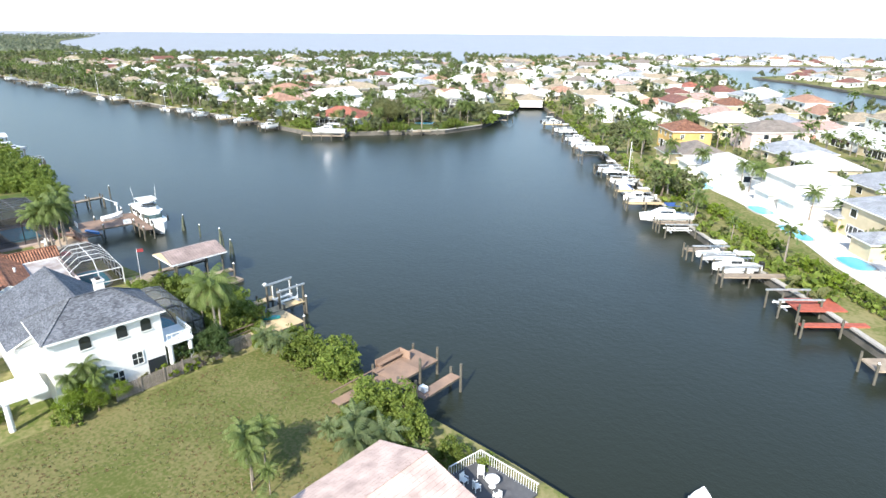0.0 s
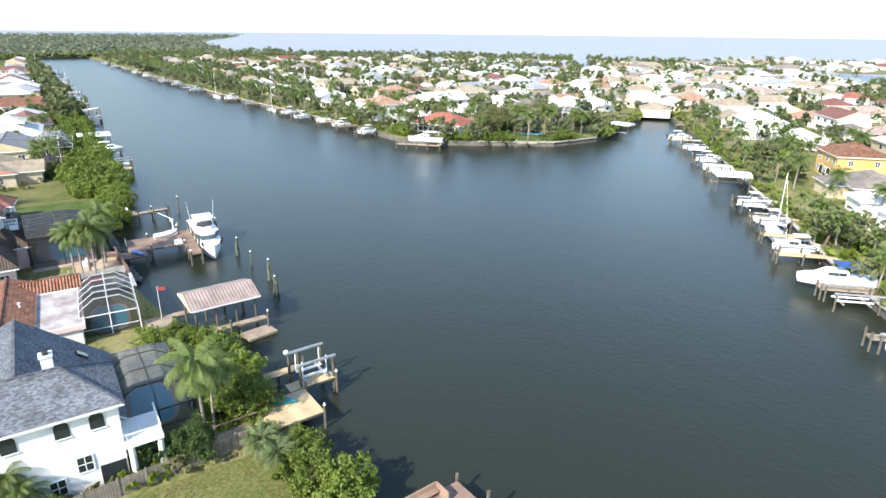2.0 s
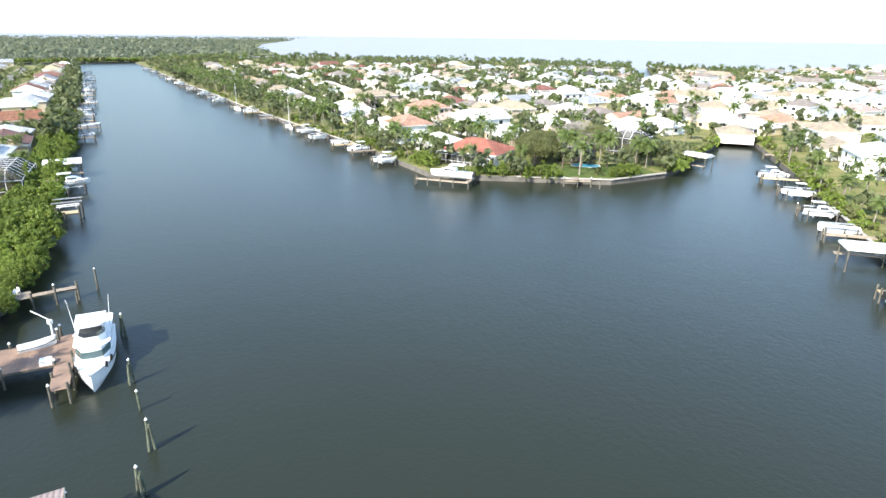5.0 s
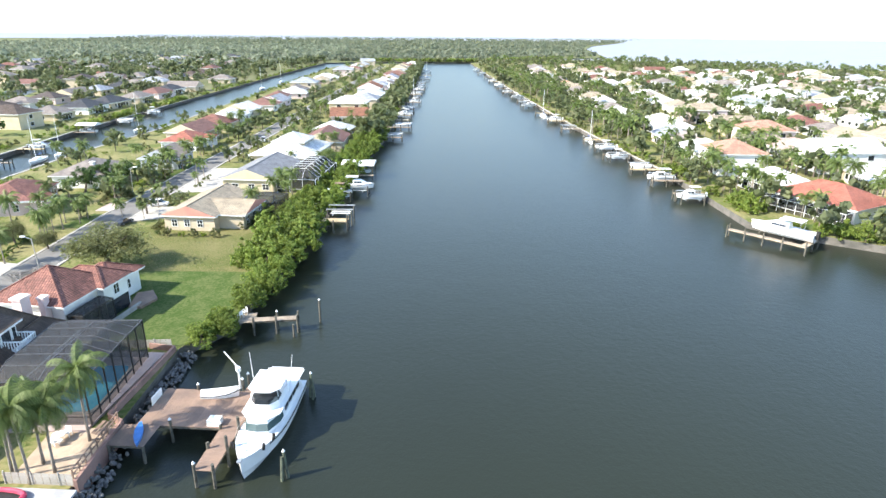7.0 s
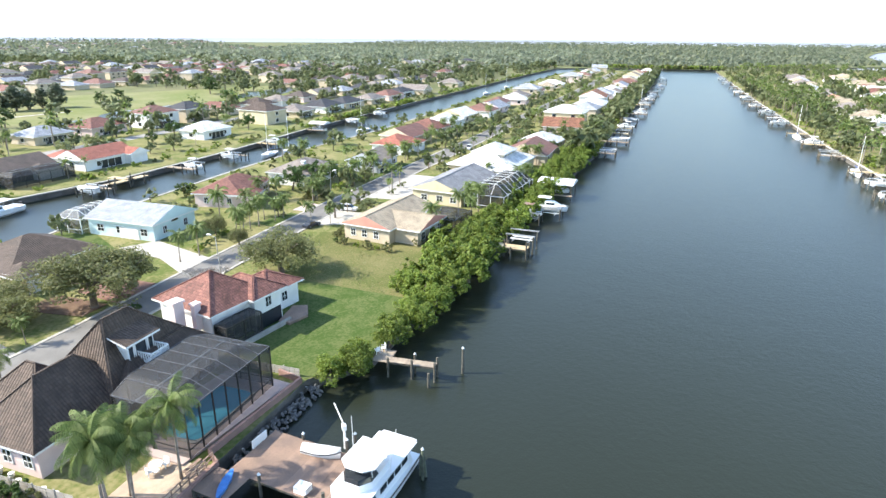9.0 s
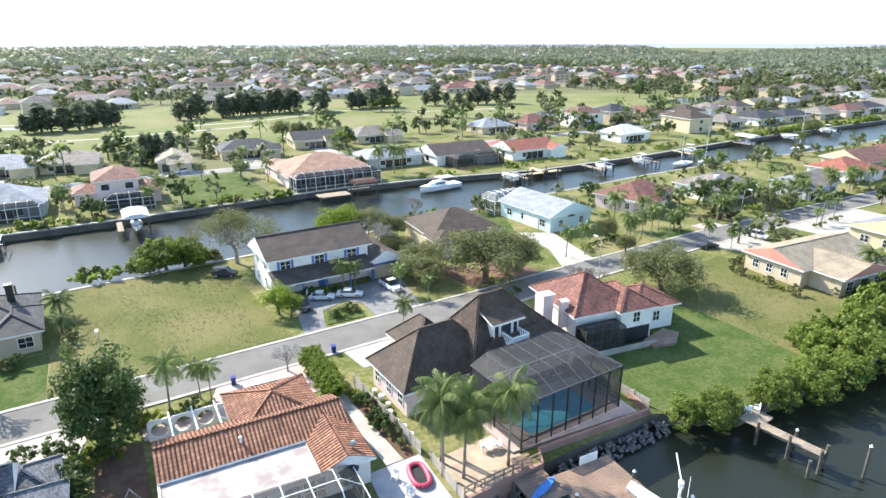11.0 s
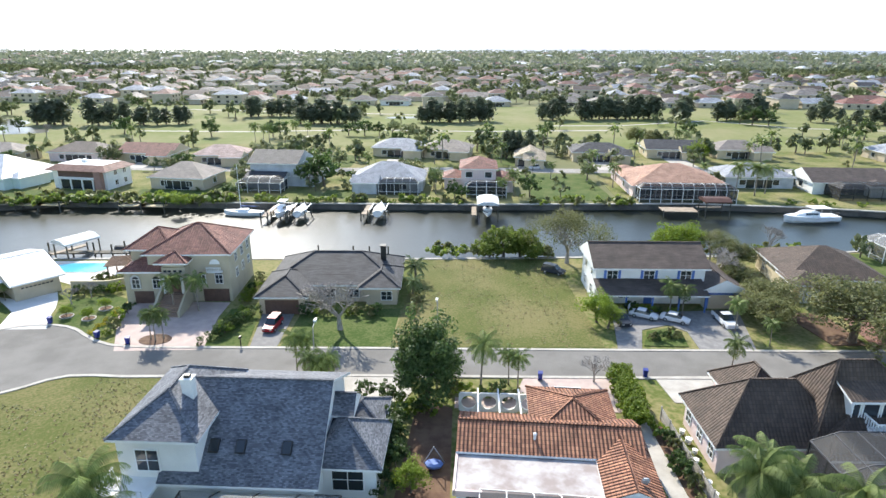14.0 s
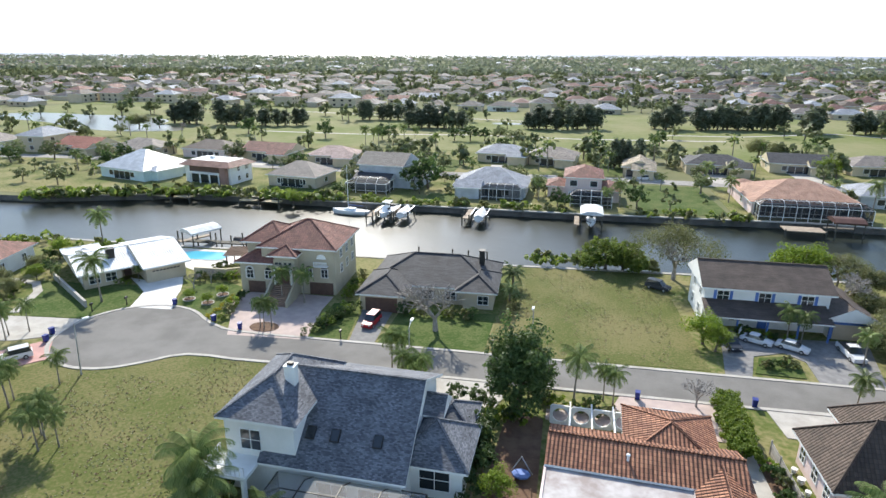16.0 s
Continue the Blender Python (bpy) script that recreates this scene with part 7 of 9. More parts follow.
def covered_lift(x, y, rot, L=8.0, W=4.6, m=None, label="boat lift under a white canvas canopy"):
    t = thing("covered_boat_lift", label, "boat lift", pose(x, y, WATER, 0, 0, rot))
    for sx in (-1, 1):
        for sy in (-1, 1):
            part("piling", G().tube((sx * L * 0.45, sy * W * 0.46, -1.2), (sx * L * 0.45, sy * W * 0.46, 4.0), 0.14, 0.13, 8), M_pile, t)
    g = G()
    pr = [(-W / 2, 3.9), (-W / 2, 4.2), (-W * 0.2, 4.75), (W * 0.2, 4.75), (W / 2, 4.2), (W / 2, 3.9)]
    g.loft([[(xx, a, b) for a, b in pr] for xx in (-L / 2, L / 2)])
    part("canopy", g, m or M_canvas, t)
    part("deck", G().box(-L / 2, -W / 2 - 1.2, 1.5, L / 2, -W / 2 - 0.1, 1.7), M_wood, t)
    return t


covered_lift(-233, 32.5, 90, 9, 7)
small_boat(-233, 32.0, 90, 7.0, 1.4, "console")


def berth(x, y, out, r, lift=True, boat=None, sail=False):
    """A pier that leaves the shore at (x, y) in direction out (degrees), with a lift or a boat beside it."""
    L = r.uniform(6, 9.5)
    dx, dy = math.cos(radians(out)), math.sin(radians(out))
    nx, ny = -dy, dx
    d = dock(x, y, out, [(-1.5, -0.75, L, 0.75)], [(L, -0.8, 2.6, r.random() < 0.4), (L, 0.8, 2.6, False), (L * 0.5, -0.8, 2.6, False), (L * 0.5, 0.8, 1.9, False), (L * 0.1, -0.8, 1.9, False)], "weathered wooden pier standing on dark pilings", 1.7, r.choice((M_wood, M_wood, M_newwood)), "piers along the canals", far=True)
    s = r.choice((-1, 1))
    px, py = x + dx * L * 0.55 + nx * s * 3.0, y + dy * L * 0.55 + ny * s * 3.0
    if sail:
        sailboat(px, py, out + 90 + r.choice((0, 180)), r.uniform(8.5, 11), r.uniform(10, 13.5))
    else:
        if lift:
            boat_lift(px, py, out, 5.6, 3.4)
        if boat or r.random() < 0.62:
            small_boat(px, py, out + r.choice((0, 180)), r.uniform(5.6, 8.0), 1.45 if lift else 0.1, r.choice(("console", "cabin", "cover", "console")), "white motorboat raised on a boat lift" if lift else "white motorboat afloat beside its pier")


r = random.Random(4)
for i, x in enumerate((-292, -318, -340, -356, -380, -412, -436, -460, -490, -520, -548, -590, -640, -700)):
    berth(x, 33.5, 90, r, True, None, i in (6, 12))
shoreN = [(-212, 119), (-226, 119), (-240, 118), (-262, 116), (-278, 115), (-292, 113.5), (-318, 111), (-342, 109.5), (-370, 107.5), (-405, 105.5), (-430, 104), (-450, 103), (-478, 102), (-507, 101), (-540, 100), (-575, 98.5), (-620, 96.5), (-680, 94.5), (-740, 92)]
for i, (x, y) in enumerate(shoreN):
    berth(x, y + 0.5, 270, r, i not in (5, 8), i in (0, 1, 4), i in (5, 8))
# big sport boat on its lift off the point
dock(-179.6, 122.8, 42, [(-9.0, -4.6, 5.6, -3.4), (4.4, -3.38, 5.6, 2.0)], [(-9, -4.6, 2.6, False), (-5.5, -4.6, 2.6, False), (-2, -4.6, 2.6, False), (1.5, -4.6, 2.6, False), (5.6, -4.6, 2.6, False), (5.6, 2, 2.6, False), (-9, -3.4, 2.6, False), (-5.5, 3, 2.6, False), (1.5, 3, 2.6, False), (5.6, -1, 1.9, False)], "pale wooden dock round a large boat lift", 1.7, M_wood, far=True)
t = small_boat(-179.3, 122.4, 222, 11.5, 2.1, "cabin", "large white sport fishing boat on a lift")
dock(-164.5, 152, -32, [(-1.5, -0.8, 3.0, 0.8), (2.0, -3.5, 3.4, 3.5)], [(3.4, -3.5, 2.6, True), (3.4, 3.5, 2.6, True), (3.4, 0, 1.9, False), (2.0, -3.5, 1.9, False), (5.0, 5.5, 2.6, True)], "short pale wooden dock at the point", 1.7, M_wood, far=True)
covered_lift(-164, 199, 10, 8, 5)
berth(-160, 236, 225, r, False, False)
# the diagonal bank, from far to near
for x, y, kind in ((-137, 204, "b"), (-126, 196, "b"), (-113, 183, "b"), (-100, 169, "b"), (-90, 158, "c"), (-79, 148, "b"), (-70, 138.5, "b"), (-62, 130, "s"), (-55, 122, "b"), (-44.5, 112.5, "blue"), (-33, 102.5, "b"), (-24, 95, "b"), (-14.5, 88, "red"), (-6, 80.5, "e")):
    if kind == "c":
        covered_lift(x - 3, y - 3, 225, 8, 5)
    elif kind == "blue":
        berth(x, y, 225, r, True, False)
        small_boat(x - 4.5, y - 1.2, 225, 10.5, 1.5, "cabin", "white cruiser with a blue canvas top on a lift", M_blueb)
    elif kind == "red":
        dock(x, y, 225, [(-1.5, -3.5, 5, 0.5), (-1.5, 4.0, 7, 5.0)], [(5, -3.5, 2.6, False), (5, 0.5, 2.6, False), (7, 5, 2.6, False), (7, 4, 2.6, False), (2, 5, 2.6, False)], "red-painted wooden dock with a boat lift", 1.7, mat("red_deck_paint", (0.42, 0.11, 0.07), 0.7), far=True)
        boat_lift(x - 4.6, y - 1.2, 225, 5.6, 3.4)
    elif kind == "e":
        dock(x + 2.0, y - 2.0, 225, [(-1.5, -1.4, 5.5, 1.4)], [(5.5, -1.4, 2.6, False), (5.5, 1.4, 2.6, True), (2, 1.4, 2.6, False), (2, -1.4, 1.9, False)], "small weathered grey wooden dock", 1.7, M_wood, far=True)
    else:
        berth(x, y, 225, r, kind != "s", kind == "b", kind == "s")

# second canal, far bank then near bank
for x, y, kind in ((15, -79, "w"), (-10, -79.5, "w"), (-33, -78, "dk"), (-42, -78, "b"), (-46, -78.5, "b"), (-64, -80, "l"), (-92, -80, "c"), (-141, -85, "r"), (-190, -79.5, "b"), (-200, -78, "w"), (-217, -78, "b"), (-240, -79, "b"), (-262, -81, "b"), (-300, -83, "c"), (-330, -85, "b"), (-360, -87, "b")):
    if kind == "w":
        dock(x, y, 90, [(-5.5, -1, 2.5, 1), (0.4, -5.5, 2.5, 5.5)], [(2.5, -5.5, 2.6, False), (2.5, 5.5, 2.6, False), (2.5, 0, 2.6, False), (0.4, -5.5, 2.6, False)], "pale timber dock built out from the bank", 1.7, M_newwood, far=True)
    elif kind == "c":
        covered_lift(x, y + 2.5, 90, 7.5, 5)
        small_boat(x, y + 2.5, 90, 6.5, 1.2, "console")
    elif kind == "r":
        covered_lift(x - 4, y + 3.5, 0, 6, 5, R_redmix, "boat lift under a small red tiled roof")
        dock(x + 3, y + 3, 0, [(-3, -2, 5, 2)], [(-3, 2, 1.9, False), (5, 2, 1.9, False)], "grey wooden dock by the seawall", 1.6, M_wood, far=True)
    elif kind == "dk":
        sailboat(x - 2, y + 1.5, 0, 9, 11, "dark-hulled sailboat with a bare mast")
    else:
        berth(x, y, 90, r, True, kind == "b")
small_boat(-166, -79, 8, 12.5, 0.0, "cabin", "white flybridge motor cruiser moored along the bank")
covered_lift(-15.8, -44.0, 62, 6.5, 4.6, None, "boat lift under a white metal canopy")
dock(-18, -43.2, 4, [(-9, -2.0, 8, -0.4), (-1.2, -0.5, 0.2, 2.6)], [(-9, -2.0, 3.0, True), (-6, -2.0, 3.4, False), (-3.5, -2.0, 2.8, False), (0, -2.4, 3.0, False), (4, -2.4, 2.6, False), (8, -2.0, 3.2, False), (-7.5, -0.4, 2.4, False)], "dark wooden dock along the seawall", 1.6, M_pile, far=True)
small_boat(-24.0, -46.8, 184, 5.2, 1.1, "cover", "dark covered boat on a low lift", M_dark)
sailboat(-249, -68, 10, 10, 13)
sailboat(-258, -66, 10, 9.5, 12)
sailboat(-310, -66, 5, 11, 14)
sailboat(-500, -72, 5, 11, 14)
sailboat(-560, -74, 5, 11, 15)
sailboat(-640, 28, 0, 11, 14)
for x in (-66.5, -69.5, -73, -60):
    part("piling", G().tube((0, 0, -1.2), (0, 0, 3.0), 0.15, 0.14, 8), M_pile, thing("mooring_piling", "single tall mooring piling with a white cap", "piling", pose(x, -46.5, WATER), "mooring pilings"))

# rocks below the retaining wall
rr = random.Random(9)
rocks = []
for i in range(8):
    b = G().ball((0, 0, 0), 0.24, 0.19, 0.15, 6, 4)
    b.v = [(x * rr.uniform(0.7, 1.25), y * rr.uniform(0.7, 1.25), z * rr.uniform(0.7, 1.25)) for x, y, z in b.v]
    rocks.append(mesh_of("rock", b, M_rock))
rb = thing("riprap_bank", "bank of loose grey rocks below the brick wall", "rocks", pose(0, 0, 0))
for i in range(300):
    u = rr.random()
    x = -107.5 - 26 * u
    yb = 24.9 - 1.0 * u
    k = rr.random()
    part("rock", rocks[i % 8], None, rb, m=pose(x, yb + 0.5 + 1.5 * k, LAND - 0.5 - 0.9 * k, rr.uniform(0, 360), rr.uniform(0, 360), rr.uniform(0, 360)) @ Matrix.Diagonal((1.15, 1.15, 1.15, 1)))

# a field of bare pilings off the far bank of the second canal
pf = thing("dock", "row of weathered bare pilings before a low dock", "dock", pose(-196, -76, WATER))
for i in range(14):
    part("piling", G().tube((i * 1.6 - 10, (i % 3) * 1.6 - 1.5, -1), (i * 1.6 - 10, (i % 3) * 1.6 - 1.5, 2.2 + 0.3 * (i % 4)), 0.17, 0.15, 7), M_pile, pf)
part("deck", G().box(-9.5, -2.6, 1.3, 6.0, -1.4, 1.45), M_wood, pf)

# ---- drives, walls and fences of the near lots ----
patch("drive_mansion", [(-52.6, -18.2), (-54.5, -8.6), (-43.5, -7.6), (-38.5, -17.5), (-38.8, -23.0), (-52.4, -23.2)], M_paver, "pinkish paved forecourt", LAND + 0.07, "drive")
patch("drive_white_house", [(-24.4, -12.6), (-31.0, -13.2), (-28.6, -17.6), (-27.8, -19.8), (-26.1, -22.9), (-24.2, -25.6), (-19.6, -22.6), (-16.0, -23.2), (-19.2, -20.8), (-22.4, -18.2)], mat("bright_concrete", (0.66, 0.64, 0.60), 0.85, col2=(0.58, 0.56, 0.52), scale=0.6, fine=9), "bright concrete drive fanning out to the garage", LAND + 0.075, "drive")
patch("drive_grey_house", [(-60.2, -9.2), (-63.6, -9.4), (-63.0, -20.2), (-58.4, -20.2)], mat("grey_drive", (0.22, 0.212, 0.20), 0.9, col2=(0.17, 0.165, 0.155)), "grey concrete drive", LAND + 0.07, "drive")
patch("drive_blue_house", [(-107.0, -11.4), (-110.0, -11.5), (-111.5, -17.2), (-115.5, -19.0), (-117.5, -17.0), (-117.4, -11.7), (-124.5, -11.9), (-127.2, -24.6), (-108.6, -22.4)], mat("worn_drive", (0.24, 0.232, 0.222), 0.9, col2=(0.17, 0.165, 0.158)), "worn grey concrete drive with a turning loop", LAND + 0.07, "drive")
patch("island_blue_house", [(-110.6, -12.6), (-112.0, -16.8), (-115.3, -18.0), (-116.6, -16.4), (-116.2, -12.6)], M_lawn, "small grass island in the drive", LAND + 0.11, "lawn")
patch("drive_orange_house", [(-94.5, -4.0), (-104.3, -4.6), (-104.6, 2.6), (-86.6, 2.6), (-86.6, 0.6), (-93.0, 0.2)], M_paver, "pinkish paved drive", LAND + 0.07, "drive")
patch("drive_shingle_house", [(-71.8, -3.0), (-81.4, -3.5), (-81.8, -0.4), (-80.0, 5.0), (-74.0, 5.4)], M_conc, "pale concrete drive", LAND + 0.07, "drive")
patch("drive_brown_house", [(-109.6, -5.0), (-116.4, -5.4), (-115.2, 0.6), (-110.4, 0.4)], M_conc, "pale concrete drive", LAND + 0.07, "drive")
patch("drive_east", [(-21.0, -7.4), (-12.0, -6.3), (-2.0, -4.6), (-2.0, 4.0), (-16.9, 0.4), (-21.2, -2.0)], M_conc, "pale concrete drive", LAND + 0.07, "drive")
patch("drive_pink", [(-21.9, -1.2), (-25.6, 3.6), (-20.0, 9.4), (-16.6, 4.6)], mat("pink_drive", (0.50, 0.29, 0.25), 0.9, col2=(0.42, 0.24, 0.21), fine=9), "pink paved drive", LAND + 0.08, "drive")
patch("drive_maroon", [(-140, -12.6), (-148, -13.2), (-147.5, -22.5), (-141, -22.5)], mat("brick_drive", (0.24, 0.13, 0.10), 0.9), "reddish paved drive", LAND + 0.07, "drive")
patch("drive_aqua", [(-153.0, -14.0), (-160.5, -14.6), (-164.0, -29.8), (-158.0, -33.0), (-156.8, -22.0)], M_conc, "pale concrete drive", LAND + 0.07, "drive")
patch("drive_far_a", [(-192, -15.5), (-198, -15.6), (-199, -19), (-192, -19)], M_paver, "pinkish paved drive", LAND + 0.07, "drive")
patch("drive_far_b", [(-183.5, -9.0), (-196, -9.3), (-196, 2.4), (-190, 2.6)], M_conc, "pale concrete drive", LAND + 0.07, "drive")
patch("drive_far_c", [(-208, -9.3), (-236, -9.4), (-236, 1.5), (-210, 2.4)], M_conc, "pale concrete drive", LAND + 0.07, "drive")
patch("bed_mulch_a", [(-82.6, 0.5), (-86.4, 2.8), (-86.6, 17), (-81.8, 17.5)], M_mulch, "dark mulch bed between the houses", LAND + 0.06, "garden bed")
patch("bed_mulch_b", [(-106.4, 5.0), (-107.7, 4.6), (-108.5, 17.5), (-107.2, 17.5)], M_mulch, "brown mulch strip along the fence", LAND + 0.06, "garden bed")
patch("path_side", [(-104.6, 3.2), (-106.3, 3.0), (-107.1, 17.5), (-105.4, 17.5)], M_conc, "pale concrete side path between the houses", LAND + 0.065, "path")
patch("bed_mulch_c", [(-135, -14), (-139.4, -14.2), (-139, -24), (-133, -24)], M_mulch, "reddish mulch under the trees", LAND + 0.06, "garden bed")
patch("lawn_turn", [(-11.0, -6.3), (-20.6, -7.6), (-21.6, -9.4), (-24.2, -12.6), (-22.4, -18.0), (-19.2, -20.6), (-14.1, -19.6), (-3.0, -18.6), (-5.6, -15.0)], M_lawn, "green front lawn by the turning circle", LAND + 0.05)
band("path_garden", [(-9.4, -7.0), (-8.2, -9.8), (-6.0, -14.6), (-2.6, -17.6), (3, -18)], 1.3, LAND + 0.07, M_conc, "pale garden path beside the lawn", 0.2, category="path")
patch("lawn_mansion", [(-30.8, -13.8), (-28.4, -19.7), (-28.6, -22.4), (-33.0, -25.4), (-36.6, -23.6), (-38.9, -12.4), (-38.5, -10.9), (-34.4, -13.2)], M_lawn, "green front garden with planted rings", LAND + 0.05)
patch("lawn_grey_house", [(-64.0, -10.0), (-78.0, -10.6), (-78.0, -22.5), (-64.0, -20.4)], M_lawn, "green front lawn of the grey-roofed house", LAND + 0.05)
patch("lawn_grey_side", [(-54.2, -9.2), (-59.8, -9.5), (-57.6, -22.0), (-53.4, -21.0)], M_lawn, "green side lawn", LAND + 0.05)
patch("lawn_aqua", [(-151.5, -49.5), (-162.5, -52), (-162.4, -44), (-157.6, -33.4), (-152.4, -33)], M_lawn, "bright green lawn by the canal", LAND + 0.05)
patch("lawn_shrub_a", [(-180, -15), (-190, -15.5), (-190, -18), (-180, -20)], M_lawn, "green front lawn with palms", LAND + 0.055)
patch("lawn_shrub_b", [(-222, -16), (-250, -16), (-250, -22), (-226, -28)], M_lawn, "green front lawn with palms", LAND + 0.055)


def board_fence(line, h, m, label, w=0.14, gap=0.05, step=None):
    """A fence of upright boards between posts, along a line."""
    f = thing("fence", label, "fence", pose(line[0][0], line[0][1], LAND))
    o = Vector((line[0][0], line[0][1], 0))
    bm = mesh_of("board", G().box(-w / 2, -0.012, 0.05, w / 2, 0.012, h), m)
    pm = mesh_of("post", G().box(-0.06, -0.06, -0.2, 0.06, 0.06, h + 0.12), m)
    for p, q in zip(line, line[1:]):
        p, q = Vector((*p, 0)) - o, Vector((*q, 0)) - o
        L = (q - p).length
        a = math.degrees(math.atan2((q - p).y, (q - p).x))
        n = int(L / (w + gap))
        for i in range(n):
            c = p.lerp(q, (i + 0.5) / n)
            part("board", bm, None, f, m=pose(c.x, c.y, 0, 0, 0, a))
        for i in range(int(L / 2.4) + 1):
            c = p.lerp(q, i * 2.4 / L)
            part("post", pm, None, f, m=pose(c.x, c.y, 0, 0, 0, a))
        for z in (0.4, h - 0.3):
            part("rail", G().beam((p.x, p.y, z), (q.x, q.y, z), 0.07, 0.05), m, f)
    return f


board_fence([(-58.2, 13.2), (-58.8, 20), (-59.4, 28.2)], 1.6, M_fence, "weathered grey-brown board fence beside the vacant lot", 0.17, 0.03)
board_fence([(-107.9, 3.6), (-108.3, 11.0), (-108.8, 17.8)], 1.5, M_conc, "pale panel fence between the two houses", 0.9, 0.02)
board_fence([(-109.2, 19.0), (-109.0, 25.0)], 1.2, M_conc, "low pale panel fence beside the patio", 0.6, 0.02)
board_fence([(-132.4, 13.8), (-133.2, 23.0)], 1.1, M_conc, "low pale panel fence beside the lawn", 0.6, 0.02)
f = thing("railing", "brown wooden railing along the patio edge", "railing", pose(-109, 25.1, LAND))
for i in range(9):
    part("post", G().box(-0.05, -0.05, 0.4, 0.05, 0.05, 1.75), M_redwood, f, m=pose(-i * 1.03, -0.05 * i, 0))
for z in (1.2, 1.7):
    part("rail", G().beam((0, 0, z), (-8.3, -0.4, z), 0.09), M_redwood, f)
band("wall_drive_white", [(-4.2, -19.8), (-11.2, -15.4), (-18.2, -11.0)], 0.35, LAND + 1.1, M_conc, "low pale garden wall by the turning circle", 1.2, category="wall")
band("wall_front_court", [(-25.6, -27.0), (-31.2, -27.4), (-33.6, -29.0)], 0.3, LAND + 1.4, M_cream, "cream courtyard wall", 1.5, category="wall")
g = thing("pergola", "brown timber pergola beside the pool", "pergola", pose(-30.4, -33.4, LAND, 0, 0, 15))
for x in (-1.6, 1.6):
    for y in (-2.2, 2.2):
        part("post", G().box(x - 0.1, y - 0.1, 0, x + 0.1, y + 0.1, 2.5), M_redwood, g)
for i in range(9):
    part("rafter", G().box(-2.1, -2.4 + i * 0.6, 2.5, 2.1, -2.3 + i * 0.6, 2.68), M_redwood, g)


# ---- cars, bins, lamps ----
def car(x, y, rot, m, label, kind="sedan"):
    c = thing("car", label, "car" if kind != "pickup" else "pickup truck", pose(x, y, LAND + 0.07, 0, 0, rot) @ Matrix.Diagonal((0.87, 0.87, 0.87, 1)))
    L, W = {"sedan": (4.5, 1.8), "suv": (4.6, 1.85), "pickup": (5.6, 1.95)}[kind]
    belt = {"sedan": 0.85, "suv": 1.05, "pickup": 1.05}[kind]
    top = {"sedan": 1.35, "suv": 1.75, "pickup": 1.8}[kind]
    prof = {"sedan": [(-0.5, 0.75), (-0.42, 0.9), (0.22, 0.9), (0.5, 0.62)], "suv": [(-0.5, 1.0), (-0.48, 1.06), (0.2, 1.05), (0.48, 0.85)], "pickup": [(-0.5, 1.02), (-0.48, 1.06), (0.22, 1.06), (0.49, 0.9)]}[kind]
    rings = []
    for u, z in prof:
        w = W / 2 * (1 if -0.45 < u < 0.4 else 0.9)
        rings.append([(u * L, -w, 0.3), (u * L, -w * 1.02, 0.55), (u * L, -w * 0.93, z), (u * L, w * 0.93, z), (u * L, w * 1.02, 0.55), (u * L, w, 0.3)])
    part("body", G().loft(rings), m, c)
    cab = {"sedan": ((-0.36, -0.22, 0.06, 0.24)), "suv": (-0.48, -0.42, 0.08, 0.24), "pickup": (-0.1, -0.06, 0.12, 0.25)}[kind]
    k = W / 2
    rings = [[(cab[0] * L, -k * 0.88, belt), (cab[0] * L, k * 0.88, belt)], [(cab[1] * L, -k * 0.72, top), (cab[1] * L, k * 0.72, top)], [(cab[2] * L, -k * 0.72, top), (cab[2] * L, k * 0.72, top)], [(cab[3] * L, -k * 0.86, belt), (cab[3] * L, k * 0.86, belt)]]
    g = G()
    a, b, cc, d = rings
    g.poly([a[0], b[0], b[1], a[1]]).poly([cc[0], d[0], d[1], cc[1]]).poly([a[0], d[0], cc[0], b[0]]).poly([a[1], b[1], cc[1], d[1]])
    part("glasshouse", g, M_glass, c, "dark car windows")
    part("roof_panel", G().prism([(b[0][0] - 0.05, b[0][1] - 0.03), (cc[0][0] + 0.05, cc[0][1] - 0.03), (cc[1][0] + 0.05, cc[1][1] + 0.03), (b[1][0] - 0.05, b[1][1] + 0.03)], top - 0.01, top + 0.05), m, c)
    if kind == "pickup":
        part("bed_floor", G().box(-0.48 * L, -k * 0.8, 0.98, -0.12 * L, k * 0.8, 1.07), M_dark, c)
    for ux in (-0.3, 0.31):
        for s in (-1, 1):
            w = part("wheel", G().tube((ux * L, s * (k - 0.2), 0.33), (ux * L, s * (k + 0.02), 0.33), 0.33, 0.33, 14), M_dark, c)
            part("rim", G().tube((ux * L, s * (k + 0.0), 0.33), (ux * L, s * (k + 0.03), 0.33), 0.19, 0.19, 10), M_alu, w)
    for s in (-1, 1):
        part("headlight", G().box(0.475 * L, s * k * 0.62 - 0.15, 0.6, 0.49 * L, s * k * 0.62 + 0.15, 0.72), M_trim, c)
    return c


CW = mat("white_car_paint", (0.66, 0.66, 0.66), 0.4, col2=(0.60, 0.60, 0.60), bump=0.0)
CR = mat("red_car_paint", (0.36, 0.016, 0.025), 0.45, bump=0.0)
CB = mat("dark_car_paint", (0.025, 0.03, 0.04), 0.4, bump=0.0)
car(-109.2, -19.4, 100, CB, "dark off-road car parked in the drive", "suv")
v = car(-112.8, -21.3, 152, CW, "white sports coupe with its boot lid open")
part("boot_lid", G().box(-2.5, -0.75, 1.0, -2.42, 0.75, 1.8), CW, v)
car(-116.8, -20.2, 150, CW, "white convertible parked behind the grass island")
car(-123.5, -20.0, 95, CW, "white pickup truck parked before the garage", "pickup")
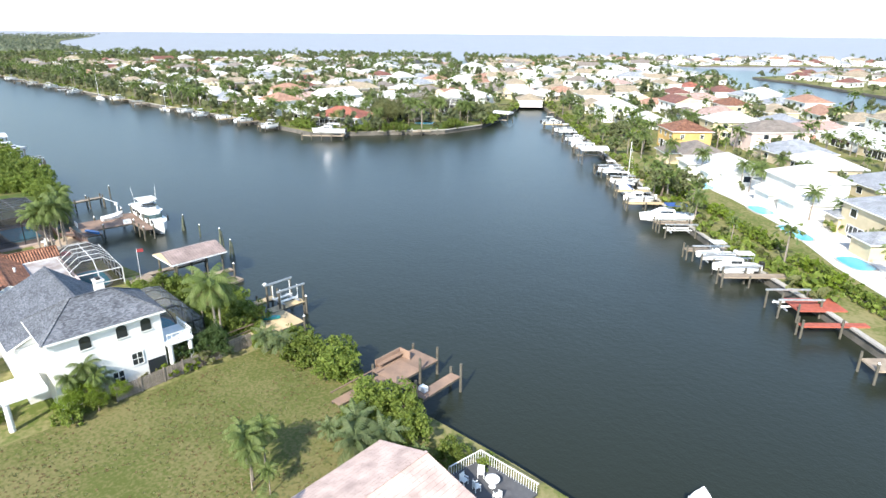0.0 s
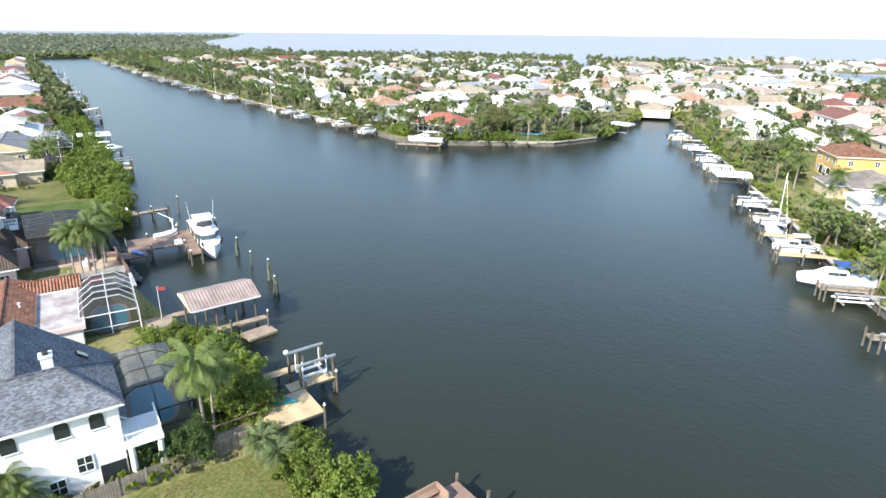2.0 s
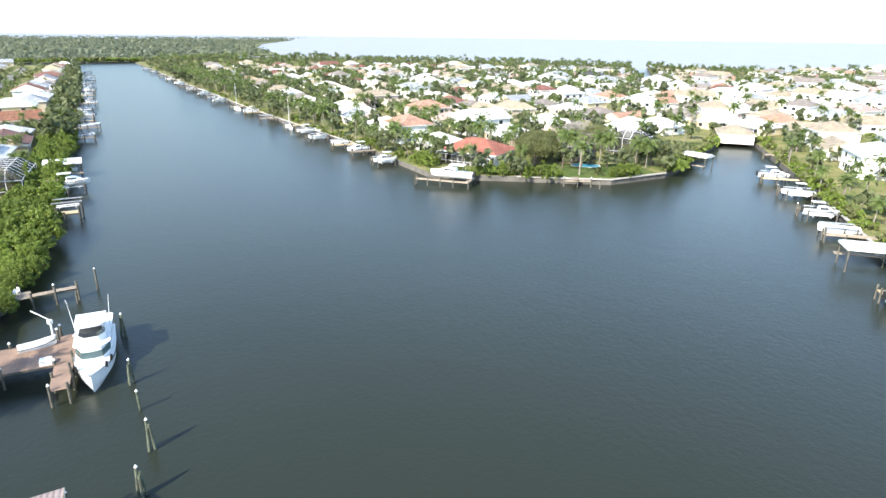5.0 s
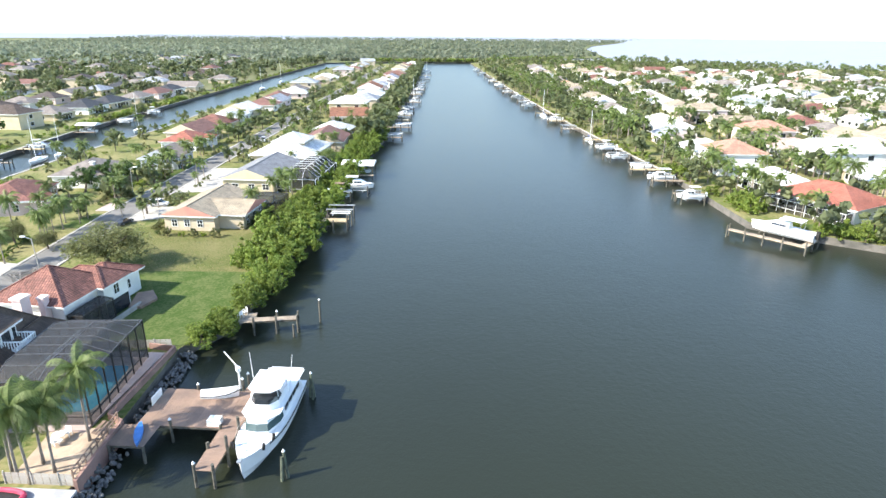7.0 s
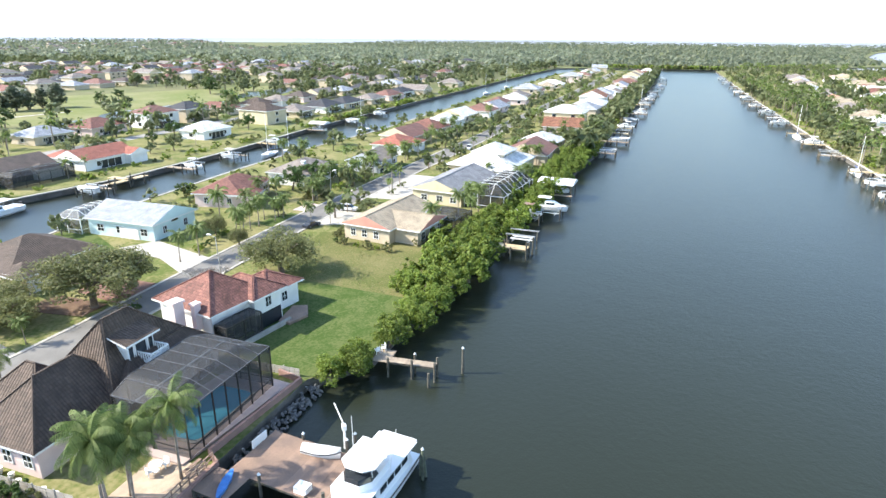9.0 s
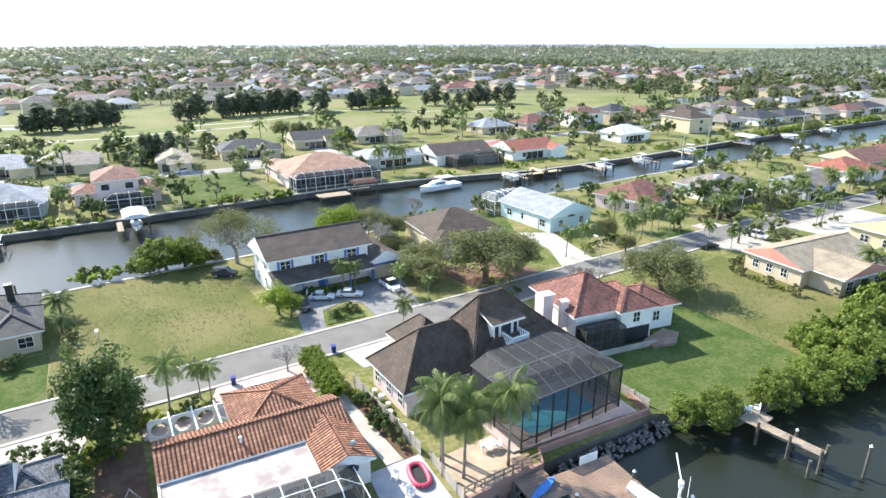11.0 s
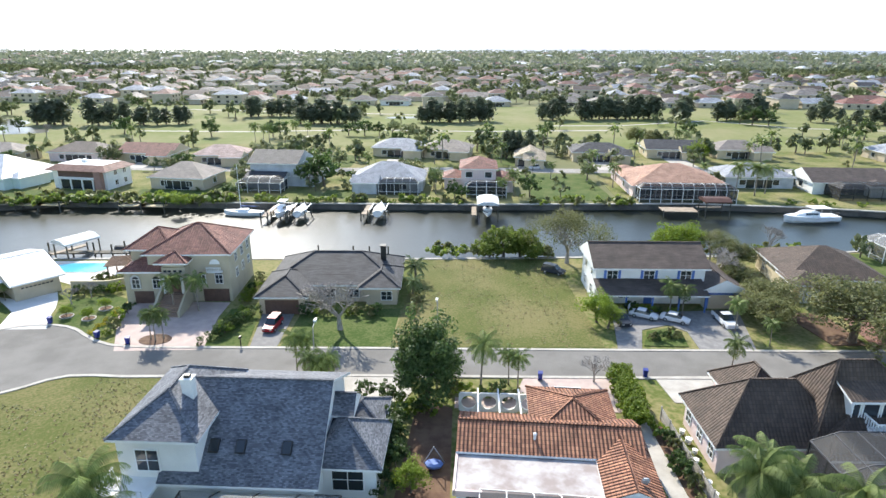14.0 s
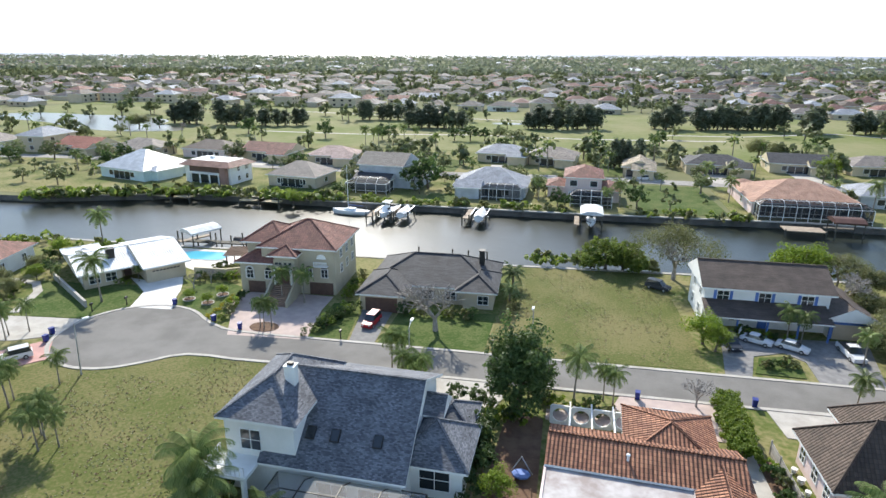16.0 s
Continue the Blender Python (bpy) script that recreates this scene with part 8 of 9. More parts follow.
car(-102.2, -38.2, 150, CB, "dark blue car parked on the vacant lot", "suv")
car(-61.4, -15.2, 85, CR, "red car parked on the drive", "suv")
car(-21.8, 4.6, 50, CW, "white car parked on the pink drive", "suv")
car(-183.0, -8.0, 170, CB, "dark car parked by the street", "sedan")
car(-196.5, -7.0, 100, CW, "white car parked on the drive", "suv")
car(-281.0, -8.0, 10, CW, "white pickup truck parked by the street", "pickup")
car(-108.0, -129.0, 20, CW, "white van parked in the far street", "suv")
BIN = mat("blue_plastic_bin", (0.02, 0.035, 0.22), 0.45)
for x, y in ((-96.3, -3.6), (-44.3, -9.6), (-30.4, -14.9), (-39.4, -11.0), (-62.4, -2.2), (-108.6, -4.9), (-20.6, -2.4), (-21.6, -0.4)):
    b = thing("wheelie_bin", "dark blue wheeled refuse bin by the kerb", "bin", pose(x, y, LAND + 0.06, 0, 0, random.uniform(-20, 20)) @ Matrix.Diagonal((0.85, 0.85, 0.9, 1)), "refuse bins along the street")
    part("body", G().loft([[(-0.25, -0.28, 0.06), (0.25, -0.28, 0.06), (0.25, 0.28, 0.06), (-0.25, 0.28, 0.06)], [(-0.31, -0.36, 1.0), (0.31, -0.36, 1.0), (0.31, 0.36, 1.0), (-0.31, 0.36, 1.0)]]), BIN, b)
    part("lid", G().box(-0.33, -0.38, 1.0, 0.33, 0.42, 1.08), BIN, b)
    for s in (-1, 1):
        part("wheel", G().tube((s * 0.24, 0.3, 0.12), (s * 0.3, 0.3, 0.12), 0.12, 0.12, 10), M_dark, b)
for x, y, a in ((-32.6, 5.8, 235), (-84.0, -11.8, 90), (-70.5, -2.2, 270), (-154.5, -6.6, 270), (-205, -17.0, 90)):
    s = thing("street_lamp", "slender grey street lamp with a small head", "street lamp", pose(x, y, LAND, 0, 0, a))
    part("pole", G().tube((0, 0, 0), (0.3, 0, 6.6), 0.1, 0.06, 8), M_conc, s)
    part("arm", G().tube((0.3, 0, 6.55), (1.4, 0, 6.9), 0.04, 0.035, 6), M_alu, s)
    part("lamp_head", G().box(1.2, -0.14, 6.82, 1.9, 0.14, 7.0), M_trim, s)
for x, y in ((-58.9, -9.9), (-79.0, -11.4), (-23.4, -13.2), (-20.2, -9.9), (-120.5, -4.8)):
    b = thing("mailbox", "dark mailbox on a post by the kerb", "mailbox", pose(x, y, LAND))
    part("post", G().box(-0.06, -0.06, 0, 0.06, 0.06, 1.1), M_dark, b)
    part("box", G().box(-0.12, -0.25, 1.1, 0.12, 0.25, 1.4), M_dark, b)
t = thing("play_swing", "blue cloth swing on a frame in the yard", "swing", pose(-85.0, 12.4, LAND))
part("seat", G().ball((0, 0, 0.55), 0.9, 0.7, 0.3), M_blue, t)
part("frame", G().tube((-1.0, -0.8, 0), (0, 0, 2.4), 0.05, 0.05, 6).tube((1.0, -0.8, 0), (0, 0, 2.4), 0.05, 0.05, 6), M_alu, t)

# ---- trees and shrubs near the street ----
def palms(*spots):
    for x, y, s in spots:
        plant(f"palm{random.randrange(3)}", x, y, s * (0.78 if x < -180 else 1))


def mangroves(*spots):
    for x, y, s in spots:
        plant(("finegrove" if x > -165 else "mangrove") + str(random.randrange(3)), x, y, s, z=LAND - 0.5)


for x, y, k, s in ((-83.6, 1.6, "darktree0", 1.18), (-105.2, -43.5, "willow0", 1.15), (-159.7, 1.4, "oak0", 1.05), (-138.0, -15.2, "oak1", 1.3), (-142.5, -15.6, "oak2", 1.1), (-79.2, -34, "thatch0", 1.6), (-79.3, -28, "thatch1", 1.3), (-123.5, -46, "lime0", 0.9), (-126.5, -46.5, "lime1", 0.95), (-127.5, -35, "bare2", 7.5), (-97.2, -46.8, "finegrove0", 1.75), (-94.2, -46.6, "finegrove1", 1.9), (-91.6, -46.2, "finegrove2", 1.3), (-99.4, -46.6, "finegrove0", 1.2), (-105.8, -19.4, "lime2", 0.62), (-107.0, -17.6, "lime1", 0.5), (-129.5, -20.5, "oak0", 0.7), (-131, -24, "oak1", 0.75), (-102.4, -3.4, "bare0", 3.6), (-131, -46, "willow1", 0.7), (-133.5, -43, "oak2", 0.75), (-147, -4.4, "bare0", 4.5), (-151.5, -4.0, "bare2", 4.5)):
    plant(k, x, y, s, wide=s * {"bare": 1.35, "oak0": 1.55, "oak1": 1.45, "oak2": 1.3}.get(k[:4], 1.0))
plant("bare1", -70.6, -15.2, 8.0, wide=14)
for x, y in ((-80.4, 6.8), (-80.8, 9.6), (-81.0, 12.5), (-79.6, 2.4), (-76.9, 1.4), (-81.0, 16.0), (-72.4, 0.6)):
    plant(f"treegreen{random.randrange(3)}", x, y, random.uniform(0.32, 0.5))
palms((-89.4, -0.6, 0.72), (-93.6, -1.8, 0.5), (-92.6, -2.4, 0.48), (-70.8, 0.2, 0.55), (-72.8, 0.4, 0.55), (-71.6, 1.2, 0.5), (-47.4, -10.6, 0.5), (-46.6, -11.0, 0.45), (-48.2, -11.2, 0.42), (-18.8, -13.4, 0.85), (-31.9, 8.2, 0.46), (-30.4, 13.4, 0.62), (-29.6, 12.0, 0.5), (-118.6, -5.6, 0.55), (-67.0, 26.0, 0.6), (-84.5, -1.2, 0.6), (0.6, -36.4, 0.8))
palms((-45.6, -19.6, 0.62), (-49.0, -20.0, 0.6), (-16.9, -2.4, 0.5), (-16.0, 0.4, 0.55), (-15.2, -0.8, 0.5), (-7.5, -17.4, 0.4), (-18.6, -22.0, 0.3), (-124.0, -17.5, 0.5), (-116.8, -22.6, 0.55), (-118.4, -22.2, 0.5), (-126.8, -13.6, 0.4), (-29.8, 27.4, 0.3), (-39.6, 18.8, 0.5), (-41.0, 17.8, 0.45), (-38.8, 17.2, 0.55), (-37.8, 16.6, 0.48), (-36.4, 17.4, 0.3))
palms((-156.8, -17.4, 0.6), (-160.5, -16.6, 0.65), (-183.9, -8.6, 0.7), (-186.4, -5.6, 0.5), (-195.4, -30.3, 0.8), (-198.6, -28.0, 0.75), (-183.6, -20.2, 0.8), (-183.1, -17.0, 0.7), (-186.0, -17.0, 0.75), (-201.0, -18.2, 0.7), (-204.0, -19.0, 0.7), (-206.5, -21.0, 0.75), (-219.1, -24.7, 0.8), (-225.0, -21.0, 0.8), (-229.0, -20.0, 0.75), (-233.0, -21.0, 0.8), (-240.3, -48.0, 0.95), (-202.2, 17.0, 0.8), (-204.0, 19.4, 0.85), (-200.4, 20.6, 0.7), (-173.8, -17.6, 0.55), (-177.0, -18.6, 0.6), (-172, -16.8, 0.5), (-233, 22.0, 0.8), (-236, 24.0, 0.8), (-277, 9, 0.7))
palms((-280, 11, 0.7), (-283, 8, 0.7), (-252, -19, 0.7), (-256, -21, 0.8), (-215.4, -6.4, 0.5), (-262, -19, 0.75), (-276, -22, 0.85), (-280, -20, 0.8), (-285, -24, 0.8), (-292, -19, 0.7), (-246, -8, 0.5))
for x, y, s in ((-34.4, 24.4, 1.6), (-37.0, 26.2, 1.5), (-33.6, 26.8, 1.4), (-38.6, 24.6, 0.9), (-57.0, 28.6, 1.3), (-54.6, 29.4, 1.3), (-60.4, 12.4, 1.3)):
    plant(f"thatch{random.randrange(3)}", x, y, s)
for x, y, k, s in ((-59.6, 24.0, "darktree0", 0.5), (-58.4, 9.2, "lime0", 0.35), (-57.8, 11.4, "lime1", 0.3)):
    plant(k, x, y, s)
# clipped hedge by the drive
h = []
for i in range(330):
    u, w = random.random(), random.uniform(-1.25, 1.25)
    h.append((0.3 * u + w, 10.5 * u, random.choice((random.uniform(0.3, 1.6), 1.7)), 0.4))
hd = thing("hedge", "tall bright green clipped hedge beside the drive", "hedge", pose(-105.4, -4.6, LAND))
part("foliage", leaf_cloud(h, 46, 0.125, 1.0), L_lime, hd)
part("stem", G().tube((0, 0, 0), (0, 0, 0.9), 0.06, 0.05, 6).tube((0.2, 5, 0), (0.2, 5, 0.9), 0.06, 0.05, 6).tube((0.3, 9.6, 0), (0.3, 9.6, 0.9), 0.06, 0.05, 6), M_bark, hd)
h = [(0.03 * i + random.uniform(-.3, .3), -0.5 * i + random.uniform(-.3, .3), random.uniform(0.2, 0.5), 0.35) for i in range(16)]
hd = thing("hedge", "low hedge with yellow blossom along the forecourt", "hedge", pose(-37.9, -11.8, LAND))
part("foliage", leaf_cloud(h, 60, 0.09, 1.0), leaf_mat("yellow_blossom", (0.45, 0.36, 0.02), (0.20, 0.22, 0.03)), hd)
part("stem", G().tube((0, 0, 0), (0, 0, 0.4), 0.04, 0.03, 6), M_bark, hd)
patch("bed_palms", [(-47.2 + 2.1 * math.cos(a), -10.9 + 1.5 * math.sin(a)) for a in [2 * math.pi * i / 16 for i in range(16)]], M_mulch, "oval mulch bed with palms in the forecourt", LAND + 0.12, "garden bed")
h = [(-0.13 * i / 1.0 + random.uniform(-.25, .25), -0.28 * i + random.uniform(-.2, .2), random.uniform(0.2, 1.7), 0.4) for i in range(52)]
hd = thing("hedge", "tall dark clipped hedge along the forecourt", "hedge", pose(-53.6, -9.4, LAND))
part("foliage", leaf_cloud(h, 60, 0.10, 1.0), L_dark, hd)
part("stem", G().tube((0, 0, 0), (0, 0, 0.9), 0.05, 0.04, 6), M_bark, hd)
for x, y, n, dx, dy in ((-87, 0.2, 9, -0.8, 0.05), (-81.6, 3.8, 5, -0.7, -0.1), (-56.6, -19.6, 6, 0.3, 1.5), (-64.6, -19.8, 8, -1.5, 0), (-54.6, -23, 7, 0.1, -1.6), (-112.4, -14.2, 5, -0.8, -0.3), (-107.2, 6.0, 7, -0.1, 1.6), (-59.6, 14.6, 6, 0.1, 1.5), (-109.6, -22.6, 6, -1.5, 0), (-40, -12, 4, 0.3, -2.2), (-28.2, -25.0, 6, -1.0, -0.2), (-28.6, -29.4, 4, -0.9, -0.6), (-1, -16.4, 6, -1.1, 1.9), (5, -28, 8, -1.4, -0.9), (-135, -8, 4, -1.5, -.1), (-179, 0, 8, -1.2, 0.1), (-180.5, 16.5, 5, -1.6, 0.3), (-176, 2, 6, 0.1, 2.2), (-61.2, 21.0, 4, 0.3, 1.2), (-80.5, -28, 5, 0.1, 2.0), (-17.4, -20.4, 4, 1.6, -0.4), (-162.0, -18, 6, -2, -0.5), (-196, -20, 6, -2.0, -0.2)):
    for i in range(n):
        plant(f"shrub{random.randrange(3)}", x + dx * i + random.uniform(-.3, .3), y + dy * i + random.uniform(-.3, .3), random.uniform(0.7, 1.5))
# planted rings in the front garden, with a leafless shrub beside them
for x, y in ((-31.2, -17.2), (-34.8, -16.6), (-35.2, -20.0)):
    t = thing("planting_ring", "round bed with a pale stone edging on the lawn", "garden bed", pose(x, y, LAND + 0.05), "planted rings on the lawn")
    part("edging", G().loft([[(q * math.cos(math.pi * j / 12), q * math.sin(math.pi * j / 12), z) for j in range(24)] for q, z in ((0.95, -0.04), (0.95, 0.12), (0.8, 0.12), (0.8, 0.02))], caps=False), M_conc, t)
    part("soil", G().tube((0, 0, -0.02), (0, 0, 0.05), 0.82, 0.82, 20), M_mulch, t)
    plant("lime1", x, y, 0.24)
plant("bare2", -29.2, -21.4, 3.0, wide=3.8)
plant("bare0", -30.6, -24.0, 2.6, wide=3.2)
for x, y, k, s in ((-3.2, -11.6, "oak2", 0.5), (0.5, -13.5, "oak1", 0.6), (-1.6, -18.8, "lime0", 0.4), (4.0, -30.0, "lime2", 0.5), (-2.2, -21.2, "treegreen0", 0.4), (1.8, -22.5, "oak0", 0.45)):
    plant(k, x, y, s)
# mangroves on the banks
mangroves((-135, 26, 1.0), (-137.5, 28, 1.1), (-139.5, 27, 1.0), (-144.5, 29, 1.2), (-148, 28, 1.1), (-151, 30, 1.2), (-154, 28, 1.2), (-157, 30, 1.3), (-160, 27, 1.5), (-163, 30, 1.6), (-166, 27.5, 1.7), (-169, 31, 1.7), (-172, 28, 1.8), (-175, 30.5, 1.8), (-178, 27, 1.7), (-181, 30, 1.7), (-184, 27, 1.6), (-187, 25, 1.3), (-190, 24, 1.3), (-161, 24, 1.3), (-165, 23, 1.2), (-172, 23.5, 1.4), (-179, 22, 1.4), (-185, 20, 1.3), (-47, 31.5, 1.3), (-49.5, 33, 1.2))
mangroves((-52, 31, 1.2), (-55, 31.4, 1.1), (-59.2, 29.4, 0.8), (-39.5, 30, 1.3), (-36.5, 31, 1.3), (-34, 29.5, 1.2), (-38, 27.6, 1.1), (-64, 30, 1.3), (-67, 29.6, 1.2), (-70, 30.8, 1.3), (-73, 29.0, 1.2), (-76, 30.2, 1.3), (-79, 28.6, 1.2), (-82, 27.0, 1.1), (-64.6, 27.2, 1.1), (-69.4, 27.6, 1.0), (-74.5, 27.0, 1.0), (-83.6, 24.4, 0.9), (-29.5, 30.5, 0.8), (-26.8, 32.2, 0.5))
x = -192.0
while x > -300:
    for y in (25.5, 30.5):
        plant(f"mangrove{random.randrange(3)}", x + random.uniform(-1, 1), y + (200 + x) * -0.02 + random.uniform(-1, 1), random.uniform(0.9, 1.6), z=LAND - 0.4)
    x -= random.uniform(3.2, 5.0)
# the point across the basin
for x, y, k, s in ((-188, 157, "oak0", 1.45), (-184.5, 153.5, "oak1", 1.3), (-191, 161, "oak2", 1.3), (-197, 180, "bare0", 11), (-193, 184, "willow0", 1.1), (-201, 163, "oak0", 1.0), (-168, 184, "treefar0", 1.0), (-166, 187, "treefar1", 1.1), (-176, 184, "oak1", 0.8)):
    plant(k, x, y, s, wide=s * 1.15)
for x, y, s in ((-182.5, 162.7, 1.05), (-181, 164.5, 1.0), (-175.3, 170.3, 1.05), (-173.3, 171.4, 1.0), (-165.5, 178.9, 0.9), (-167, 176, 0.95), (-189.5, 134.5, 0.7), (-192, 133, 0.6), (-181, 146, 0.75), (-208, 129, 0.8), (-205, 131, 0.75), (-224, 126, 0.9), (-232, 130, 0.9), (-190, 170, 0.9), (-205, 160, 0.9), (-216, 154, 0.9), (-212, 156, 0.95)):
    plant(f"palm{random.randrange(3)}", x, y, s)
for x, y, s in ((-184, 127.5, 0.9), (-181.5, 131.5, 1.1), (-179, 134.5, 1.2), (-177, 137.2, 1.2), (-172.8, 142, 1.3), (-170.5, 145, 1.4), (-168.4, 147.8, 1.2), (-161, 163.6, 1.2), (-161, 167, 1.3), (-161.5, 170, 1.0), (-196, 124, 1.4), (-200, 124, 1.5), (-204, 124, 1.1), (-232, 122, 1.2), (-236, 121, 1.1), (-226, 122, 1.0), (-212, 122, 1.0)):
    plant(f"mangrove{random.randrange(3)}", x, y, s, z=LAND - 0.4)
patch("lawn_point", [(-187.5, 126), (-175, 141), (-166.6, 152.5), (-161, 161), (-160.5, 178), (-172, 180), (-181, 163), (-188, 146)], M_lawn, "green lawn on the point", LAND + 0.05)

# the diagonal bank: pale pool decks, pools and a hedge above the seawall
patch("terrace_bank", [(-62, 148.5), (-46, 136.5), (-31, 122.5), (-19, 106.5), (-7, 94.5), (14, 104), (0, 122), (-20, 142), (-42, 158)], mat("bright_paving", (0.68, 0.66, 0.62), 0.8, col2=(0.60, 0.58, 0.54), scale=0.4, fine=6), "bright paved pool decks along the bank", LAND + 0.08, "terrace")
pool(pose(-38.5, 131.5, LAND + 0.05, 0, 0, -45), 6, 3.6, "oval swimming pool with pale turquoise water")
pool(pose(-28.6, 120.2, LAND + 0.05, 0, 0, -45), 9, 3.0, "long swimming pool with pale turquoise water")
pool(pose(-16.8, 110.0, LAND + 0.05, 0, 0, -45), 6, 4.0, "swimming pool with pale turquoise water")
pool(pose(-55.6, 143.8, LAND + 0.05, 0, 0, -45), 6, 3.4, "swimming pool with pale turquoise water")
for i in range(46):
    u = i / 45
    x, y = -64 + 57 * u, 137.6 - 51 * u
    if 0.62 < u < 0.68 or 0.2 < u < 0.24:
        continue
    plant(f"bushfar{random.randrange(2)}", x + 1.2 + random.uniform(-.4, .4), y + 1.2 + random.uniform(-.4, .4), random.uniform(0.55, 0.85), z=LAND - 0.1)
for x, y, s in ((-46, 146, 0.75), (-43, 144, 0.8), (-49, 149, 0.7), (-12, 106, 0.6), (-8, 112, 0.8), (-22, 134, 0.4), (-60, 152, 0.8), (-72, 160, 0.8)):
    plant(f"palm{random.randrange(3)}", x, y, s)
small_boat(-11.6, 39.2, 107, 8.0, 0.0, "cabin", "white motorboat with a bow rail, moored")
for x, y, a in ((-26.0, 30.6, 40), (-25.2, 29.2, 160), (-23.4, 29.6, 250), (-26.4, 29.0, 90)):
    patio_chair(x, y, a, LAND + 0.25)
patio_table(-24.6, 30.4, LAND + 0.25)

# plants round the shingle house and the orange house
for x, y, k, s in ((-59.6, 10.6, "lime0", 0.42), (-58.4, 13.6, "lime1", 0.27), (-60.4, 21.6, "treegreen1", 0.45), (-85.4, -3.2, "treegreen2", 0.4), (-71.4, -1.4, "oak1", 0.42), (-80.4, 9.4, "treegreen0", 0.5), (-81.6, 12.6, "treegreen1", 0.4), (-83.2, 15.6, "lime2", 0.42), (-57.4, 9.0, "mangrove0", 0.6), (-62.4, 3.6, "mangrove1", 0.6), (-64.6, 2.6, "mangrove2", 0.5)):
    plant(k, x, y, s)
for x, y, s in ((-59.8, 10.0, 0.42), (-60.2, 11.4, 0.5), (-59.4, 11.8, 0.38), (-68.0, -3.6, 0.6), (-69.2, -3.8, 0.55)):
    plant(f"palm{random.randrange(3)}", x, y, s, label="bushy palm with arching green fronds" if s < 0.55 else "")

for i in range(9):
    OCC.append((-62 + 6.6 * i, 148 - 6.0 * i, 6.5))

for x, y, s, w in ((-109.9, 19.6, 0.92, 0.8), (-109.2, 21.2, 0.98, 0.85), (-110.6, 22.4, 0.86, 0.8), (-115.0, 23.0, 1.0, 0.8), (-111.8, 20.6, 0.85, 0.85), (-110.6, 18.6, 0.8, 0.8)):
    plant(f"palm{random.randrange(3)}", x, y, s, wide=w)
p = plant("palm2", -61.6, 25.2, 1.0, wide=0.95, label="tall palm with a skirt of dead brown fronds")
part("dead_fronds", palm_crown(7.7, 77, 9, 2.6, 5, 5, 0.15), L_palmdry, p, "hanging dry brown fronds", m=pose(0, 0, 0.0) @ Matrix.Diagonal((0.7, 0.7, 0.9, 1)))
plant("palm0", -62.8, 26.2, 0.85)

# pots and pale stones along the pink house's side wall
for i in range(7):
    x, y = -109.3 + random.uniform(-.25, .25), 6.0 + 1.5 * i
    b = thing("garden_pot", "white stone garden pot on the grass", "pot", pose(x, y, LAND, 0, 0, 40 * i), "pots beside the pink house")
    s = random.uniform(0.7, 1.2)
    part("body", G().loft([[(s * q * math.cos(k), s * q * math.sin(k), s * z) for k in [math.pi * j / 5 for j in range(10)]] for q, z in ((0.18, 0), (0.3, 0.25), (0.26, 0.5), (0.32, 0.56))]), M_white, b)
    part("soil", G().tube((0, 0, s * 0.48), (0, 0, s * 0.55), s * 0.27, s * 0.27, 10), M_mulch, b)

# tufts of weed on the bare lots
def weeds(name, boxes, n, m, label):
    r = random.Random(77)
    g = G()
    for _ in range(n):
        x0, y0, x1, y1 = r.choice(boxes)
        x, y = r.uniform(x0, x1), r.uniform(y0, y1)
        if math.sin(x * 0.61 + 1.3 * math.sin(y * 0.23)) + math.sin(y * 0.47 + x * 0.13) < r.uniform(-1.8, 1.2):
            continue
        h = r.uniform(0.02, 0.06)
        for k in range(5):
            a, q = r.uniform(0, 6.28), r.uniform(0.06, 0.16)
            c, d = math.cos(a), math.sin(a)
            g.solid([(x - d * 0.05, y + c * 0.05, LAND + 0.03), (x + d * 0.05, y - c * 0.05, LAND + 0.03), (x + c * q + d * 0.04, y + d * q - c * 0.04, LAND + 0.04 + h), (x + c * q - d * 0.04, y + d * q + c * 0.04, LAND + 0.04 + h)], [(0, 1, 2, 3)])
    solo(name, g, m, label, "grass", kind="stuff")


weeds("weeds_green", [(-57.5, -1.5, -45, 30), (-44, 4.5, -31, 30), (-102, -44, -79, -12), (-181, -2, -158, 25)], 5000, L_oak, "low green weeds scattered over the dry lots")
weeds("weeds_dry", [(-57.5, -1.5, -45, 30), (-44, 4.5, -31, 30), (-102, -44, -79, -12)], 2500, L_palmdry, "dry tufts and fallen leaves on the mown lots")

# ---- trees over the second canal, on the golf course and along the street ----
def trees(kind, *spots):
    for x, y, s in spots:
        plant(f"{kind}{random.randrange(3)}", x, y, s, wide=s * random.uniform(1.0, 1.2))


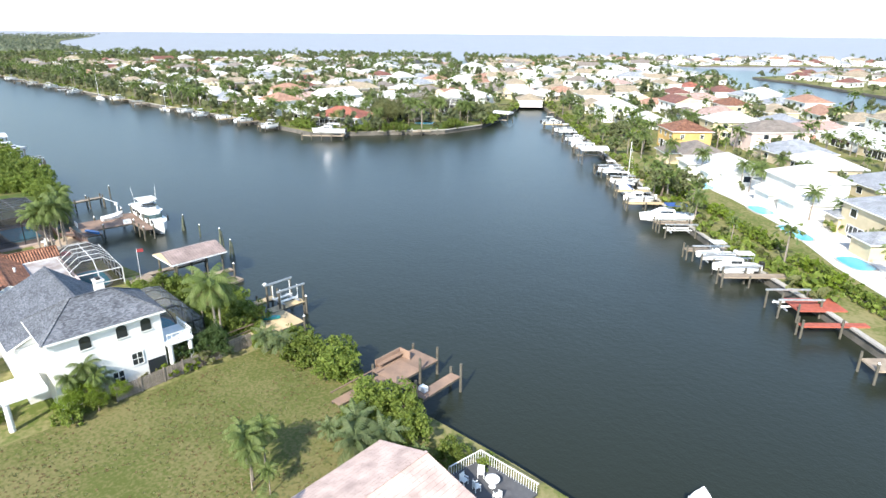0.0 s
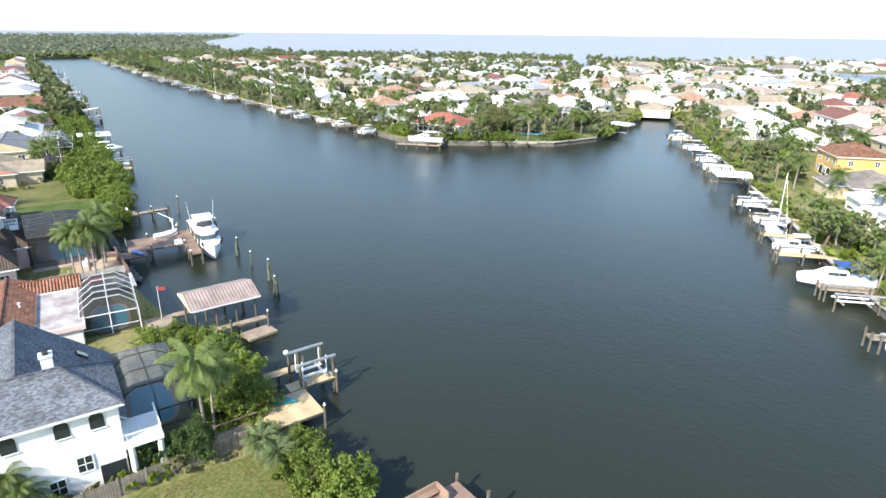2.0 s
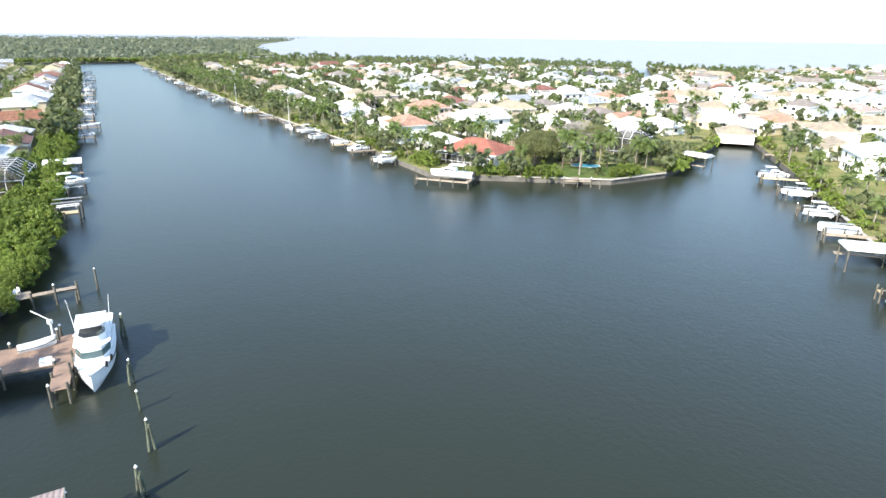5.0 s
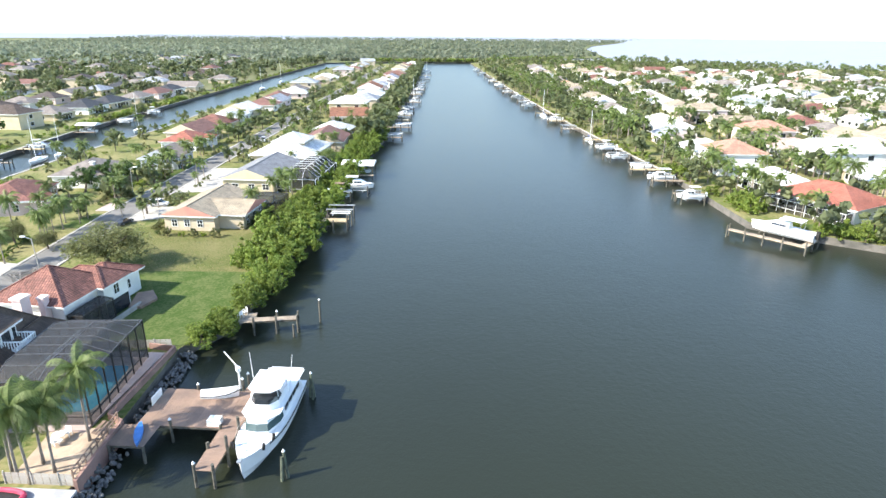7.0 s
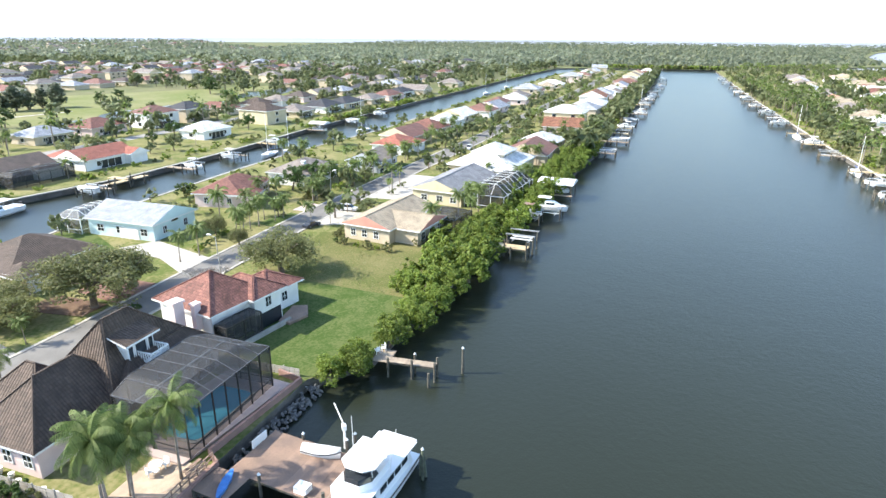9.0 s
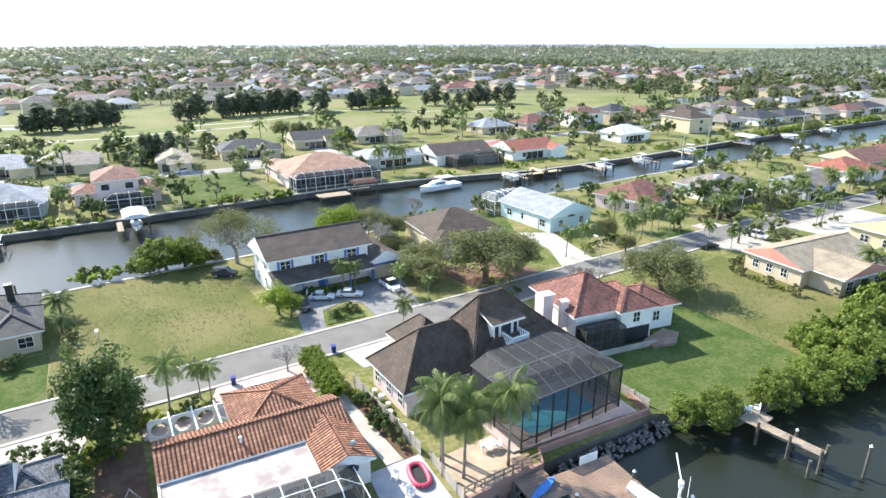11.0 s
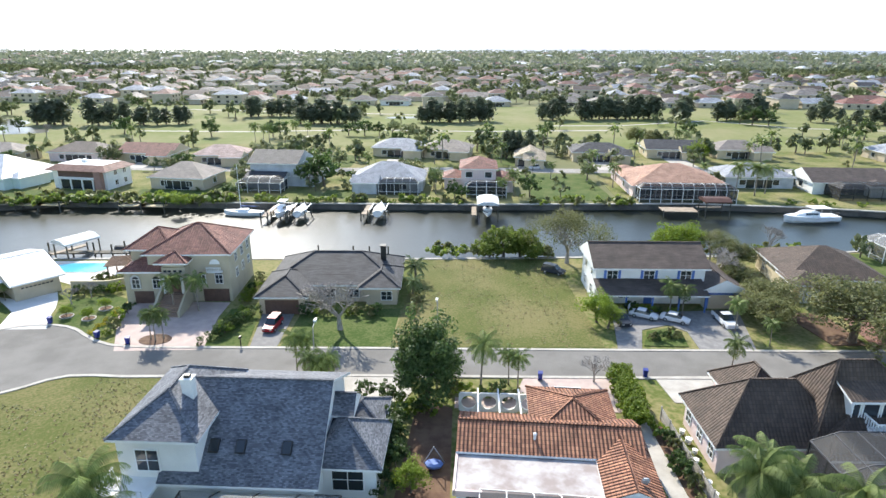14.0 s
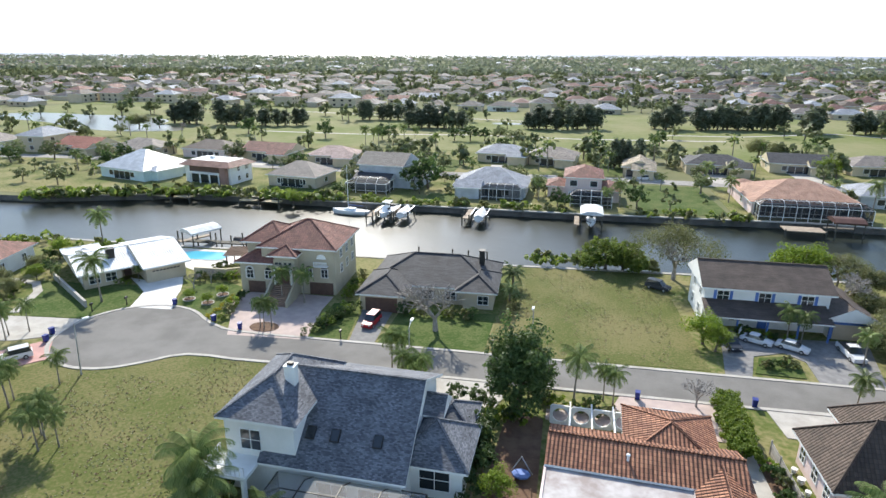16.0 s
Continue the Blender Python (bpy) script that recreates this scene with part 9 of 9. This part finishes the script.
trees("treefar", (55, -82, 0.7), (68, -83, 0.6), (108, -119, 0.8), (89, -116, 0.9), (111, -175, 0.7), (-38, -134, 0.8), (-47, -126, 0.9), (-55, -197, 0.9), (-63, -186, 0.9), (-118, -159, 0.5), (-123, -160, 0.55), (-282, -174, 1.0), (-220, -127, 0.6), (-270, -55, 0.8), (-341, -80, 0.9), (-321, 2, 0.8), (-196, -2, 0.5))
trees("treegreen", (-48, -102, 1.3), (-45, -99, 1.0), (-94, -168, 1.1), (-225, -247, 1.2), (-232, -245, 1.0), (-103, -92, 0.8), (-43, -197, 1.0), (-49, -198, 0.8), (-36, -197, 0.8), (-208, -30, 0.9), (-204, -22, 0.7), (-215, -28, 0.85), (-218, -22, 0.8), (-27, -88, 0.45), (-29, -88, 0.4), (-86, -88, 0.5), (-84, -90, 0.6), (-192, -50, 0.5), (-358, -175, 1.3), (-406, -232, 1.4))
trees("oak", (119, -197, 1.1), (-151, -177, 1.15), (-157, -176, 0.9), (-171, -22, 0.6), (-168, -14, 0.5), (-129.6, -31.5, 0.75))
trees("lime", (-164, -147, 0.9), (-20, -76, 0.5))
plant("bare0", -142, -48, 6.5)
plant("bare1", 83, -179, 7.0)
palms((130, -156, 0.7), (-3, -177, 0.8), (-6, -178, 0.7), (-9, -176, 0.8), (-17, -186, 0.8), (-21, -188, 0.7), (-116, -187, 0.7), (-165, -172, 0.8), (-169, -174, 0.7), (-99, -93, 0.75), (-157, -99, 0.9), (-161, -97, 0.95), (-165, -100, 0.8), (-78, -100, 0.6), (-79, -94, 0.7), (-96, -90, 0.6), (-178, -27, 0.8), (-184, -25, 0.85), (-179, -18, 0.7), (-171, -17, 0.7))
palms((-214, -24, 0.8), (-240, -33, 0.8), (-233, -21, 0.9), (-229, -18, 0.85), (-246, -21, 0.9), (-241, -18, 0.85), (-309, -29, 0.9), (-320, -28, 0.9), (-313, -26, 0.8), (-356, -25, 1.0), (-257, -20, 0.7), (-260, 17, 0.9), (-263, 20, 0.9), (-358, -3, 0.9), (-207, 20, 0.9), (-210, 17, 0.8), (-188, 17, 0.9), (-240, -56, 0.9), (-300, -60, 0.9))
# rows of pines
for x0, y0, x1, y1, n in ((92, -222, 49, -229, 11), (118, -223, 104, -225, 4), (-63, -244, -98, -254, 12), (-126, -261, -132, -262, 3), (-145, -263, -184, -271, 14), (-194, -259, -200, -266, 4), (-216, -267, -240, -269, 8), (-6, -234, -32, -240, 9), (30, -262, 5, -268, 6), (-260, -262, -310, -250, 9)):
    for i in range(n):
        u = i / max(1, n - 1)
        s = random.uniform(0.6, 1.05)
        plant(f"pine{random.randrange(3)}", x0 + (x1 - x0) * u + random.uniform(-1.5, 1.5), y0 + (y1 - y0) * u + random.uniform(-3, 3), s, wide=s * random.uniform(1.3, 1.9))
for x, y in ((-100, -147), (-104, -148), (-108, -149), (-102, -149)):
    plant(f"pine{random.randrange(3)}", x, y, random.uniform(0.7, 0.9), wide=0.8, label="dark conical conifer beside the drive")

# ---- rows of houses farther off: the nearer ones are things, the rest one mass of roofs ----
MIDDLE = (-90.0, 40.0)
FAR_ROOFS = [R_white, R_pale, R_tan, R_peach, R_pink, R_redmix, R_orange, R_taupe, R_dkgrey, R_maroon, R_brown, R_dkbrown, R_red, R_metal, M_white, M_beige, M_cream, M_trim, M_glass]
far_g = G()


def far_house(x, y, rot, L, W, rm, kind, storeys):
    m = pose(x, y, LAND, 0, 0, rot)
    h = 2.9 * storeys
    far_g.box(-L / 2, -W / 2, -0.2, L / 2, W / 2, h, FAR_ROOFS.index(M_white if y > 0 else M_beige), m)
    g = roof(G(), -L / 2, -W / 2, L / 2, W / 2, h, 0.42, 0.6, kind, wall=FAR_ROOFS.index(M_cream))
    n = len(far_g.v)
    k = FAR_ROOFS.index(rm)
    far_g.v += [tuple(m @ Vector(v)) for v in g.v]
    far_g.f += [tuple(i + n for i in f) for f in g.f]
    far_g.m += [k if a == 0 else FAR_ROOFS.index(M_trim) if a == 2 else a for a in g.m]
    for s in range(storeys):
        for i in (-1, 0, 1):
            for sy in ((-1,) if y > 0 else (1,)):
                far_g.box(i * L * 0.3 - 0.9, sy * W / 2 - 0.03, 0.9 + 2.9 * s, i * L * 0.3 + 0.9, sy * W / 2 + 0.03, 2.2 + 2.9 * s, FAR_ROOFS.index(M_glass), m)
    OCC.append((x, y, 0.25 * (L + W) + 1))


def rows(poly, x0, x1, y0, y1, dx, dy, roof_list, walls, rot=0.0, margin=13, keep=0.93, cap=400, things=60):
    made = 0
    c, s = math.cos(radians(rot)), math.sin(radians(rot))
    spots = []
    v = y0
    while v < y1:
        u = x0 + random.uniform(0, dx)
        while u < x1:
            px, py = u + random.uniform(-2, 2), v + random.uniform(-3, 3)
            spots.append((px * c - py * s, px * s + py * c))
            u += dx
        v += dy
    spots.sort(key=lambda p: (p[0] - MIDDLE[0]) ** 2 + (p[1] - MIDDLE[1]) ** 2)
    for x, y in spots:
        if made >= cap:
            break
        if all(inside(poly, x + a, y + b) for a, b in ((margin, 0), (-margin, 0), (0, margin), (0, -margin))) and free(x, y, 8.5) and random.random() < keep:
            a = rot + random.choice((0, 0, 90)) + random.uniform(-6, 6)
            L, W, rm = random.uniform(14, 19), random.uniform(11, 14), random.choice(roof_list)
            st, kd = (2 if random.random() < 0.2 else 1), random.choice(("hip", "hip", "hip", "gable"))
            if made < things:
                house(x, y, a, L, W, rm, random.choice(walls), kind=kd, storeys=st, h=2.9)
            else:
                far_house(x, y, a, L, W, rm, kd, st)
            made += 1


PALE = [R_white] * 4 + [R_pale, R_pale, R_tan, R_tan, R_tan, R_peach, R_pink, R_redmix, R_taupe, R_taupe]
MIXED = [R_taupe, R_tan, R_pale, R_orange, R_peach, R_white, R_white, R_maroon, R_redmix]
DULL = [R_taupe, R_taupe, R_dkgrey, R_maroon, R_pale, R_taupe, R_brown, R_dkgrey, R_dkbrown, R_redmix]
WALLS = [M_white, M_cream, M_beige, M_pinkw, M_beige]
rows(STRIP, -800, -272, 14, 15, 21, 40, MIXED, WALLS, margin=9, things=16)
rows(STRIP, -800, -285, -36, -35, 21, 40, MIXED, WALLS, margin=9, things=16)
rows(NORTH, -880, -200, 130, 640, 20, 34, PALE, WALLS, rot=-1.5, margin=12, cap=260, things=30)
rows(NORTH, -700, 100, 40, 700, 20, 31, PALE, WALLS, rot=-45, margin=12, cap=130, things=24)
rows(MID, -500, 500, 250, 900, 22, 32, PALE, WALLS, rot=-20, cap=110, things=0)
rows(OUTER, -480, 150, 690, 1000, 24, 34, PALE, WALLS, cap=90, things=0)
rows(MAIN, -560, -300, -112, -110, 23, 40, DULL, WALLS, things=8)
rows(MAIN, 40, 260, -136, -134, 23, 40, DULL, WALLS, things=4)
rows(MAIN, -700, -200, -152, -151, 23, 40, DULL, WALLS, cap=18, things=8)
rows(MAIN, -900, 420, -900, -335, 22, 33, DULL, WALLS, keep=0.8, cap=540, things=10)
rows(MAIN, 260, 800, -900, -150, 24, 36, DULL, WALLS, keep=0.8, cap=160, things=0)
rows(MAIN, -900, -480, -330, -160, 24, 36, DULL, WALLS, keep=0.7, cap=60, things=0)


def far_south():
    y = -900 - random.random() ** 1.6 * 3000
    return random.uniform(-1, 1) * (500 - y * 0.95), y


for _ in range(500):
    x, y = far_south()
    if y > -2700 and inside(MAIN, x, y):
        far_house(x, y, random.uniform(0, 180), random.uniform(16, 30), random.uniform(12, 16), random.choice(DULL + [R_white, R_white]), "hip", 2)
solo("distant_houses", far_g, FAR_ROOFS, "mass of distant suburban houses with pale and brown roofs", "houses", kind="stuff", uv=True)


# ---- trees: those that can be told apart are things, the rest masses ----
def join_copies(name, kinds, label, category):
    """kinds: {plant kind: [matrix]}; all copies go into one mesh."""
    V, LT, LI, MI, mats = [], [], [], [], []
    base = 0
    for kind, ms in kinds.items():
        for nm, me in PLANT[kind][2]:
            mt = me.materials[0]
            if mt not in mats:
                mats.append(mt)
            v = np.empty(len(me.vertices) * 3)
            me.vertices.foreach_get("co", v)
            v = np.c_[v.reshape(-1, 3), np.ones(len(me.vertices))]
            li = np.empty(len(me.loops), int)
            me.loops.foreach_get("vertex_index", li)
            lt = np.empty(len(me.polygons), int)
            me.polygons.foreach_get("loop_total", lt)
            for m in ms:
                V.append(v @ np.array(m).T[:, :3])
                LI.append(li + base)
                LT.append(lt)
                MI.append(np.full(len(lt), mats.index(mt)))
                base += len(v)
    V, LI, LT, MI = np.concatenate(V), np.concatenate(LI), np.concatenate(LT), np.concatenate(MI)
    me = bpy.data.meshes.new(name)
    me.vertices.add(len(V))
    me.vertices.foreach_set("co", V.ravel())
    me.loops.add(len(LI))
    me.loops.foreach_set("vertex_index", LI)
    me.polygons.add(len(LT))
    me.polygons.foreach_set("loop_start", np.concatenate([[0], np.cumsum(LT)[:-1]]))
    me.polygons.foreach_set("loop_total", LT)
    for mt in mats:
        me.materials.append(mt)
    me.polygons.foreach_set("material_index", MI)
    me.update(calc_edges=True)
    me.validate()
    tagged(new(name, me), label, category, kind="stuff")


def light_tree(i):
    cl = crown_clumps(10, 3.3, 2.8, 3.9, 131 + i, -0.6)
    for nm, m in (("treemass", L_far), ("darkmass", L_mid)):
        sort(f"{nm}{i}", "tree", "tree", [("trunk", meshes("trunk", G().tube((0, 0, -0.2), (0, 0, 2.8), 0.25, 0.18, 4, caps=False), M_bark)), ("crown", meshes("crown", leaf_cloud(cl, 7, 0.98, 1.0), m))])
    cl = crown_clumps(7, 1.8, 1.4, 1.0, 171 + i, -0.4)
    sort(f"bushmass{i}", "bush", "shrub", [("crown", meshes("crown", leaf_cloud(cl, 7, 0.6, 1.0), (L_mang, L_oak, L_far)[i]))])
    sort(f"palmmass{i}", "palm", "palm tree", [("trunk", meshes("trunk", G().tube((0, 0, -0.2), (0.2 * i, 0, 7), 0.2, 0.15, 4, caps=False), M_palmbark)), ("crown", meshes("crown", palm_crown(7, 130 + i, 13, 3.3, 2, 1, 0.2 * i), L_palm))])


for i in range(3):
    light_tree(i)
MASS = {}


def strew(poly, x0, x1, y0, y1, n, kinds, lo, hi, clear=1.2):
    for _ in range(n):
        x, y = random.uniform(x0, x1), random.uniform(y0, y1)
        if inside(poly, x, y) and free(x, y, clear) and not (-900 < x < -25 and (-17 if x > -230 else -15.6) < y < (-5 if x > -230 else -8.6)):
            s = random.uniform(lo, hi)
            w = s * random.uniform(0.85, 1.2)
            MASS.setdefault(random.choice(kinds) + str(random.randrange(3)), []).append(pose(x, y, LAND, 0, 0, random.uniform(0, 360)) @ Matrix.Diagonal((w, w, s, 1)))


def told_apart(poly, x0, x1, y0, y1, n, kinds, lo, hi, clear=1.5):
    for _ in range(n):
        x, y = random.uniform(x0, x1), random.uniform(y0, y1)
        if inside(poly, x, y) and free(x, y, clear) and not (-900 < x < -25 and -17 < y < -4):
            plant(random.choice(kinds) + str(random.randrange(3)), x, y, random.uniform(lo, hi))


told_apart(MAIN, -330, 110, -130, -94, 60, ["treefar", "palmfar", "bushfar", "treegreen"], 0.45, 0.95)
told_apart(NORTH, -330, -196, 122, 190, 70, ["palmfar", "palmfar", "bushfar", "treefar"], 0.7, 1.1)
told_apart(NORTH, -140, 10, 110, 240, 120, ["palmfar", "palmfar", "bushfar", "treefar"], 0.7, 1.1)
MIX = ["palmmass", "treemass", "bushmass", "bushmass", "darkmass"]
LOW = ["palmmass", "treemass", "bushmass", "bushmass", "bushmass"]
strew(STRIP, -330, -176, -46, -16, 100, LOW, 0.35, 0.6, 0.6)


def verge(y0, y1, n):
    for _ in range(n):
        x, y, s = random.uniform(-600, -186), random.uniform(y0, y1), random.uniform(0.55, 0.9)
        if free(x, y, 0.5):
            MASS.setdefault(random.choice(MIX) + str(random.randrange(3)), []).append(pose(x, y, LAND, 0, 0, random.uniform(0, 360)) @ Matrix.Diagonal((s, s, s, 1)))


verge(-19.5, -16.4, 90)
verge(-8.2, -4.5, 70)
strew(STRIP, -330, -232, 0, 22, 90, MIX, 0.4, 0.8, 0.6)
strew(STRIP, -330, -120, -58, -48, 50, ["bushmass", "bushmass", "treemass"], 0.4, 0.9, 0.4)
strew(STRIP, -830, -290, -52, 30, 700, LOW, 0.5, 0.85)
strew(STRIP, -830, -280, 25, 33, 330, ["bushmass", "bushmass", "treemass"], 0.8, 1.4, 0)
strew(NORTH, -1000, -300, 92, 640, 3400, MIX, 0.7, 1.25)
strew(NORTH, -600, -160, 90, 640, 2900, MIX, 0.7, 1.25)
strew(NORTH, -600, -196, 108, 175, 260, ["palmmass", "bushmass", "treemass", "palmmass"], 0.6, 1.0, 0.8)
strew(NORTH, -160, 20, 240, 640, 500, MIX, 0.7, 1.25)
strew(NORTH, -160, 20, 100, 260, 420, ["palmmass", "palmmass", "bushmass", "treemass"], 0.6, 1.0, 0.8)
strew(MID, -200, 220, 380, 800, 900, MIX, 0.6, 1.2)
strew(OUTER, -480, 150, 690, 1000, 650, MIX, 0.7, 1.3)
strew(MAIN, -480, 260, -178, -132, 260, ["treemass", "darkmass", "bushmass", "palmmass"], 0.7, 1.2)
strew(MAIN, -480, 120, -121, -92, 170, MIX, 0.35, 0.75, 0.8)
strew(MAIN, -320, 220, -330, -185, 55, ["treemass", "darkmass", "darkmass"], 0.8, 1.4, 2)
strew(MAIN, -900, 800, -900, -335, 4200, ["treemass", "darkmass", "treemass", "bushmass"], 0.75, 1.35, 0.8)
strew(MAIN, -900, -420, -335, -100, 800, ["treemass", "darkmass", "bushmass"], 0.8, 1.5)
join_copies("tree_mass", MASS, "mass of palms, trees and bushes between the houses", "trees")
# bushes along the far banks
MASS = {}


def bank(line, n, lo, hi):
    for _ in range(n):
        i = random.randrange(len(line) - 1)
        u = random.random()
        p = Vector(line[i]).lerp(Vector(line[i + 1]), u)
        s = random.uniform(lo, hi)
        MASS.setdefault(f"bushmass{random.choice((0, 0, 1))}", []).append(pose(p.x + random.uniform(-1.5, 1.5), p.y + random.uniform(-1.5, 1.5), LAND - 0.3, 0, 0, random.uniform(0, 360)) @ Matrix.Diagonal((s, s, s, 1)))


bank([(-158, 180), (-170, 202), (-188, 238), (-198, 256)], 60, 0.8, 1.3)
bank([(-198, 256), (-178, 252), (-140, 213), (-125, 198)], 70, 0.7, 1.2)
bank([(-122, 193), (-99, 170), (-69, 139.5), (-48, 117), (-32, 103), (-16, 91)], 110, 0.5, 0.95)
bank([(-232, 122), (-273, 118), (-345, 112), (-514, 103)], 60, 0.4, 0.9)
bank([(52, -66), (14, -80), (-30, -82.5)], 120, 0.7, 1.3)
bank([(-30, -84), (-62, -85), (-86, -86)], 40, 0.5, 1.0)
bank([(-104, -86.5), (-128, -87.4)], 22, 0.5, 0.9)
bank([(-165, -88), (-298, -89)], 40, 0.4, 0.9)
bank([(-80, -47.5), (-104, -48)], 24, 0.6, 1.0)
bank([(-118, -50), (-165, -54), (-257, -57)], 30, 0.4, 0.8)
bank([(-905, -50), (-908, 34), (-917, 94), (-1064, 235)], 120, 1.5, 2.5)
bank([(-298, -88), (-420, -92), (-860, -98)], 130, 0.7, 1.4)
bank([(-257, -58), (-480, -60), (-731, -69)], 90, 0.5, 0.9)
bank([(60, -28), (22, -34), (-4, -37)], 22, 0.6, 1.0)
join_copies("bank_bushes", MASS, "bushes and mangroves along the far banks", "shrubs")

for x, y in ((130, -250), (97, -254), (110, -300), (95, -330), (135, -340), (118, -370), (-330, -240), (-350, -250), (160, -262), (185, -270), (20, -190), (60, -195), (-120, -200), (-180, -205), (-250, -200), (110, -200), (-60, -175), (-10, -186), (-230, -182)):
    plant(f"treegreen{random.randrange(3)}", x, y, random.uniform(0.7, 1.2))


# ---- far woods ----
# leaf colour paled to stand in for haze over the distance
L_haze = leaf_mat("hazed_leaves", (0.15, 0.18, 0.115), (0.24, 0.26, 0.175))


def woods(name, n, pick, size, m, label, per=14):
    c = []
    while len(c) < n:
        p = pick()
        if p:
            s = size * random.uniform(0.6, 1.5)
            c.append((p[0], p[1], LAND + s * random.uniform(0.25, 0.6), s))
    solo(name, leaf_cloud(c, per, size * 0.6, 1.0, 0.75), m, label, "woods", kind="stuff")


def west():
    x = -920 - random.random() ** 1.7 * 3300
    y = random.uniform(-900, 1100) * (1 + (-x - 900) / 3000)
    return (x, y) if inside(MAIN, x, y) and inside(MAIN, x + 12, y + 12) else None


def south():
    y = -900 - random.random() ** 1.5 * 3300
    x = random.uniform(-1, 1) * (500 - y * 0.95)
    return (x, y) if inside(MAIN, x, y) else None


def southwest():
    x, y = random.uniform(-1700, -700), random.uniform(-1000, -130)
    return (x, y) if inside(MAIN, x, y) else None


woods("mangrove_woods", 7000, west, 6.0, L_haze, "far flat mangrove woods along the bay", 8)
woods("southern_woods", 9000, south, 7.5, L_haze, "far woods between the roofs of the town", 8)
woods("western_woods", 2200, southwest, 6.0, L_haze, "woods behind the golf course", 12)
